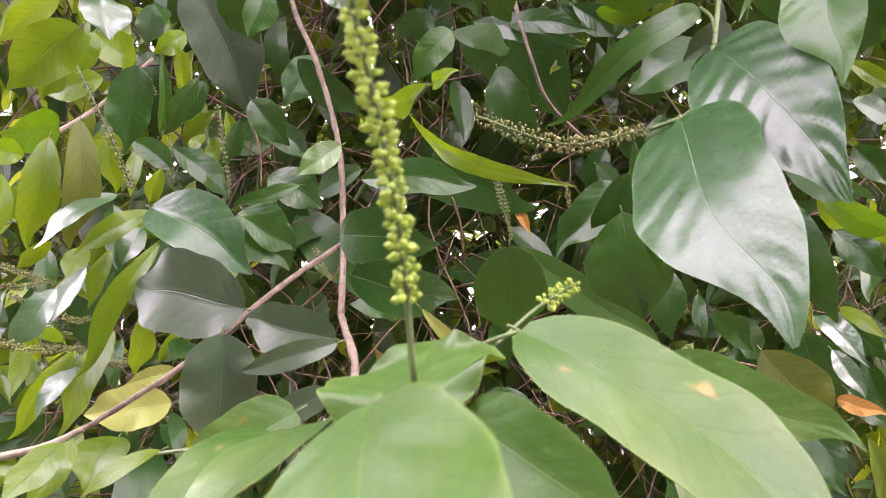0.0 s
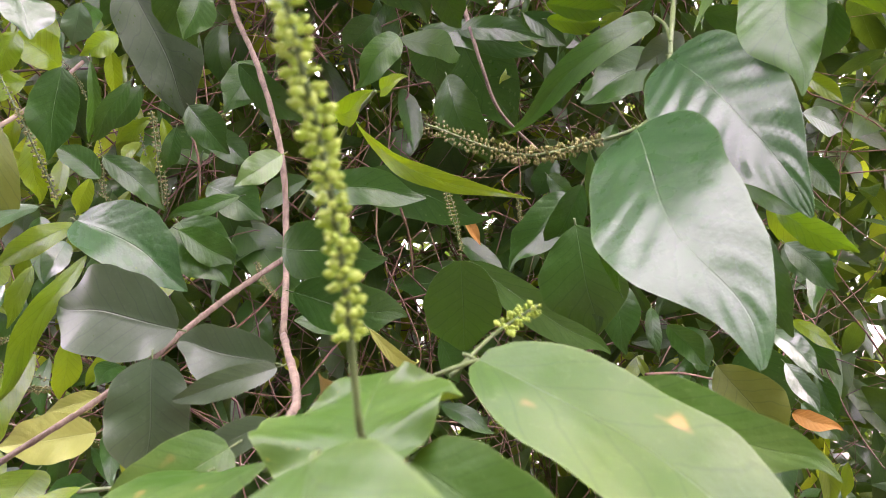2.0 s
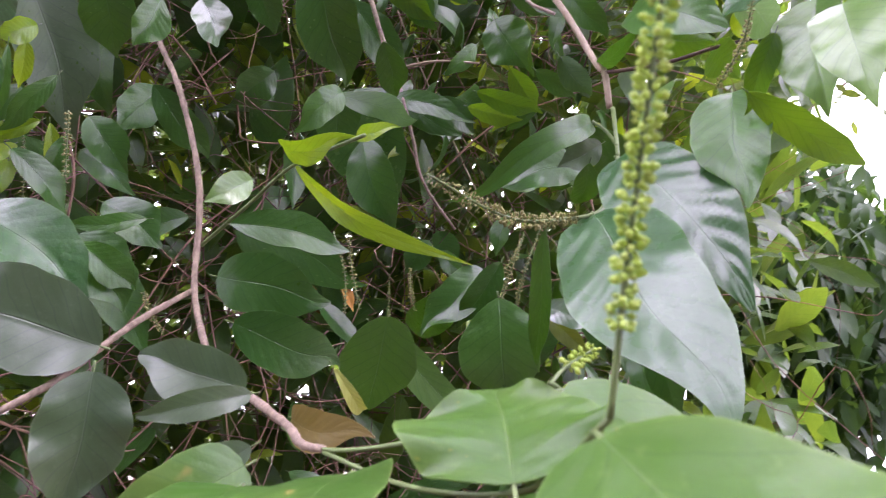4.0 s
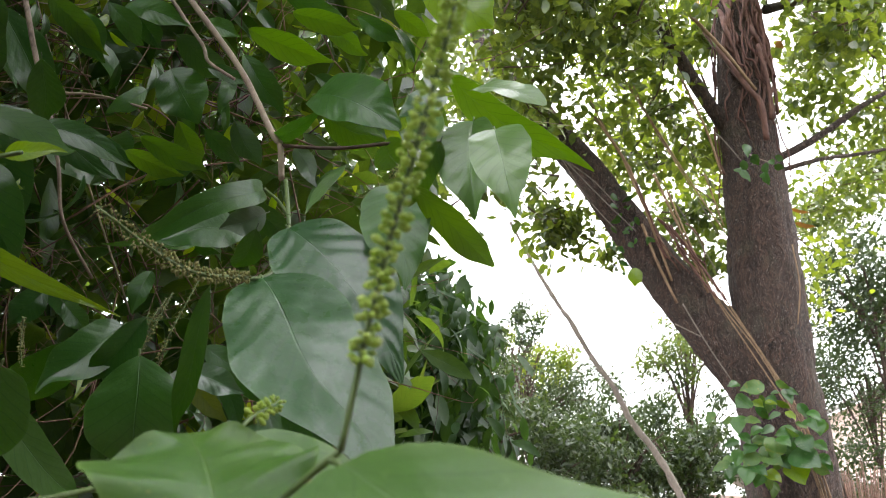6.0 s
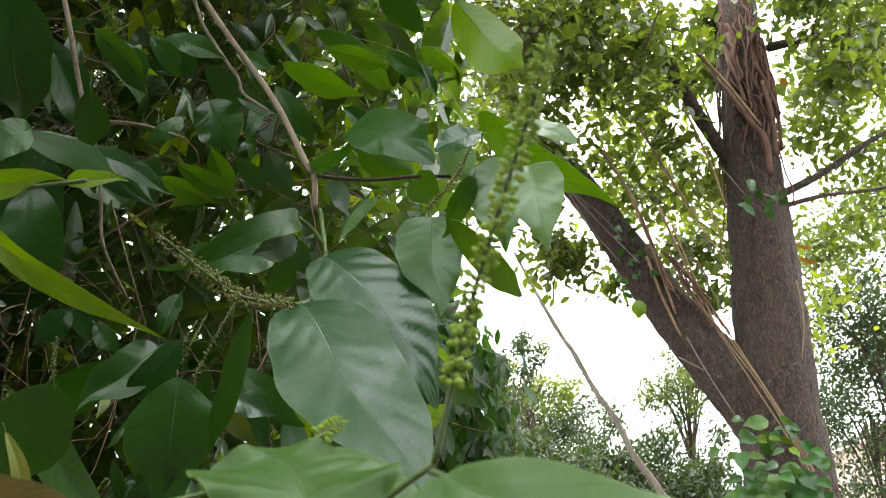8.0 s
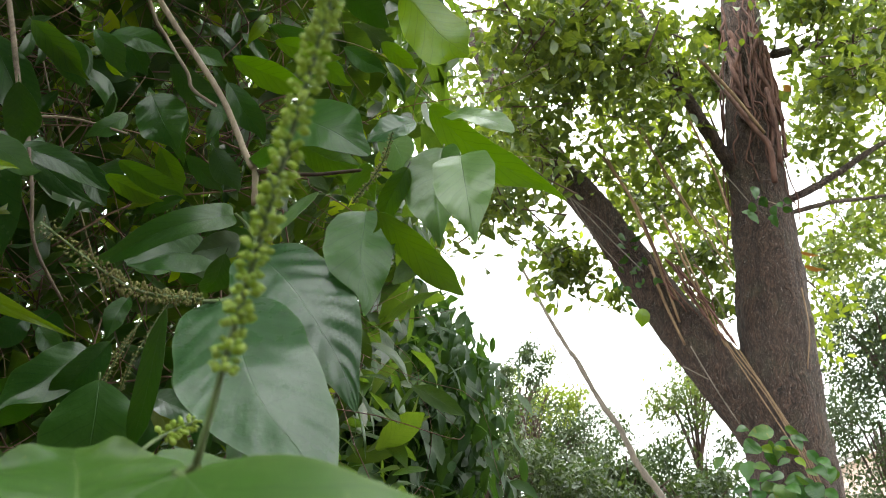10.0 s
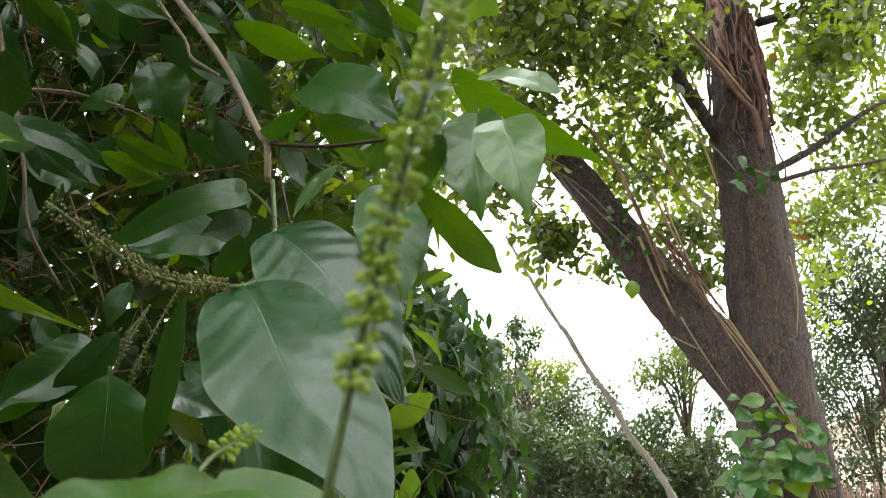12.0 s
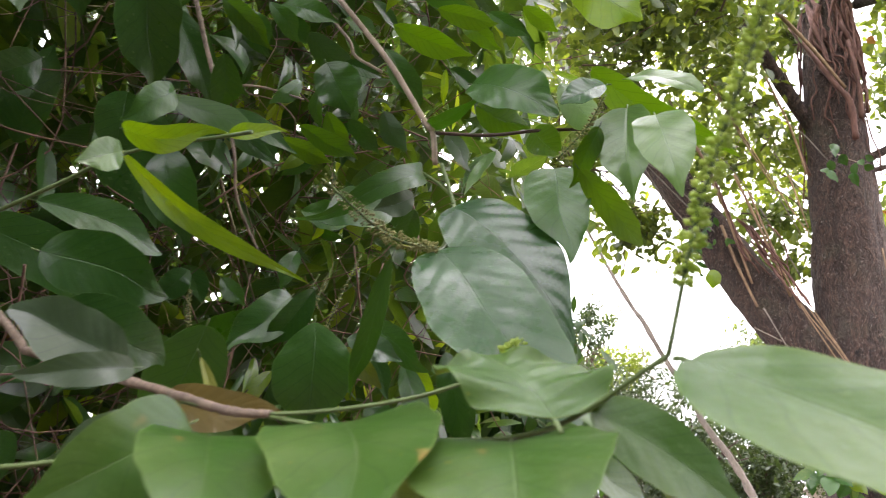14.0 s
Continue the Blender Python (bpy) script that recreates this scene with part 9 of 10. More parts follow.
leaf(tree, (5.454, 1.955, 2.518), (5.400, 1.968, 2.372), 0.1081, (-0.843, -0.046, 0.536), PLAIN, bend=0.35, fold=0.15, wave=0.038, q=0.84, p=0.52, drip=0.3, rows=8, cols=4)
leaf(tree, (5.385, 1.911, 2.480), (5.357, 1.790, 2.436), 0.0678, (-0.796, -0.578, 0.183), SOFT, bend=0.39, fold=0.13, wave=0.036, q=0.84, p=0.54, drip=0.3, rows=8, cols=4)
leaf(tree, (5.585, 1.629, 2.414), (5.484, 1.748, 2.368), 0.0985, (-0.938, -0.274, 0.210), PLAIN, bend=0.39, fold=0.13, wave=0.031, q=0.90, p=0.54, drip=0.3, rows=8, cols=4)
leaf(tree, (5.495, 1.749, 2.354), (5.439, 1.762, 2.203), 0.1560, (-0.789, -0.579, 0.204), SOFT, bend=0.27, fold=0.19, wave=0.038, q=0.80, p=0.54, drip=0.3, rows=8, cols=4)
leaf(tree, (5.450, 1.717, 2.346), (5.413, 1.626, 2.276), 0.0966, (-0.794, -0.451, 0.408), PLAIN, bend=0.47, fold=0.21, wave=0.042, q=0.94, p=0.50, drip=0.3, rows=8, cols=4)
leaf(tree, (5.502, 1.582, 2.361), (5.466, 1.509, 2.240), 0.1259, (-0.873, -0.148, 0.466), GREEN, bend=0.48, fold=0.17, wave=0.045, q=0.81, p=0.52, drip=0.3, rows=8, cols=4)
leaf(tree, (5.460, 1.858, 2.247), (5.445, 1.701, 2.164), 0.1312, (-0.850, -0.255, 0.461), SOFT, bend=0.30, fold=0.10, wave=0.021, q=0.78, p=0.59, drip=0.3, rows=8, cols=4)
leaf(tree, (5.507, 1.665, 2.245), (5.497, 1.474, 2.148), 0.2134, (-0.793, -0.384, 0.474), GREEN, bend=0.33, fold=0.12, wave=0.022, q=0.76, p=0.52, drip=0.3, rows=8, cols=4)
leaf(tree, (5.552, 1.694, 2.184), (5.523, 1.596, 2.038), 0.1759, (-0.862, -0.412, 0.295), FRESH, bend=0.27, fold=0.22, wave=0.024, q=0.86, p=0.59, drip=0.3, rows=8, cols=4)
leaf(tree, (5.452, 1.866, 2.254), (5.366, 1.941, 2.148), 0.1165, (-0.854, -0.380, 0.355), SOFT, bend=0.32, fold=0.10, wave=0.033, q=0.80, p=0.61, drip=0.3, rows=8, cols=4)
leaf(tree, (5.471, 1.988, 2.277), (5.402, 2.016, 2.155), 0.0981, (-0.835, -0.492, 0.245), PLAIN, bend=0.27, fold=0.12, wave=0.027, q=0.92, p=0.52, drip=0.3, rows=8, cols=4)
leaf(tree, (5.401, 1.899, 2.151), (5.372, 1.784, 2.085), 0.0963, (-0.708, -0.245, 0.662), GREEN, bend=0.32, fold=0.21, wave=0.040, q=0.91, p=0.59, drip=0.3, rows=8, cols=4)
leaf(tree, (5.491, 1.833, 2.128), (5.458, 1.727, 2.049), 0.0925, (-0.849, -0.322, 0.419), FRESH, bend=0.47, fold=0.21, wave=0.030, q=0.88, p=0.60, drip=0.3, rows=8, cols=4)
leaf(tree, (5.732, 1.558, 2.253), (5.693, 1.456, 2.184), 0.1052, (-0.812, -0.280, 0.512), GREEN, bend=0.41, fold=0.13, wave=0.048, q=0.94, p=0.51, drip=0.3, rows=8, cols=4)
leaf(tree, (5.603, 1.489, 2.493), (5.558, 1.467, 2.362), 0.1083, (-0.938, -0.248, 0.243), PLAIN, bend=0.47, fold=0.12, wave=0.049, q=0.88, p=0.51, drip=0.3, rows=8, cols=4)
leaf(tree, (5.478, 1.540, 2.461), (5.440, 1.452, 2.389), 0.0869, (-0.833, -0.228, 0.504), GREEN, bend=0.48, fold=0.13, wave=0.020, q=0.93, p=0.50, drip=0.3, rows=8, cols=4)
leaf(tree, (5.493, 1.903, 2.362), (5.462, 1.794, 2.306), 0.0835, (-0.906, -0.071, 0.417), SOFT, bend=0.46, fold=0.17, wave=0.046, q=0.79, p=0.58, drip=0.3, rows=8, cols=4)
leaf(tree, (5.432, 1.869, 2.305), (5.349, 1.926, 2.229), 0.0969, (-0.870, -0.140, 0.473), GREEN, bend=0.36, fold=0.10, wave=0.021, q=0.87, p=0.56, drip=0.3, rows=8, cols=4)
leaf(tree, (5.569, 1.533, 2.537), (5.533, 1.438, 2.462), 0.0736, (-0.829, -0.464, 0.312), PLAIN, bend=0.43, fold=0.16, wave=0.020, q=0.92, p=0.60, drip=0.3, rows=8, cols=4)
leaf(tree, (5.429, 1.635, 2.522), (5.388, 1.566, 2.448), 0.0578, (-0.818, -0.310, 0.484), FRESH, bend=0.29, fold=0.13, wave=0.035, q=0.94, p=0.51, drip=0.3, rows=8, cols=4)
leaf(tree, (5.406, 1.907, 2.167), (5.340, 1.931, 2.019), 0.1254, (-0.905, -0.049, 0.422), PLAIN, bend=0.33, fold=0.20, wave=0.043, q=0.76, p=0.61, drip=0.3, rows=8, cols=4)
leaf(tree, (5.531, 2.035, 2.193), (5.453, 2.083, 2.078), 0.0991, (-0.945, -0.068, 0.321), GREEN, bend=0.44, fold=0.12, wave=0.046, q=0.79, p=0.52, drip=0.3, rows=8, cols=4)
leaf(tree, (5.699, 1.551, 2.348), (5.660, 1.455, 2.277), 0.0898, (-0.847, -0.205, 0.489), PLAIN, bend=0.41, fold=0.10, wave=0.029, q=0.86, p=0.56, drip=0.3, rows=8, cols=4)
leaf(tree, (5.534, 1.759, 2.222), (5.497, 1.669, 2.139), 0.1076, (-0.848, -0.472, 0.243), GREEN, bend=0.45, fold=0.14, wave=0.043, q=0.95, p=0.58, drip=0.3, rows=8, cols=4)
leaf(tree, (5.478, 1.823, 2.426), (5.394, 1.888, 2.363), 0.0733, (-0.774, -0.342, 0.533), PLAIN, bend=0.34, fold=0.21, wave=0.029, q=0.92, p=0.59, drip=0.3, rows=8, cols=4)
leaf(tree, (5.428, 1.968, 2.388), (5.394, 1.887, 2.301), 0.0781, (-0.803, -0.403, 0.439), GREEN, bend=0.31, fold=0.18, wave=0.024, q=0.77, p=0.52, drip=0.3, rows=8, cols=4)
leaf(tree, (5.475, 1.784, 2.613), (5.436, 1.691, 2.574), 0.0392, (-0.958, -0.031, 0.284), FRESH, bend=0.37, fold=0.14, wave=0.039, q=0.77, p=0.55, drip=0.3, rows=8, cols=4)
leaf(tree, (5.494, 1.745, 2.669), (5.446, 1.661, 2.660), 0.0344, (-0.952, -0.155, 0.263), GREEN, bend=0.29, fold=0.10, wave=0.021, q=0.94, p=0.60, drip=0.3, rows=8, cols=4)
leaf(tree, (5.767, 1.518, 2.240), (5.721, 1.455, 2.142), 0.0704, (-0.957, -0.008, 0.289), GREEN, bend=0.38, fold=0.16, wave=0.037, q=0.94, p=0.59, drip=0.3, rows=8, cols=4)
leaf(tree, (5.593, 1.646, 2.300), (5.523, 1.683, 2.202), 0.1181, (-0.914, -0.145, 0.379), GREEN, bend=0.42, fold=0.17, wave=0.045, q=0.81, p=0.61, drip=0.3, rows=8, cols=4)
leaf(tree, (5.474, 1.853, 2.105), (5.400, 1.885, 2.009), 0.0971, (-0.869, -0.040, 0.492), PLAIN, bend=0.29, fold=0.13, wave=0.030, q=0.88, p=0.62, drip=0.3, rows=8, cols=4)
leaf(tree, (5.603, 2.103, 2.259), (5.525, 2.150, 2.157), 0.0756, (-0.839, -0.281, 0.466), SOFT, bend=0.29, fold=0.15, wave=0.020, q=0.79, p=0.56, drip=0.3, rows=8, cols=4)
leaf(tree, (5.57, 1.707, 2.278), (5.614, 1.838, 2.236), 0.0693, (-0.894, 0.3762, 0.2434), SOFT, bend=0.3, fold=0.12, q=0.95, p=0.5, drip=0.3, rows=8, cols=4)
leaf(tree, (5.524, 1.807, 2.059), (5.577, 1.778, 1.996), 0.0458, (-0.4889, -0.8723, -0.0085), SOFT, bend=0.3, fold=0.12, q=0.95, p=0.5, drip=0.3, rows=8, cols=4)
leaf(tree, (5.503, 1.698, 2.529), (5.45, 1.775, 2.477), 0.0442, (-0.8684, -0.4272, 0.2517), GREEN, bend=0.3, fold=0.12, q=0.95, p=0.5, drip=0.3, rows=8, cols=4)
leaf(tree, (5.533, 1.584, 2.586), (5.593, 1.532, 2.493), 0.0794, (-0.6863, -0.7264, -0.0373), GREEN, bend=0.3, fold=0.12, q=0.95, p=0.5, drip=0.3, rows=8, cols=4)
leaf(tree, (5.544, 1.775, 2.665), (5.489, 1.72, 2.551), 0.0769, (-0.8869, -0.0655, 0.4572), GREEN, bend=0.3, fold=0.12, q=0.95, p=0.5, drip=0.3, rows=8, cols=4)
leaf(tree, (5.725, 2.08, 2.381), (5.679, 2.191, 2.337), 0.0628, (-0.9309, -0.3076, 0.197), GREEN, bend=0.3, fold=0.12, q=0.95, p=0.5, drip=0.3, rows=8, cols=4)
leaf(tree, (5.574, 1.613, 2.412), (5.57, 1.619, 2.31), 0.0707, (-0.7276, -0.6858, -0.0135), GREEN, bend=0.3, fold=0.12, q=0.95, p=0.5, drip=0.3, rows=8, cols=4)
leaf(tree, (5.658, 2.075, 2.536), (5.691, 2.181, 2.512), 0.057, (-0.9549, 0.2968, -0.0049), SOFT, bend=0.3, fold=0.12, q=0.95, p=0.5, drip=0.3, rows=8, cols=4)
leaf(tree, (5.474, 1.85, 2.29), (5.436, 1.785, 2.206), 0.0635, (-0.9249, 0.3476, 0.1541), SOFT, bend=0.3, fold=0.12, q=0.95, p=0.5, drip=0.3, rows=8, cols=4)
leaf(tree, (5.569, 1.722, 2.77), (5.598, 1.639, 2.71), 0.054, (-0.9614, -0.2033, -0.1855), SOFT, bend=0.3, fold=0.12, q=0.95, p=0.5, drip=0.3, rows=8, cols=4)
leaf(tree, (5.611, 1.716, 2.146), (5.655, 1.673, 2.098), 0.0468, (-0.8195, -0.2958, -0.4908), SOFT, bend=0.3, fold=0.12, q=0.95, p=0.5, drip=0.3, rows=8, cols=4)
leaf(tree, (5.612, 1.796, 2.33), (5.525, 1.849, 2.276), 0.0439, (-0.633, -0.3222, 0.7039), SOFT, bend=0.3, fold=0.12, q=0.95, p=0.5, drip=0.3, rows=8, cols=4)
leaf(tree, (5.591, 1.671, 2.72), (5.637, 1.595, 2.671), 0.0566, (-0.782, -0.5968, 0.1797), GREEN, bend=0.3, fold=0.12, q=0.95, p=0.5, drip=0.3, rows=8, cols=4)
leaf(tree, (5.537, 1.888, 2.396), (5.599, 1.884, 2.299), 0.0824, (-0.8407, 0.0483, -0.5393), GREEN, bend=0.3, fold=0.12, q=0.95, p=0.5, drip=0.3, rows=8, cols=4)
leaf(tree, (5.537, 1.765, 2.441), (5.436, 1.833, 2.376), 0.0608, (-0.6518, -0.7148, 0.2533), GREEN, bend=0.3, fold=0.12, q=0.95, p=0.5, drip=0.3, rows=8, cols=4)
leaf(tree, (5.534, 1.832, 2.674), (5.58, 1.819, 2.614), 0.0377, (-0.7998, -0.0328, -0.5994), SOFT, bend=0.3, fold=0.12, q=0.95, p=0.5, drip=0.3, rows=8, cols=4)
leaf(tree, (5.522, 1.845, 2.759), (5.552, 1.863, 2.683), 0.0525, (-0.9271, 0.2133, -0.3082), SOFT, bend=0.3, fold=0.12, q=0.95, p=0.5, drip=0.3, rows=8, cols=4)
leaf(tree, (5.534, 2.052, 2.523), (5.498, 1.948, 2.474), 0.0475, (-0.7902, 0.462, -0.4025), SOFT, bend=0.3, fold=0.12, q=0.95, p=0.5, drip=0.3, rows=8, cols=4)
leaf(tree, (5.658, 1.646, 2.479), (5.718, 1.583, 2.447), 0.0464, (-0.6655, -0.7252, 0.1767), SOFT, bend=0.3, fold=0.12, q=0.95, p=0.5, drip=0.3, rows=8, cols=4)
leaf(tree, (5.504, 1.745, 2.631), (5.476, 1.777, 2.52), 0.0669, (-0.9286, -0.3471, 0.1312), SOFT, bend=0.3, fold=0.12, q=0.95, p=0.5, drip=0.3, rows=8, cols=4)
leaf(tree, (5.49, 1.822, 2.55), (5.557, 1.798, 2.495), 0.0429, (-0.6525, -0.498, -0.5712), GREEN, bend=0.3, fold=0.12, q=0.95, p=0.5, drip=0.3, rows=8, cols=4)
leaf(tree, (5.645, 2.087, 2.52), (5.644, 2.072, 2.437), 0.0448, (-0.9283, -0.3635, 0.078), GREEN, bend=0.3, fold=0.12, q=0.95, p=0.5, drip=0.3, rows=8, cols=4)
leaf(tree, (5.563, 1.815, 2.344), (5.476, 1.878, 2.298), 0.0509, (-0.6013, -0.7984, 0.031), SOFT, bend=0.3, fold=0.12, q=0.95, p=0.5, drip=0.3, rows=8, cols=4)
leaf(tree, (5.506, 1.802, 2.1), (5.575, 1.841, 2.006), 0.0544, (-0.7973, 0.4497, -0.4026), SOFT, bend=0.3, fold=0.12, q=0.95, p=0.5, drip=0.3, rows=8, cols=4)
leaf(tree, (5.55, 1.818, 2.374), (5.485, 1.916, 2.286), 0.0635, (-0.8654, -0.1452, 0.4795), GREEN, bend=0.3, fold=0.12, q=0.95, p=0.5, drip=0.3, rows=8, cols=4)
leaf(tree, (5.649, 1.443, 2.472), (5.667, 1.488, 2.392), 0.0622, (-0.8909, -0.2821, -0.356), SOFT, bend=0.3, fold=0.12, q=0.95, p=0.5, drip=0.3, rows=8, cols=4)
leaf(tree, (5.569, 1.779, 2.284), (5.503, 1.871, 2.24), 0.0526, (-0.4917, -0.6311, -0.6), SOFT, bend=0.3, fold=0.12, q=0.95, p=0.5, drip=0.3, rows=8, cols=4)
leaf(tree, (5.51, 1.865, 2.751), (5.503, 1.898, 2.666), 0.0516, (-0.9614, -0.2741, -0.0234), SOFT, bend=0.3, fold=0.12, q=0.95, p=0.5, drip=0.3, rows=8, cols=4)
leaf(tree, (5.65, 1.802, 2.357), (5.547, 1.878, 2.276), 0.0646, (-0.7331, -0.5324, 0.4232), GREEN, bend=0.3, fold=0.12, q=0.95, p=0.5, drip=0.3, rows=8, cols=4)
leaf(tree, (5.535, 1.749, 2.37), (5.593, 1.697, 2.315), 0.0658, (-0.5761, -0.8042, 0.1459), SOFT, bend=0.3, fold=0.12, q=0.95, p=0.5, drip=0.3, rows=8, cols=4)
leaf(tree, (5.681, 1.863, 2.22), (5.585, 1.912, 2.17), 0.0411, (-0.4105, -0.9053, -0.1091), SOFT, bend=0.3, fold=0.12, q=0.95, p=0.5, drip=0.3, rows=8, cols=4)
leaf(tree, (5.581, 1.856, 2.095), (5.595, 1.863, 2.009), 0.0485, (-0.8283, -0.5281, -0.1871), SOFT, bend=0.3, fold=0.12, q=0.95, p=0.5, drip=0.3, rows=8, cols=4)
leaf(tree, (5.648, 1.769, 2.239), (5.676, 1.833, 2.147), 0.0707, (-0.911, -0.1408, -0.3875), SOFT, bend=0.3, fold=0.12, q=0.95, p=0.5, drip=0.3, rows=8, cols=4)
leaf(tree, (5.571, 1.86, 2.629), (5.609, 1.853, 2.511), 0.0849, (-0.7356, -0.6478, -0.1979), GREEN, bend=0.3, fold=0.12, q=0.95, p=0.5, drip=0.3, rows=8, cols=4)
leaf(tree, (5.502, 1.891, 2.777), (5.544, 1.915, 2.691), 0.0617, (-0.5053, -0.7362, -0.4502), GREEN, bend=0.3, fold=0.12, q=0.95, p=0.5, drip=0.3, rows=8, cols=4)
leaf(tree, (5.496, 2.08, 2.195), (5.496, 2.219, 2.135), 0.0791, (-0.9618, 0.1102, 0.2507), SOFT, bend=0.3, fold=0.12, q=0.95, p=0.5, drip=0.3, rows=8, cols=4)
leaf(tree, (5.552, 1.702, 2.423), (5.508, 1.582, 2.358), 0.0616, (-0.7793, 0.4926, -0.3874), SOFT, bend=0.3, fold=0.12, q=0.95, p=0.5, drip=0.3, rows=8, cols=4)
leaf(tree, (5.527, 1.719, 2.234), (5.453, 1.831, 2.178), 0.0614, (-0.6207, -0.6365, -0.4578), GREEN, bend=0.3, fold=0.12, q=0.95, p=0.5, drip=0.3, rows=8, cols=4)
leaf(tree, (5.631, 1.683, 2.725), (5.584, 1.635, 2.593), 0.0803, (-0.7624, -0.4702, 0.4446), GREEN, bend=0.3, fold=0.12, q=0.95, p=0.5, drip=0.3, rows=8, cols=4)
leaf(tree, (5.524, 1.945, 2.126), (5.569, 1.887, 2.069), 0.0538, (-0.8399, -0.529, -0.1216), SOFT, bend=0.3, fold=0.12, q=0.95, p=0.5, drip=0.3, rows=8, cols=4)
leaf(tree, (5.617, 1.554, 2.185), (5.714, 1.475, 2.126), 0.0791, (-0.7055, -0.6546, -0.2717), SOFT, bend=0.3, fold=0.12, q=0.95, p=0.5, drip=0.3, rows=8, cols=4)
leaf(tree, (5.639, 2.229, 2.598), (5.609, 2.272, 2.491), 0.0833, (-0.9576, 0.041, 0.2853), SOFT, bend=0.3, fold=0.12, q=0.95, p=0.5, drip=0.3, rows=8, cols=4)
leaf(tree, (5.659, 1.827, 2.066), (5.591, 1.853, 1.94), 0.0653, (-0.652, -0.7285, 0.2101), SOFT, bend=0.3, fold=0.12, q=0.95, p=0.5, drip=0.3, rows=8, cols=4)
leaf(tree, (5.652, 2.152, 2.168), (5.601, 2.133, 2.043), 0.0761, (-0.7551, -0.5259, 0.3914), GREEN, bend=0.3, fold=0.12, q=0.95, p=0.5, drip=0.3, rows=8, cols=4)
leaf(tree, (5.497, 1.713, 2.615), (5.586, 1.645, 2.572), 0.0585, (-0.5526, -0.2088, -0.8069), SOFT, bend=0.3, fold=0.12, q=0.95, p=0.5, drip=0.3, rows=8, cols=4)
leaf(tree, (5.542, 1.692, 2.363), (5.535, 1.628, 2.253), 0.0817, (-0.9963, -0.0354, 0.0789), GREEN, bend=0.3, fold=0.12, q=0.95, p=0.5, drip=0.3, rows=8, cols=4)
leaf(tree, (5.629, 1.592, 4.599), (5.614, 1.558, 4.538), 0.0541, (-0.9692, -0.0332, 0.2442), GREEN, bend=0.3, fold=0.12, rows=6, cols=4)
leaf(tree, (5.621, 1.617, 4.577), (5.659, 1.64, 4.485), 0.0673, (-0.8996, 0.3314, -0.2845), GREEN, bend=0.3, fold=0.12, rows=6, cols=4)
leaf(tree, (5.566, 1.809, 4.546), (5.537, 1.732, 4.398), 0.0617, (-0.9221, -0.2367, 0.306), GREEN, bend=0.3, fold=0.12, rows=6, cols=4)
leaf(tree, (5.581, 1.756, 4.782), (5.519, 1.724, 4.612), 0.0701, (-0.8224, -0.424, 0.3793), GREEN, bend=0.3, fold=0.12, rows=6, cols=4)
leaf(tree, (5.573, 1.784, 4.633), (5.625, 1.793, 4.541), 0.0676, (-0.8722, 0.0236, -0.4885), GREEN, bend=0.3, fold=0.12, rows=6, cols=4)
leaf(tree, (5.616, 1.635, 4.495), (5.644, 1.621, 4.382), 0.0637, (-0.9514, 0.1757, -0.2529), GREEN, bend=0.3, fold=0.12, rows=6, cols=4)
leaf(tree, (5.595, 1.707, 4.675), (5.654, 1.686, 4.592), 0.07, (-0.8256, -0.1448, -0.5454), GREEN, bend=0.3, fold=0.12, rows=6, cols=4)
leaf(tree, (5.559, 1.833, 4.566), (5.522, 1.806, 4.499), 0.0656, (-0.8339, -0.1777, 0.5225), GREEN, bend=0.3, fold=0.12, rows=6, cols=4)
leaf(tree, (5.61, 1.657, 4.49), (5.59, 1.638, 4.429), 0.0482, (-0.9417, 0.2388, 0.237), GREEN, bend=0.3, fold=0.12, rows=6, cols=4)
leaf(tree, (5.642, 1.546, 4.632), (5.735, 1.512, 4.617), 0.0515, (-0.3596, -0.7253, -0.587), GREEN, bend=0.3, fold=0.12, rows=6, cols=4)
leaf(tree, (5.605, 1.672, 4.662), (5.623, 1.747, 4.623), 0.0486, (-0.749, -0.153, -0.6446), GREEN, bend=0.3, fold=0.12, rows=6, cols=4)
leaf(tree, (5.638, 1.56, 4.548), (5.714, 1.514, 4.535), 0.0595, (-0.3874, -0.4023, -0.8295), GREEN, bend=0.3, fold=0.12, rows=6, cols=4)
leaf(tree, (5.458, 2.718, 4.257), (5.506, 2.794, 4.243), 0.0425, (-0.8396, 0.48, -0.2542), GREEN, bend=0.3, fold=0.12, rows=5, cols=4)
leaf(tree, (5.415, 2.865, 3.908), (5.469, 2.786, 3.852), 0.0435, (-0.8719, -0.3641, -0.3275), GREEN, bend=0.3, fold=0.12, rows=5, cols=4)
leaf(tree, (5.431, 2.811, 4.173), (5.377, 2.758, 4.122), 0.0374, (-0.8057, 0.4891, 0.3341), GREEN, bend=0.3, fold=0.12, rows=5, cols=4)
leaf(tree, (5.485, 2.625, 4.09), (5.505, 2.546, 4.046), 0.0394, (-0.9428, -0.0638, -0.3272), GREEN, bend=0.3, fold=0.12, rows=5, cols=4)
leaf(tree, (5.459, 2.715, 4.307), (5.507, 2.698, 4.236), 0.045, (-0.8062, -0.3612, -0.4687), GREEN, bend=0.3, fold=0.12, rows=5, cols=4)
leaf(tree, (5.417, 2.86, 4.045), (5.368, 2.789, 3.942), 0.0432, (-0.7805, -0.2756, 0.5611), GREEN, bend=0.3, fold=0.12, rows=5, cols=4)
leaf(tree, (5.428, 2.822, 4.181), (5.387, 2.737, 4.119), 0.0469, (-0.8215, -0.024, 0.5697), GREEN, bend=0.3, fold=0.12, rows=5, cols=4)
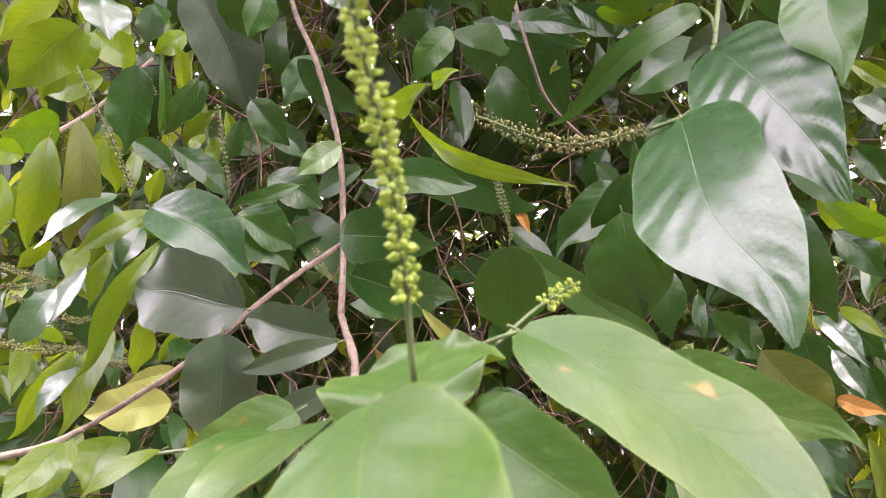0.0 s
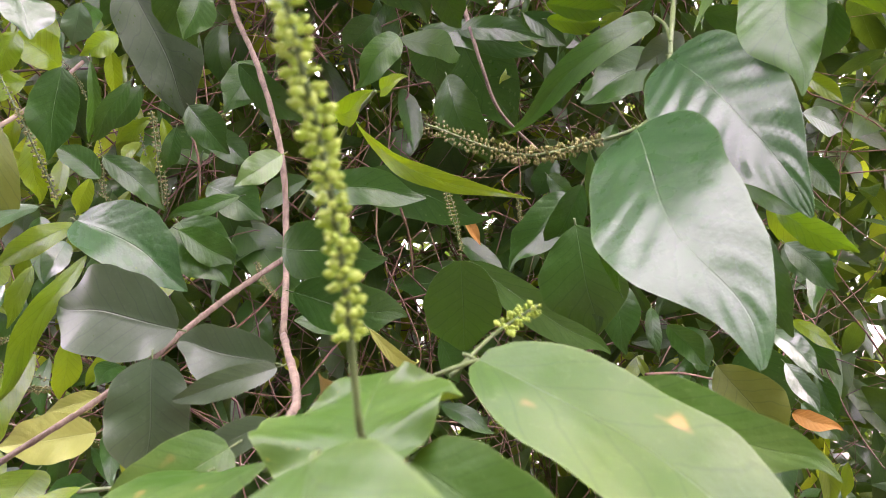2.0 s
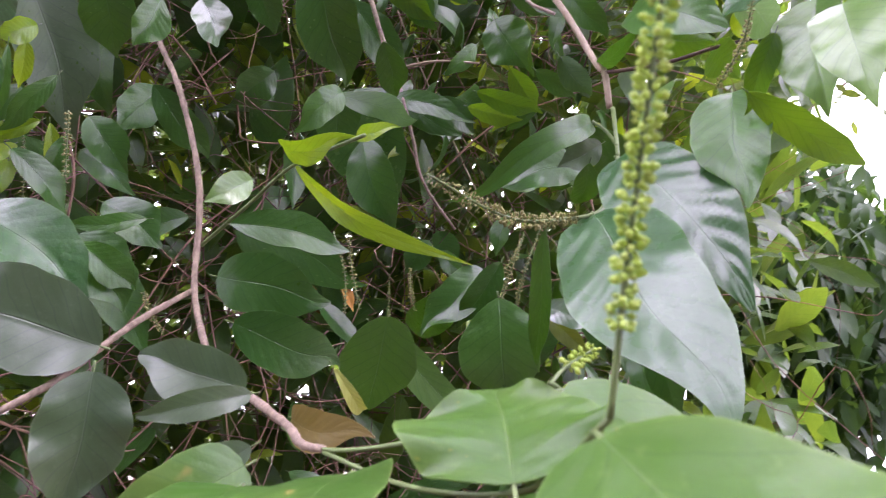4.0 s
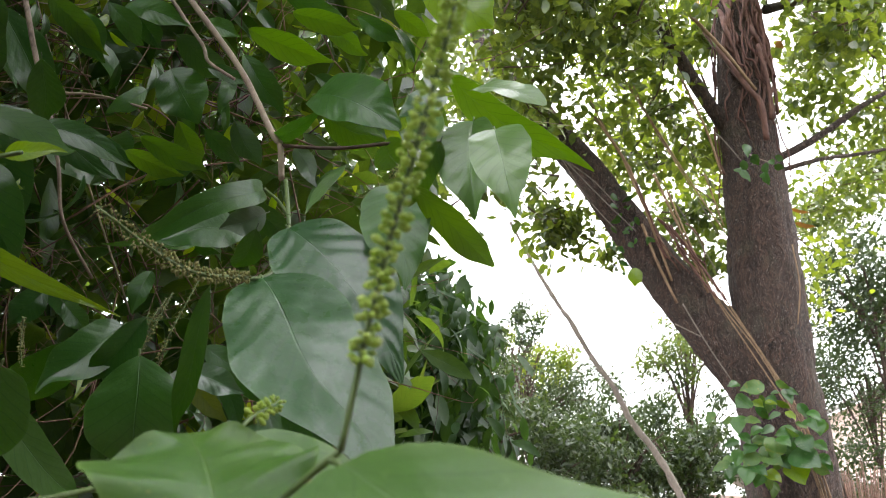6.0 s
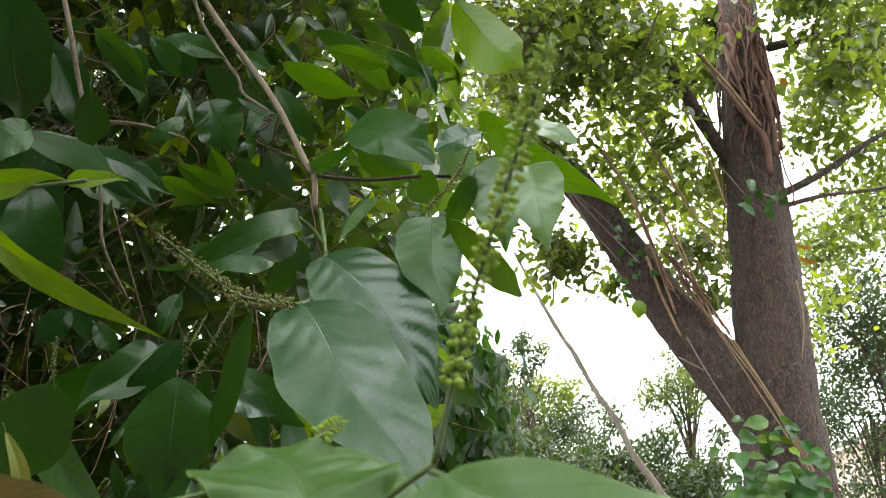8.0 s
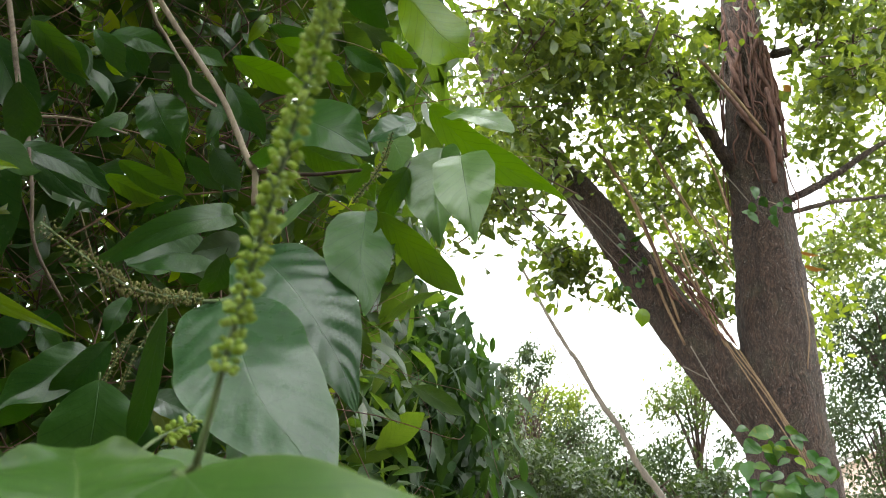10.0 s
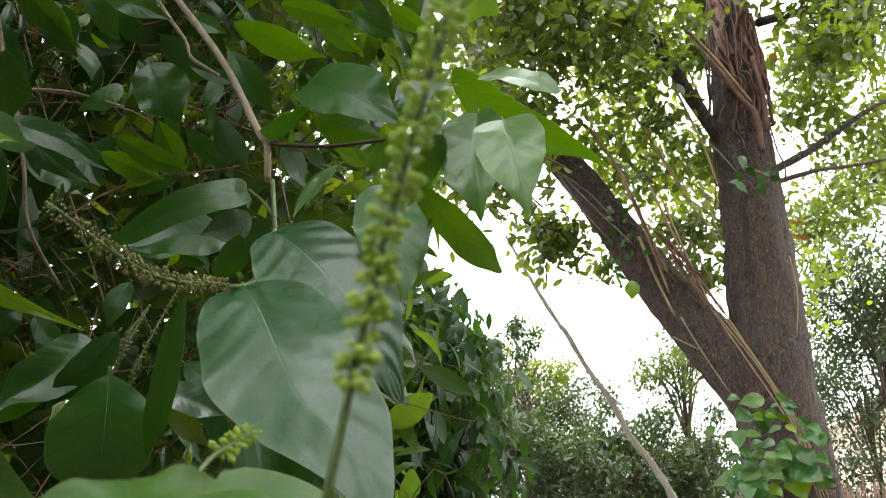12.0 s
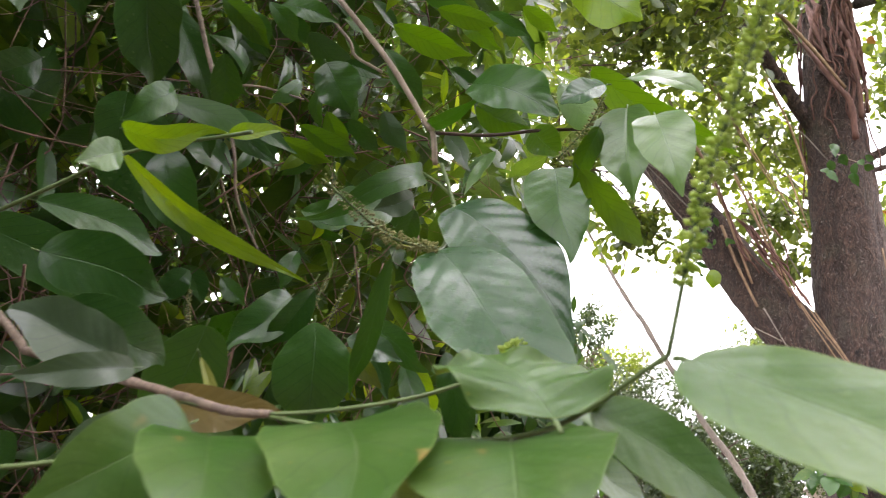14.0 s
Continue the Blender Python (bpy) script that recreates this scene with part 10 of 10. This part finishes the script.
leaf(tree, (5.46, 2.71, 4.102), (5.423, 2.723, 4.033), 0.0364, (-0.1919, -0.9784, -0.077), GREEN, bend=0.3, fold=0.12, rows=5, cols=4)
leaf(tree, (5.455, 2.728, 4.523), (5.459, 2.831, 4.481), 0.0534, (-0.2924, -0.3508, -0.8896), GREEN, bend=0.3, fold=0.12, rows=5, cols=4)
leaf(tree, (5.401, 2.915, 4.235), (5.447, 2.888, 4.185), 0.0403, (-0.7288, 0.0147, -0.6845), GREEN, bend=0.3, fold=0.12, rows=5, cols=4)
leaf(tree, (5.427, 2.824, 4.358), (5.436, 2.902, 4.305), 0.0459, (-0.3351, -0.5035, -0.7964), GREEN, bend=0.3, fold=0.12, rows=5, cols=4)
leaf(tree, (5.451, 2.743, 4.201), (5.444, 2.764, 4.189), 0.0437, (-0.9345, -0.3509, -0.06), GREEN, bend=0.3, fold=0.12, rows=5, cols=4)
leaf(tree, (5.424, 2.833, 4.3), (5.398, 2.922, 4.277), 0.0531, (-0.7199, -0.3694, -0.5877), GREEN, bend=0.3, fold=0.12, rows=5, cols=4)
leaf(tree, (5.44, 2.78, 4.064), (5.448, 2.73, 4.016), 0.0499, (-0.9916, -0.1197, -0.0495), GREEN, bend=0.3, fold=0.12, rows=5, cols=4)
leaf(tree, (5.402, 2.91, 4.56), (5.362, 2.814, 4.45), 0.052, (-0.9423, 0.3289, 0.0618), GREEN, bend=0.3, fold=0.12, rows=5, cols=4)
leaf(tree, (5.399, 2.92, 4.458), (5.359, 2.82, 4.37), 0.041, (-0.9578, 0.2294, 0.1732), GREEN, bend=0.3, fold=0.12, rows=5, cols=4)
leaf(tree, (5.487, 2.617, 4.107), (5.494, 2.633, 4.027), 0.046, (-0.5549, -0.8051, -0.2097), GREEN, bend=0.3, fold=0.12, rows=5, cols=4)
leaf(tree, (5.439, 2.784, 4.427), (5.495, 2.815, 4.42), 0.0465, (-0.1425, 0.0604, -0.988), GREEN, bend=0.3, fold=0.12, rows=5, cols=4)
leaf(tree, (5.445, 2.762, 4.235), (5.46, 2.737, 4.229), 0.0406, (-0.7475, -0.3023, -0.5916), GREEN, bend=0.3, fold=0.12, rows=5, cols=4)
leaf(tree, (5.398, 2.925, 4.097), (5.367, 2.965, 4.023), 0.049, (-0.5115, -0.8262, -0.2363), GREEN, bend=0.3, fold=0.12, rows=5, cols=4)
leaf(tree, (5.399, 2.921, 4.23), (5.484, 2.91, 4.235), 0.0392, (-0.1375, -0.9873, 0.0792), GREEN, bend=0.3, fold=0.12, rows=5, cols=4)
leaf(tree, (5.424, 2.836, 4.63), (5.476, 2.777, 4.596), 0.0384, (-0.7626, -0.3808, -0.5229), GREEN, bend=0.3, fold=0.12, rows=5, cols=4)
leaf(tree, (5.425, 2.831, 3.797), (5.435, 2.83, 3.768), 0.0432, (-0.5471, -0.818, -0.1775), GREEN, bend=0.3, fold=0.12, rows=5, cols=4)
leaf(tree, (5.445, 2.762, 4.414), (5.38, 2.732, 4.343), 0.0446, (-0.7643, 0.2622, 0.5892), GREEN, bend=0.3, fold=0.12, rows=5, cols=4)
leaf(tree, (5.447, 2.757, 4.222), (5.484, 2.845, 4.184), 0.0357, (-0.9326, 0.3462, -0.1021), GREEN, bend=0.3, fold=0.12, rows=5, cols=4)
leaf(tree, (5.404, 2.903, 4.073), (5.362, 2.865, 3.975), 0.0457, (-0.9173, 0.2661, 0.2962), GREEN, bend=0.3, fold=0.12, rows=5, cols=4)
leaf(tree, (5.454, 2.731, 3.825), (5.464, 2.751, 3.667), 0.1263, (-0.8487, -0.5156, -0.1176), FRESH, bend=0.3, fold=0.12, q=0.6)
leaf(tree, (5.81, 1.505, 4.083), (5.875, 1.371, 4.038), 0.0412, (-0.6258, -0.0421, -0.7789), SERE, bend=0.3, fold=0.12)
leaf(tree, (5.807, 1.517, 4.206), (5.78, 1.378, 4.132), 0.0367, (-0.5325, 0.4723, -0.7024), SERE, bend=0.3, fold=0.12)
leaf(tree, (5.921, 1.483, 5.922), (5.967, 1.445, 5.847), 0.0726, (-0.7901, 0.1863, -0.584), SERE, bend=0.3, fold=0.12)
leaf(tree, (5.804, 2.243, 5.867), (5.781, 2.212, 5.673), 0.0866, (-0.9701, 0.23, 0.0778), SERE, bend=0.3, fold=0.12)
leaf(tree, (5.834, 2.139, 6.66), (5.772, 2.08, 6.477), 0.0672, (-0.89, 0.4251, 0.1651), SERE, bend=0.3, fold=0.12)

# climbing roots: a matted bundle grown down the upper trunk, and loose stems strung between limb and trunk
def trunk_point(turn, z, off):
    """A point off the trunk's skin, at an angle round it from the side that faces the path."""
    r = float(np.interp(z, (2.6, 4.0, 5.5, 7.5), (0.315, 0.275, 0.235, 0.17))) + off
    a = math.atan2(-0.28, -0.96) + turn
    return (x + r * math.cos(a), y + r * math.sin(a), z)


mat_rng = random.Random(21)
for k in range(26):
    turn, z = mat_rng.uniform(-0.9, 0.9), mat_rng.uniform(6.2, 7.3)
    low = mat_rng.uniform(5.1, 5.9) if k % 5 else mat_rng.uniform(4.5, 5.0)
    drift, thick = mat_rng.uniform(-0.10, 0.34), mat_rng.choice((0.008, 0.011, 0.015, 0.026))
    pts = []
    while z > low:
        pts.append(trunk_point(turn, z, 0.012 + mat_rng.uniform(0, 0.05)))
        turn, z = turn + drift * 0.3 + mat_rng.uniform(-0.24, 0.24), z - mat_rng.uniform(0.07, 0.2)
    if len(pts) > 2:
        part("root", tube(pts, thick, thick * 0.6, ROOT, sides=7, steps=4, rough=0.12), tree)
for pts, thick in (
    ([(5.24, 2.96, 5.31), (5.43, 2.74, 4.79), (5.54, 2.59, 4.18), (5.61, 2.48, 3.71)], 0.016),
    ([(5.40, 2.78, 4.90), (5.50, 2.66, 4.45), (5.60, 2.48, 3.91)], 0.013),
    ([(5.32, 2.70, 5.68), (5.53, 2.47, 5.10), (5.72, 2.19, 4.41), (5.77, 2.06, 4.13)], 0.008),
    ([(5.37, 2.64, 5.62), (5.51, 2.51, 5.16), (5.67, 2.28, 4.58)], 0.008),
    ([(5.54, 2.26, 5.69), (5.69, 2.11, 5.11), (5.76, 2.03, 4.66)], 0.012),
    ([(5.18, 3.01, 5.54), (5.34, 2.85, 5.07), (5.44, 2.72, 4.78)], 0.008),
    ([(5.53, 2.55, 4.71), (5.63, 2.40, 4.21), (5.72, 2.22, 3.59)], 0.014),
    ([(5.59, 2.46, 4.54), (5.65, 2.34, 4.10), (5.74, 2.16, 3.49)], 0.011),
    ([(5.12, 3.26, 4.92), (5.28, 3.03, 4.69), (5.40, 2.86, 4.44)], 0.006),
    ([(5.12, 3.26, 4.92), (5.26, 3.09, 4.53), (5.40, 2.87, 4.19)], 0.006),
    ([(5.50, 2.09, 6.23), (5.67, 1.88, 5.85), (5.82, 1.68, 5.42)], 0.02),
    ([(5.50, 2.67, 4.24), (5.56, 2.57, 3.86), (5.62, 2.45, 3.51)], 0.014),
    ([(5.71, 2.16, 4.67), (5.77, 2.06, 4.18)], 0.008),
):
    part("vine", tube(pts, thick, thick * 0.7, STRAW if thick > 0.007 else VINE, sides=6, steps=6, rough=0.08), tree)

for c, spread, n in (((6.029, 2.965, 5.122), 0.4, 100), ((6.753, 2.817, 4.815), 0.38, 150), ((7.23, 2.818, 4.472), 0.28, 140), ((5.761, 2.528, 5.493), 0.4, 110), ((6.606, 3.527, 4.519), 0.2, 70), ((6.444, 2.306, 6.638), 0.32, 200), ((6.291, 2.151, 7.141), 0.32, 200), ((6.6, 2.849, 6.811), 0.35, 200), ((10.1, 1.704, 8.63), 0.9, 800), ((12.15, 1.663, 7.585), 0.9, 800),) + (((11.81, 2.605, 6.769), 0.6, 400), ((9.187, 1.05, 8.702), 0.9, 700), ((6.585, 2.296, 5.388), 0.45, 170), ((5.671, 3.024, 5.417), 0.5, 120), ((4.548, 2.174, 5.651), 0.35, 120), ((5.681, 1.026, 5.607), 0.4, 160), ((4.378, 2.776, 5.81), 0.6, 480), ((5.219, 2.666, 5.744), 0.6, 190), ((5.283, 2.282, 6.206), 0.6, 300), ((6.25, 2.577, 5.309), 0.6, 130),) + (((7.117, 2.652, 4.921), 0.5, 160), ((4.721, 3.462, 5.437), 0.8, 600), ((4.233, 2.583, 6.357), 0.8, 500), ((3.774, 2.832, 5.534), 0.8, 600), ((6.403, 0.9374, 6.228), 0.6, 350), ((7.884, 1.03, 5.987), 0.7, 350), ((8.857, 1.753, 5.705), 0.7, 300), ((7.365, 1.491, 6.219), 0.6, 300), ((6.481, 0.5019, 6.741), 0.7, 300), ((5.919, 1.143, 6.781), 0.5, 250),) + (((5.734, 3.697, 4.60), 0.45, 420), ((3.989, 3.313, 4.431), 0.7, 500),) + (((3.2, 2.6, 6.4), 0.9, 420), ((4.4, 1.2, 6.8), 1, 450), ((5.2, 3.4, 7.2), 1.1, 450), ((3, 0.6, 6.2), 0.8, 320), ((4, -0.6, 6), 0.9, 350), ((2.2, 2, 6), 0.7, 260), ((6, 1, 7), 1, 380), ((5.4, 5, 6.8), 1, 380), ((2.6, 3.8, 5.6), 0.7, 300)):
    n = int(n)
    spots = np.array(c) + np.clip(rng.normal(0, spread * 0.55, (n, 3)), -spread * 1.3, spread * 1.3) * (1, 1, 0.75)
    knots = spots[rng.integers(0, n, n)]
    spots = knots + (spots - knots) * 0.45
    ways, normals = scatter(rng, n, drop=0.25, spread=0.7, face=(0, 0, 0.9))
    n, spots = int(n * 1.5), np.concatenate([spots, spots[: n // 2] + rng.normal(0, 0.09, (n // 2, 3))])[: int(n * 1.5)]
    n = len(spots)
    ways, normals = scatter(rng, n, drop=0.25, spread=0.7, face=(0, 0, 0.9))
    size = rng.uniform(0.075, 0.14, n)
    twigs = []
    for k in range(max(4, n // 45)):
        a, b = spots[rng.integers(n)], spots[rng.integers(n)]
        b = a + (b - a) * min(1.0, 0.7 / (np.linalg.norm(b - a) + 1e-6))
        twigs.append(([tuple(a), tuple((a + b) / 2 + rng.normal(0, 0.05, 3)), tuple(b)], 0.009, 0.003))
    tagged(part("twig_tangle", tubes(twigs, DARK_TWIG, sides=5, steps=3), tree), kind="stuff")
    tagged(part("crown", foliage(spots, ways, normals, size, size * rng.uniform(0.42, 0.6, n), CROWN, rows=3, seed=n), tree), kind="stuff")

# ---- a tree close behind the old one, sunlight put into its leaf colour ----
ROOTED = Vector((9.13, 2.78, 0))
FORK = (ROOTED.x, ROOTED.y, 5.47)
bright = thing("sun_tinted_tree", ROOTED, "slender tree with bright yellow-green leaves coloured as if sunlit", "tree")
part("trunk", tube([tuple(ROOTED), (ROOTED.x + 0.06, ROOTED.y - 0.03, 2.6), FORK], 0.10, 0.06, TRUNK, sides=10, rough=0.08), bright)
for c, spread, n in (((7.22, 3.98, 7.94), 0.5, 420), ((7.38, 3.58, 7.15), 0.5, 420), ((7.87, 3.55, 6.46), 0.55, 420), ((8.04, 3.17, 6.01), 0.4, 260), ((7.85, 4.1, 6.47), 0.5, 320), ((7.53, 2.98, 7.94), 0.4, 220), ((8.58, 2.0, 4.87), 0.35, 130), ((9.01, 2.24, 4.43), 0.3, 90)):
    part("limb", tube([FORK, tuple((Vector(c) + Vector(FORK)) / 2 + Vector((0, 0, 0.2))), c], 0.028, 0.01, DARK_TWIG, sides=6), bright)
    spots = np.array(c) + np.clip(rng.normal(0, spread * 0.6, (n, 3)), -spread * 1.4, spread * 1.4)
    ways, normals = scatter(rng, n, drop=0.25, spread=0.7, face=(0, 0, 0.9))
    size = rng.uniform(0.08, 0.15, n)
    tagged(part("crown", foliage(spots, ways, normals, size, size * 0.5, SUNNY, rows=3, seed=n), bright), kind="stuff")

# ---- unseen trees added round behind the camera, to block low sky light ----
for i in range(16):
    a = radians(98 + i * 8.2 + rng.uniform(-3, 3))
    r = rng.uniform(4.6, 6.2) if i % 2 else rng.uniform(6.5, 8.5)
    c = Vector((-math.sin(a) * r, math.cos(a) * r, 0))
    grove = thing("unseen_screen_tree", c, "unseen leafy broad-crowned tree added to block low sky light", "tree", "grove trees")
    tall = rng.uniform(5.0, 6.4) if i % 2 else rng.uniform(6.0, 8.0)
    part("trunk", tube([tuple(c), (c.x + 0.08, c.y, tall * 0.4), (c.x - 0.05, c.y + 0.06, tall * 0.85)], 0.11, 0.04, TRUNK, sides=10, rough=0.08), grove)
    n = 2600
    puffs = np.array(c) + np.array((0, 0, tall * 0.5)) + rng.normal(0, 1, (40, 3)) * (0.8, 0.8, tall * 0.24)
    puffs[:, 2] = np.clip(puffs[:, 2], 0.3, tall)
    spots = puffs[rng.integers(0, 40, n)] + rng.normal(0, 0.30, (n, 3))
    ways, normals = scatter(rng, n)
    size = rng.uniform(0.2, 0.34, n)
    tagged(part("crown", foliage(spots, ways, normals, size, size * 0.5, FAR, rows=2, seed=i + 60), grove), kind="stuff")

# ---- far trees ----
for i, (c, spread, n) in enumerate((((14.98, 9.847, 5.1), 1.3, 6000), ((11.23, 8.768, 3.633), 1.4, 5500), ((15.76, 8.326, 3.837), 1.5, 6000), ((14.92, 6.251, 5.7), 1.0, 1800), ((14.79, 6.066, 3.873), 1.1, 2600), ((13.74, 2.397, 6.188), 1.3, 4200), ((15.33, 2.994, 4.992), 1.4, 3200), ((14.05, 2.275, 3.29), 1.3, 2200), ((7.36, 5.77, 3.04), 0.75, 2400), ((8.69, 5.73, 2.65), 0.9, 4200), ((10.07, 5.27, 2.95), 0.85, 3600), ((10.92, 4.67, 2.87), 0.75, 2600), ((11.74, 8.46, 5.34), 0.7, 1700), ((13.59, 9.34, 5.53), 0.85, 1900))):
    n = int(n * (2.2 if i in (3, 5, 6, 7) else 1.5))
    c = Vector(c)
    far = thing("far_tree", (c.x, c.y, 0), "distant leafy tree with fresh yellow-green leaves" if i in (3, 13) else "distant leafy tree with small dark green leaves", "tree", "far trees")
    rows = [([(c.x, c.y, 0), (c.x + 0.1, c.y, c.z * 0.6), (c.x, c.y, c.z)], 0.05, 0.025)]
    for k in range(14):
        a = rng.uniform(0, 6.28)
        tip = c + Vector((math.cos(a), math.sin(a), rng.uniform(-0.5, 0.9))) * spread * rng.uniform(0.5, 0.9)
        rows.append(([(c.x, c.y, c.z * rng.uniform(0.6, 0.9)), tuple((c + tip) / 2 - Vector((0, 0, 0.15))), tuple(tip)], 0.025, 0.008))
    part("trunk", tubes(rows, DARK_TWIG, sides=6, steps=4), far)
    puffs = np.array(c) + rng.normal(0, spread * 0.5, (max(12, n // 110), 3)) * (1, 1, 0.9)
    spots = puffs[rng.integers(0, len(puffs), n)] + rng.normal(0, spread * 0.12, (n, 3))
    ways, normals = scatter(rng, n, drop=0.5, spread=0.8)
    size = rng.uniform(0.055, 0.125, n)
    tagged(part("crown", foliage(spots, ways, normals, size, size * 0.45, (CROWN, SUNNY)[i > 3] if i in (3, 13) else FAR, rows=2, seed=i), far), kind="stuff")


def dry_bush(at):
    """A low clump of dead reddish-brown stems."""
    bush = thing("dry_bush", (at[0], at[1], 0), "low dead bush of reddish-brown stems", "bush")
    rows = []
    for k in range(260):
        a, r = rng.uniform(0, 6.28), rng.uniform(0.1, 0.9)
        top = (at[0] + math.cos(a) * r, at[1] + math.sin(a) * r, at[2] * rng.uniform(0.8, 1.02))
        rows.append(([(at[0] + math.cos(a) * r * 0.3, at[1] + math.sin(a) * r * 0.3, 0), ((at[0] * 0.4 + top[0] * 0.6), (at[1] * 0.4 + top[1] * 0.6), at[2] * 0.6), top], 0.016, 0.005))
    tagged(part("stem_tangle", tubes(rows, RUSSET, sides=5, steps=3), bush), kind="stuff")


dry_bush((9.264, 2.048, 2.526))
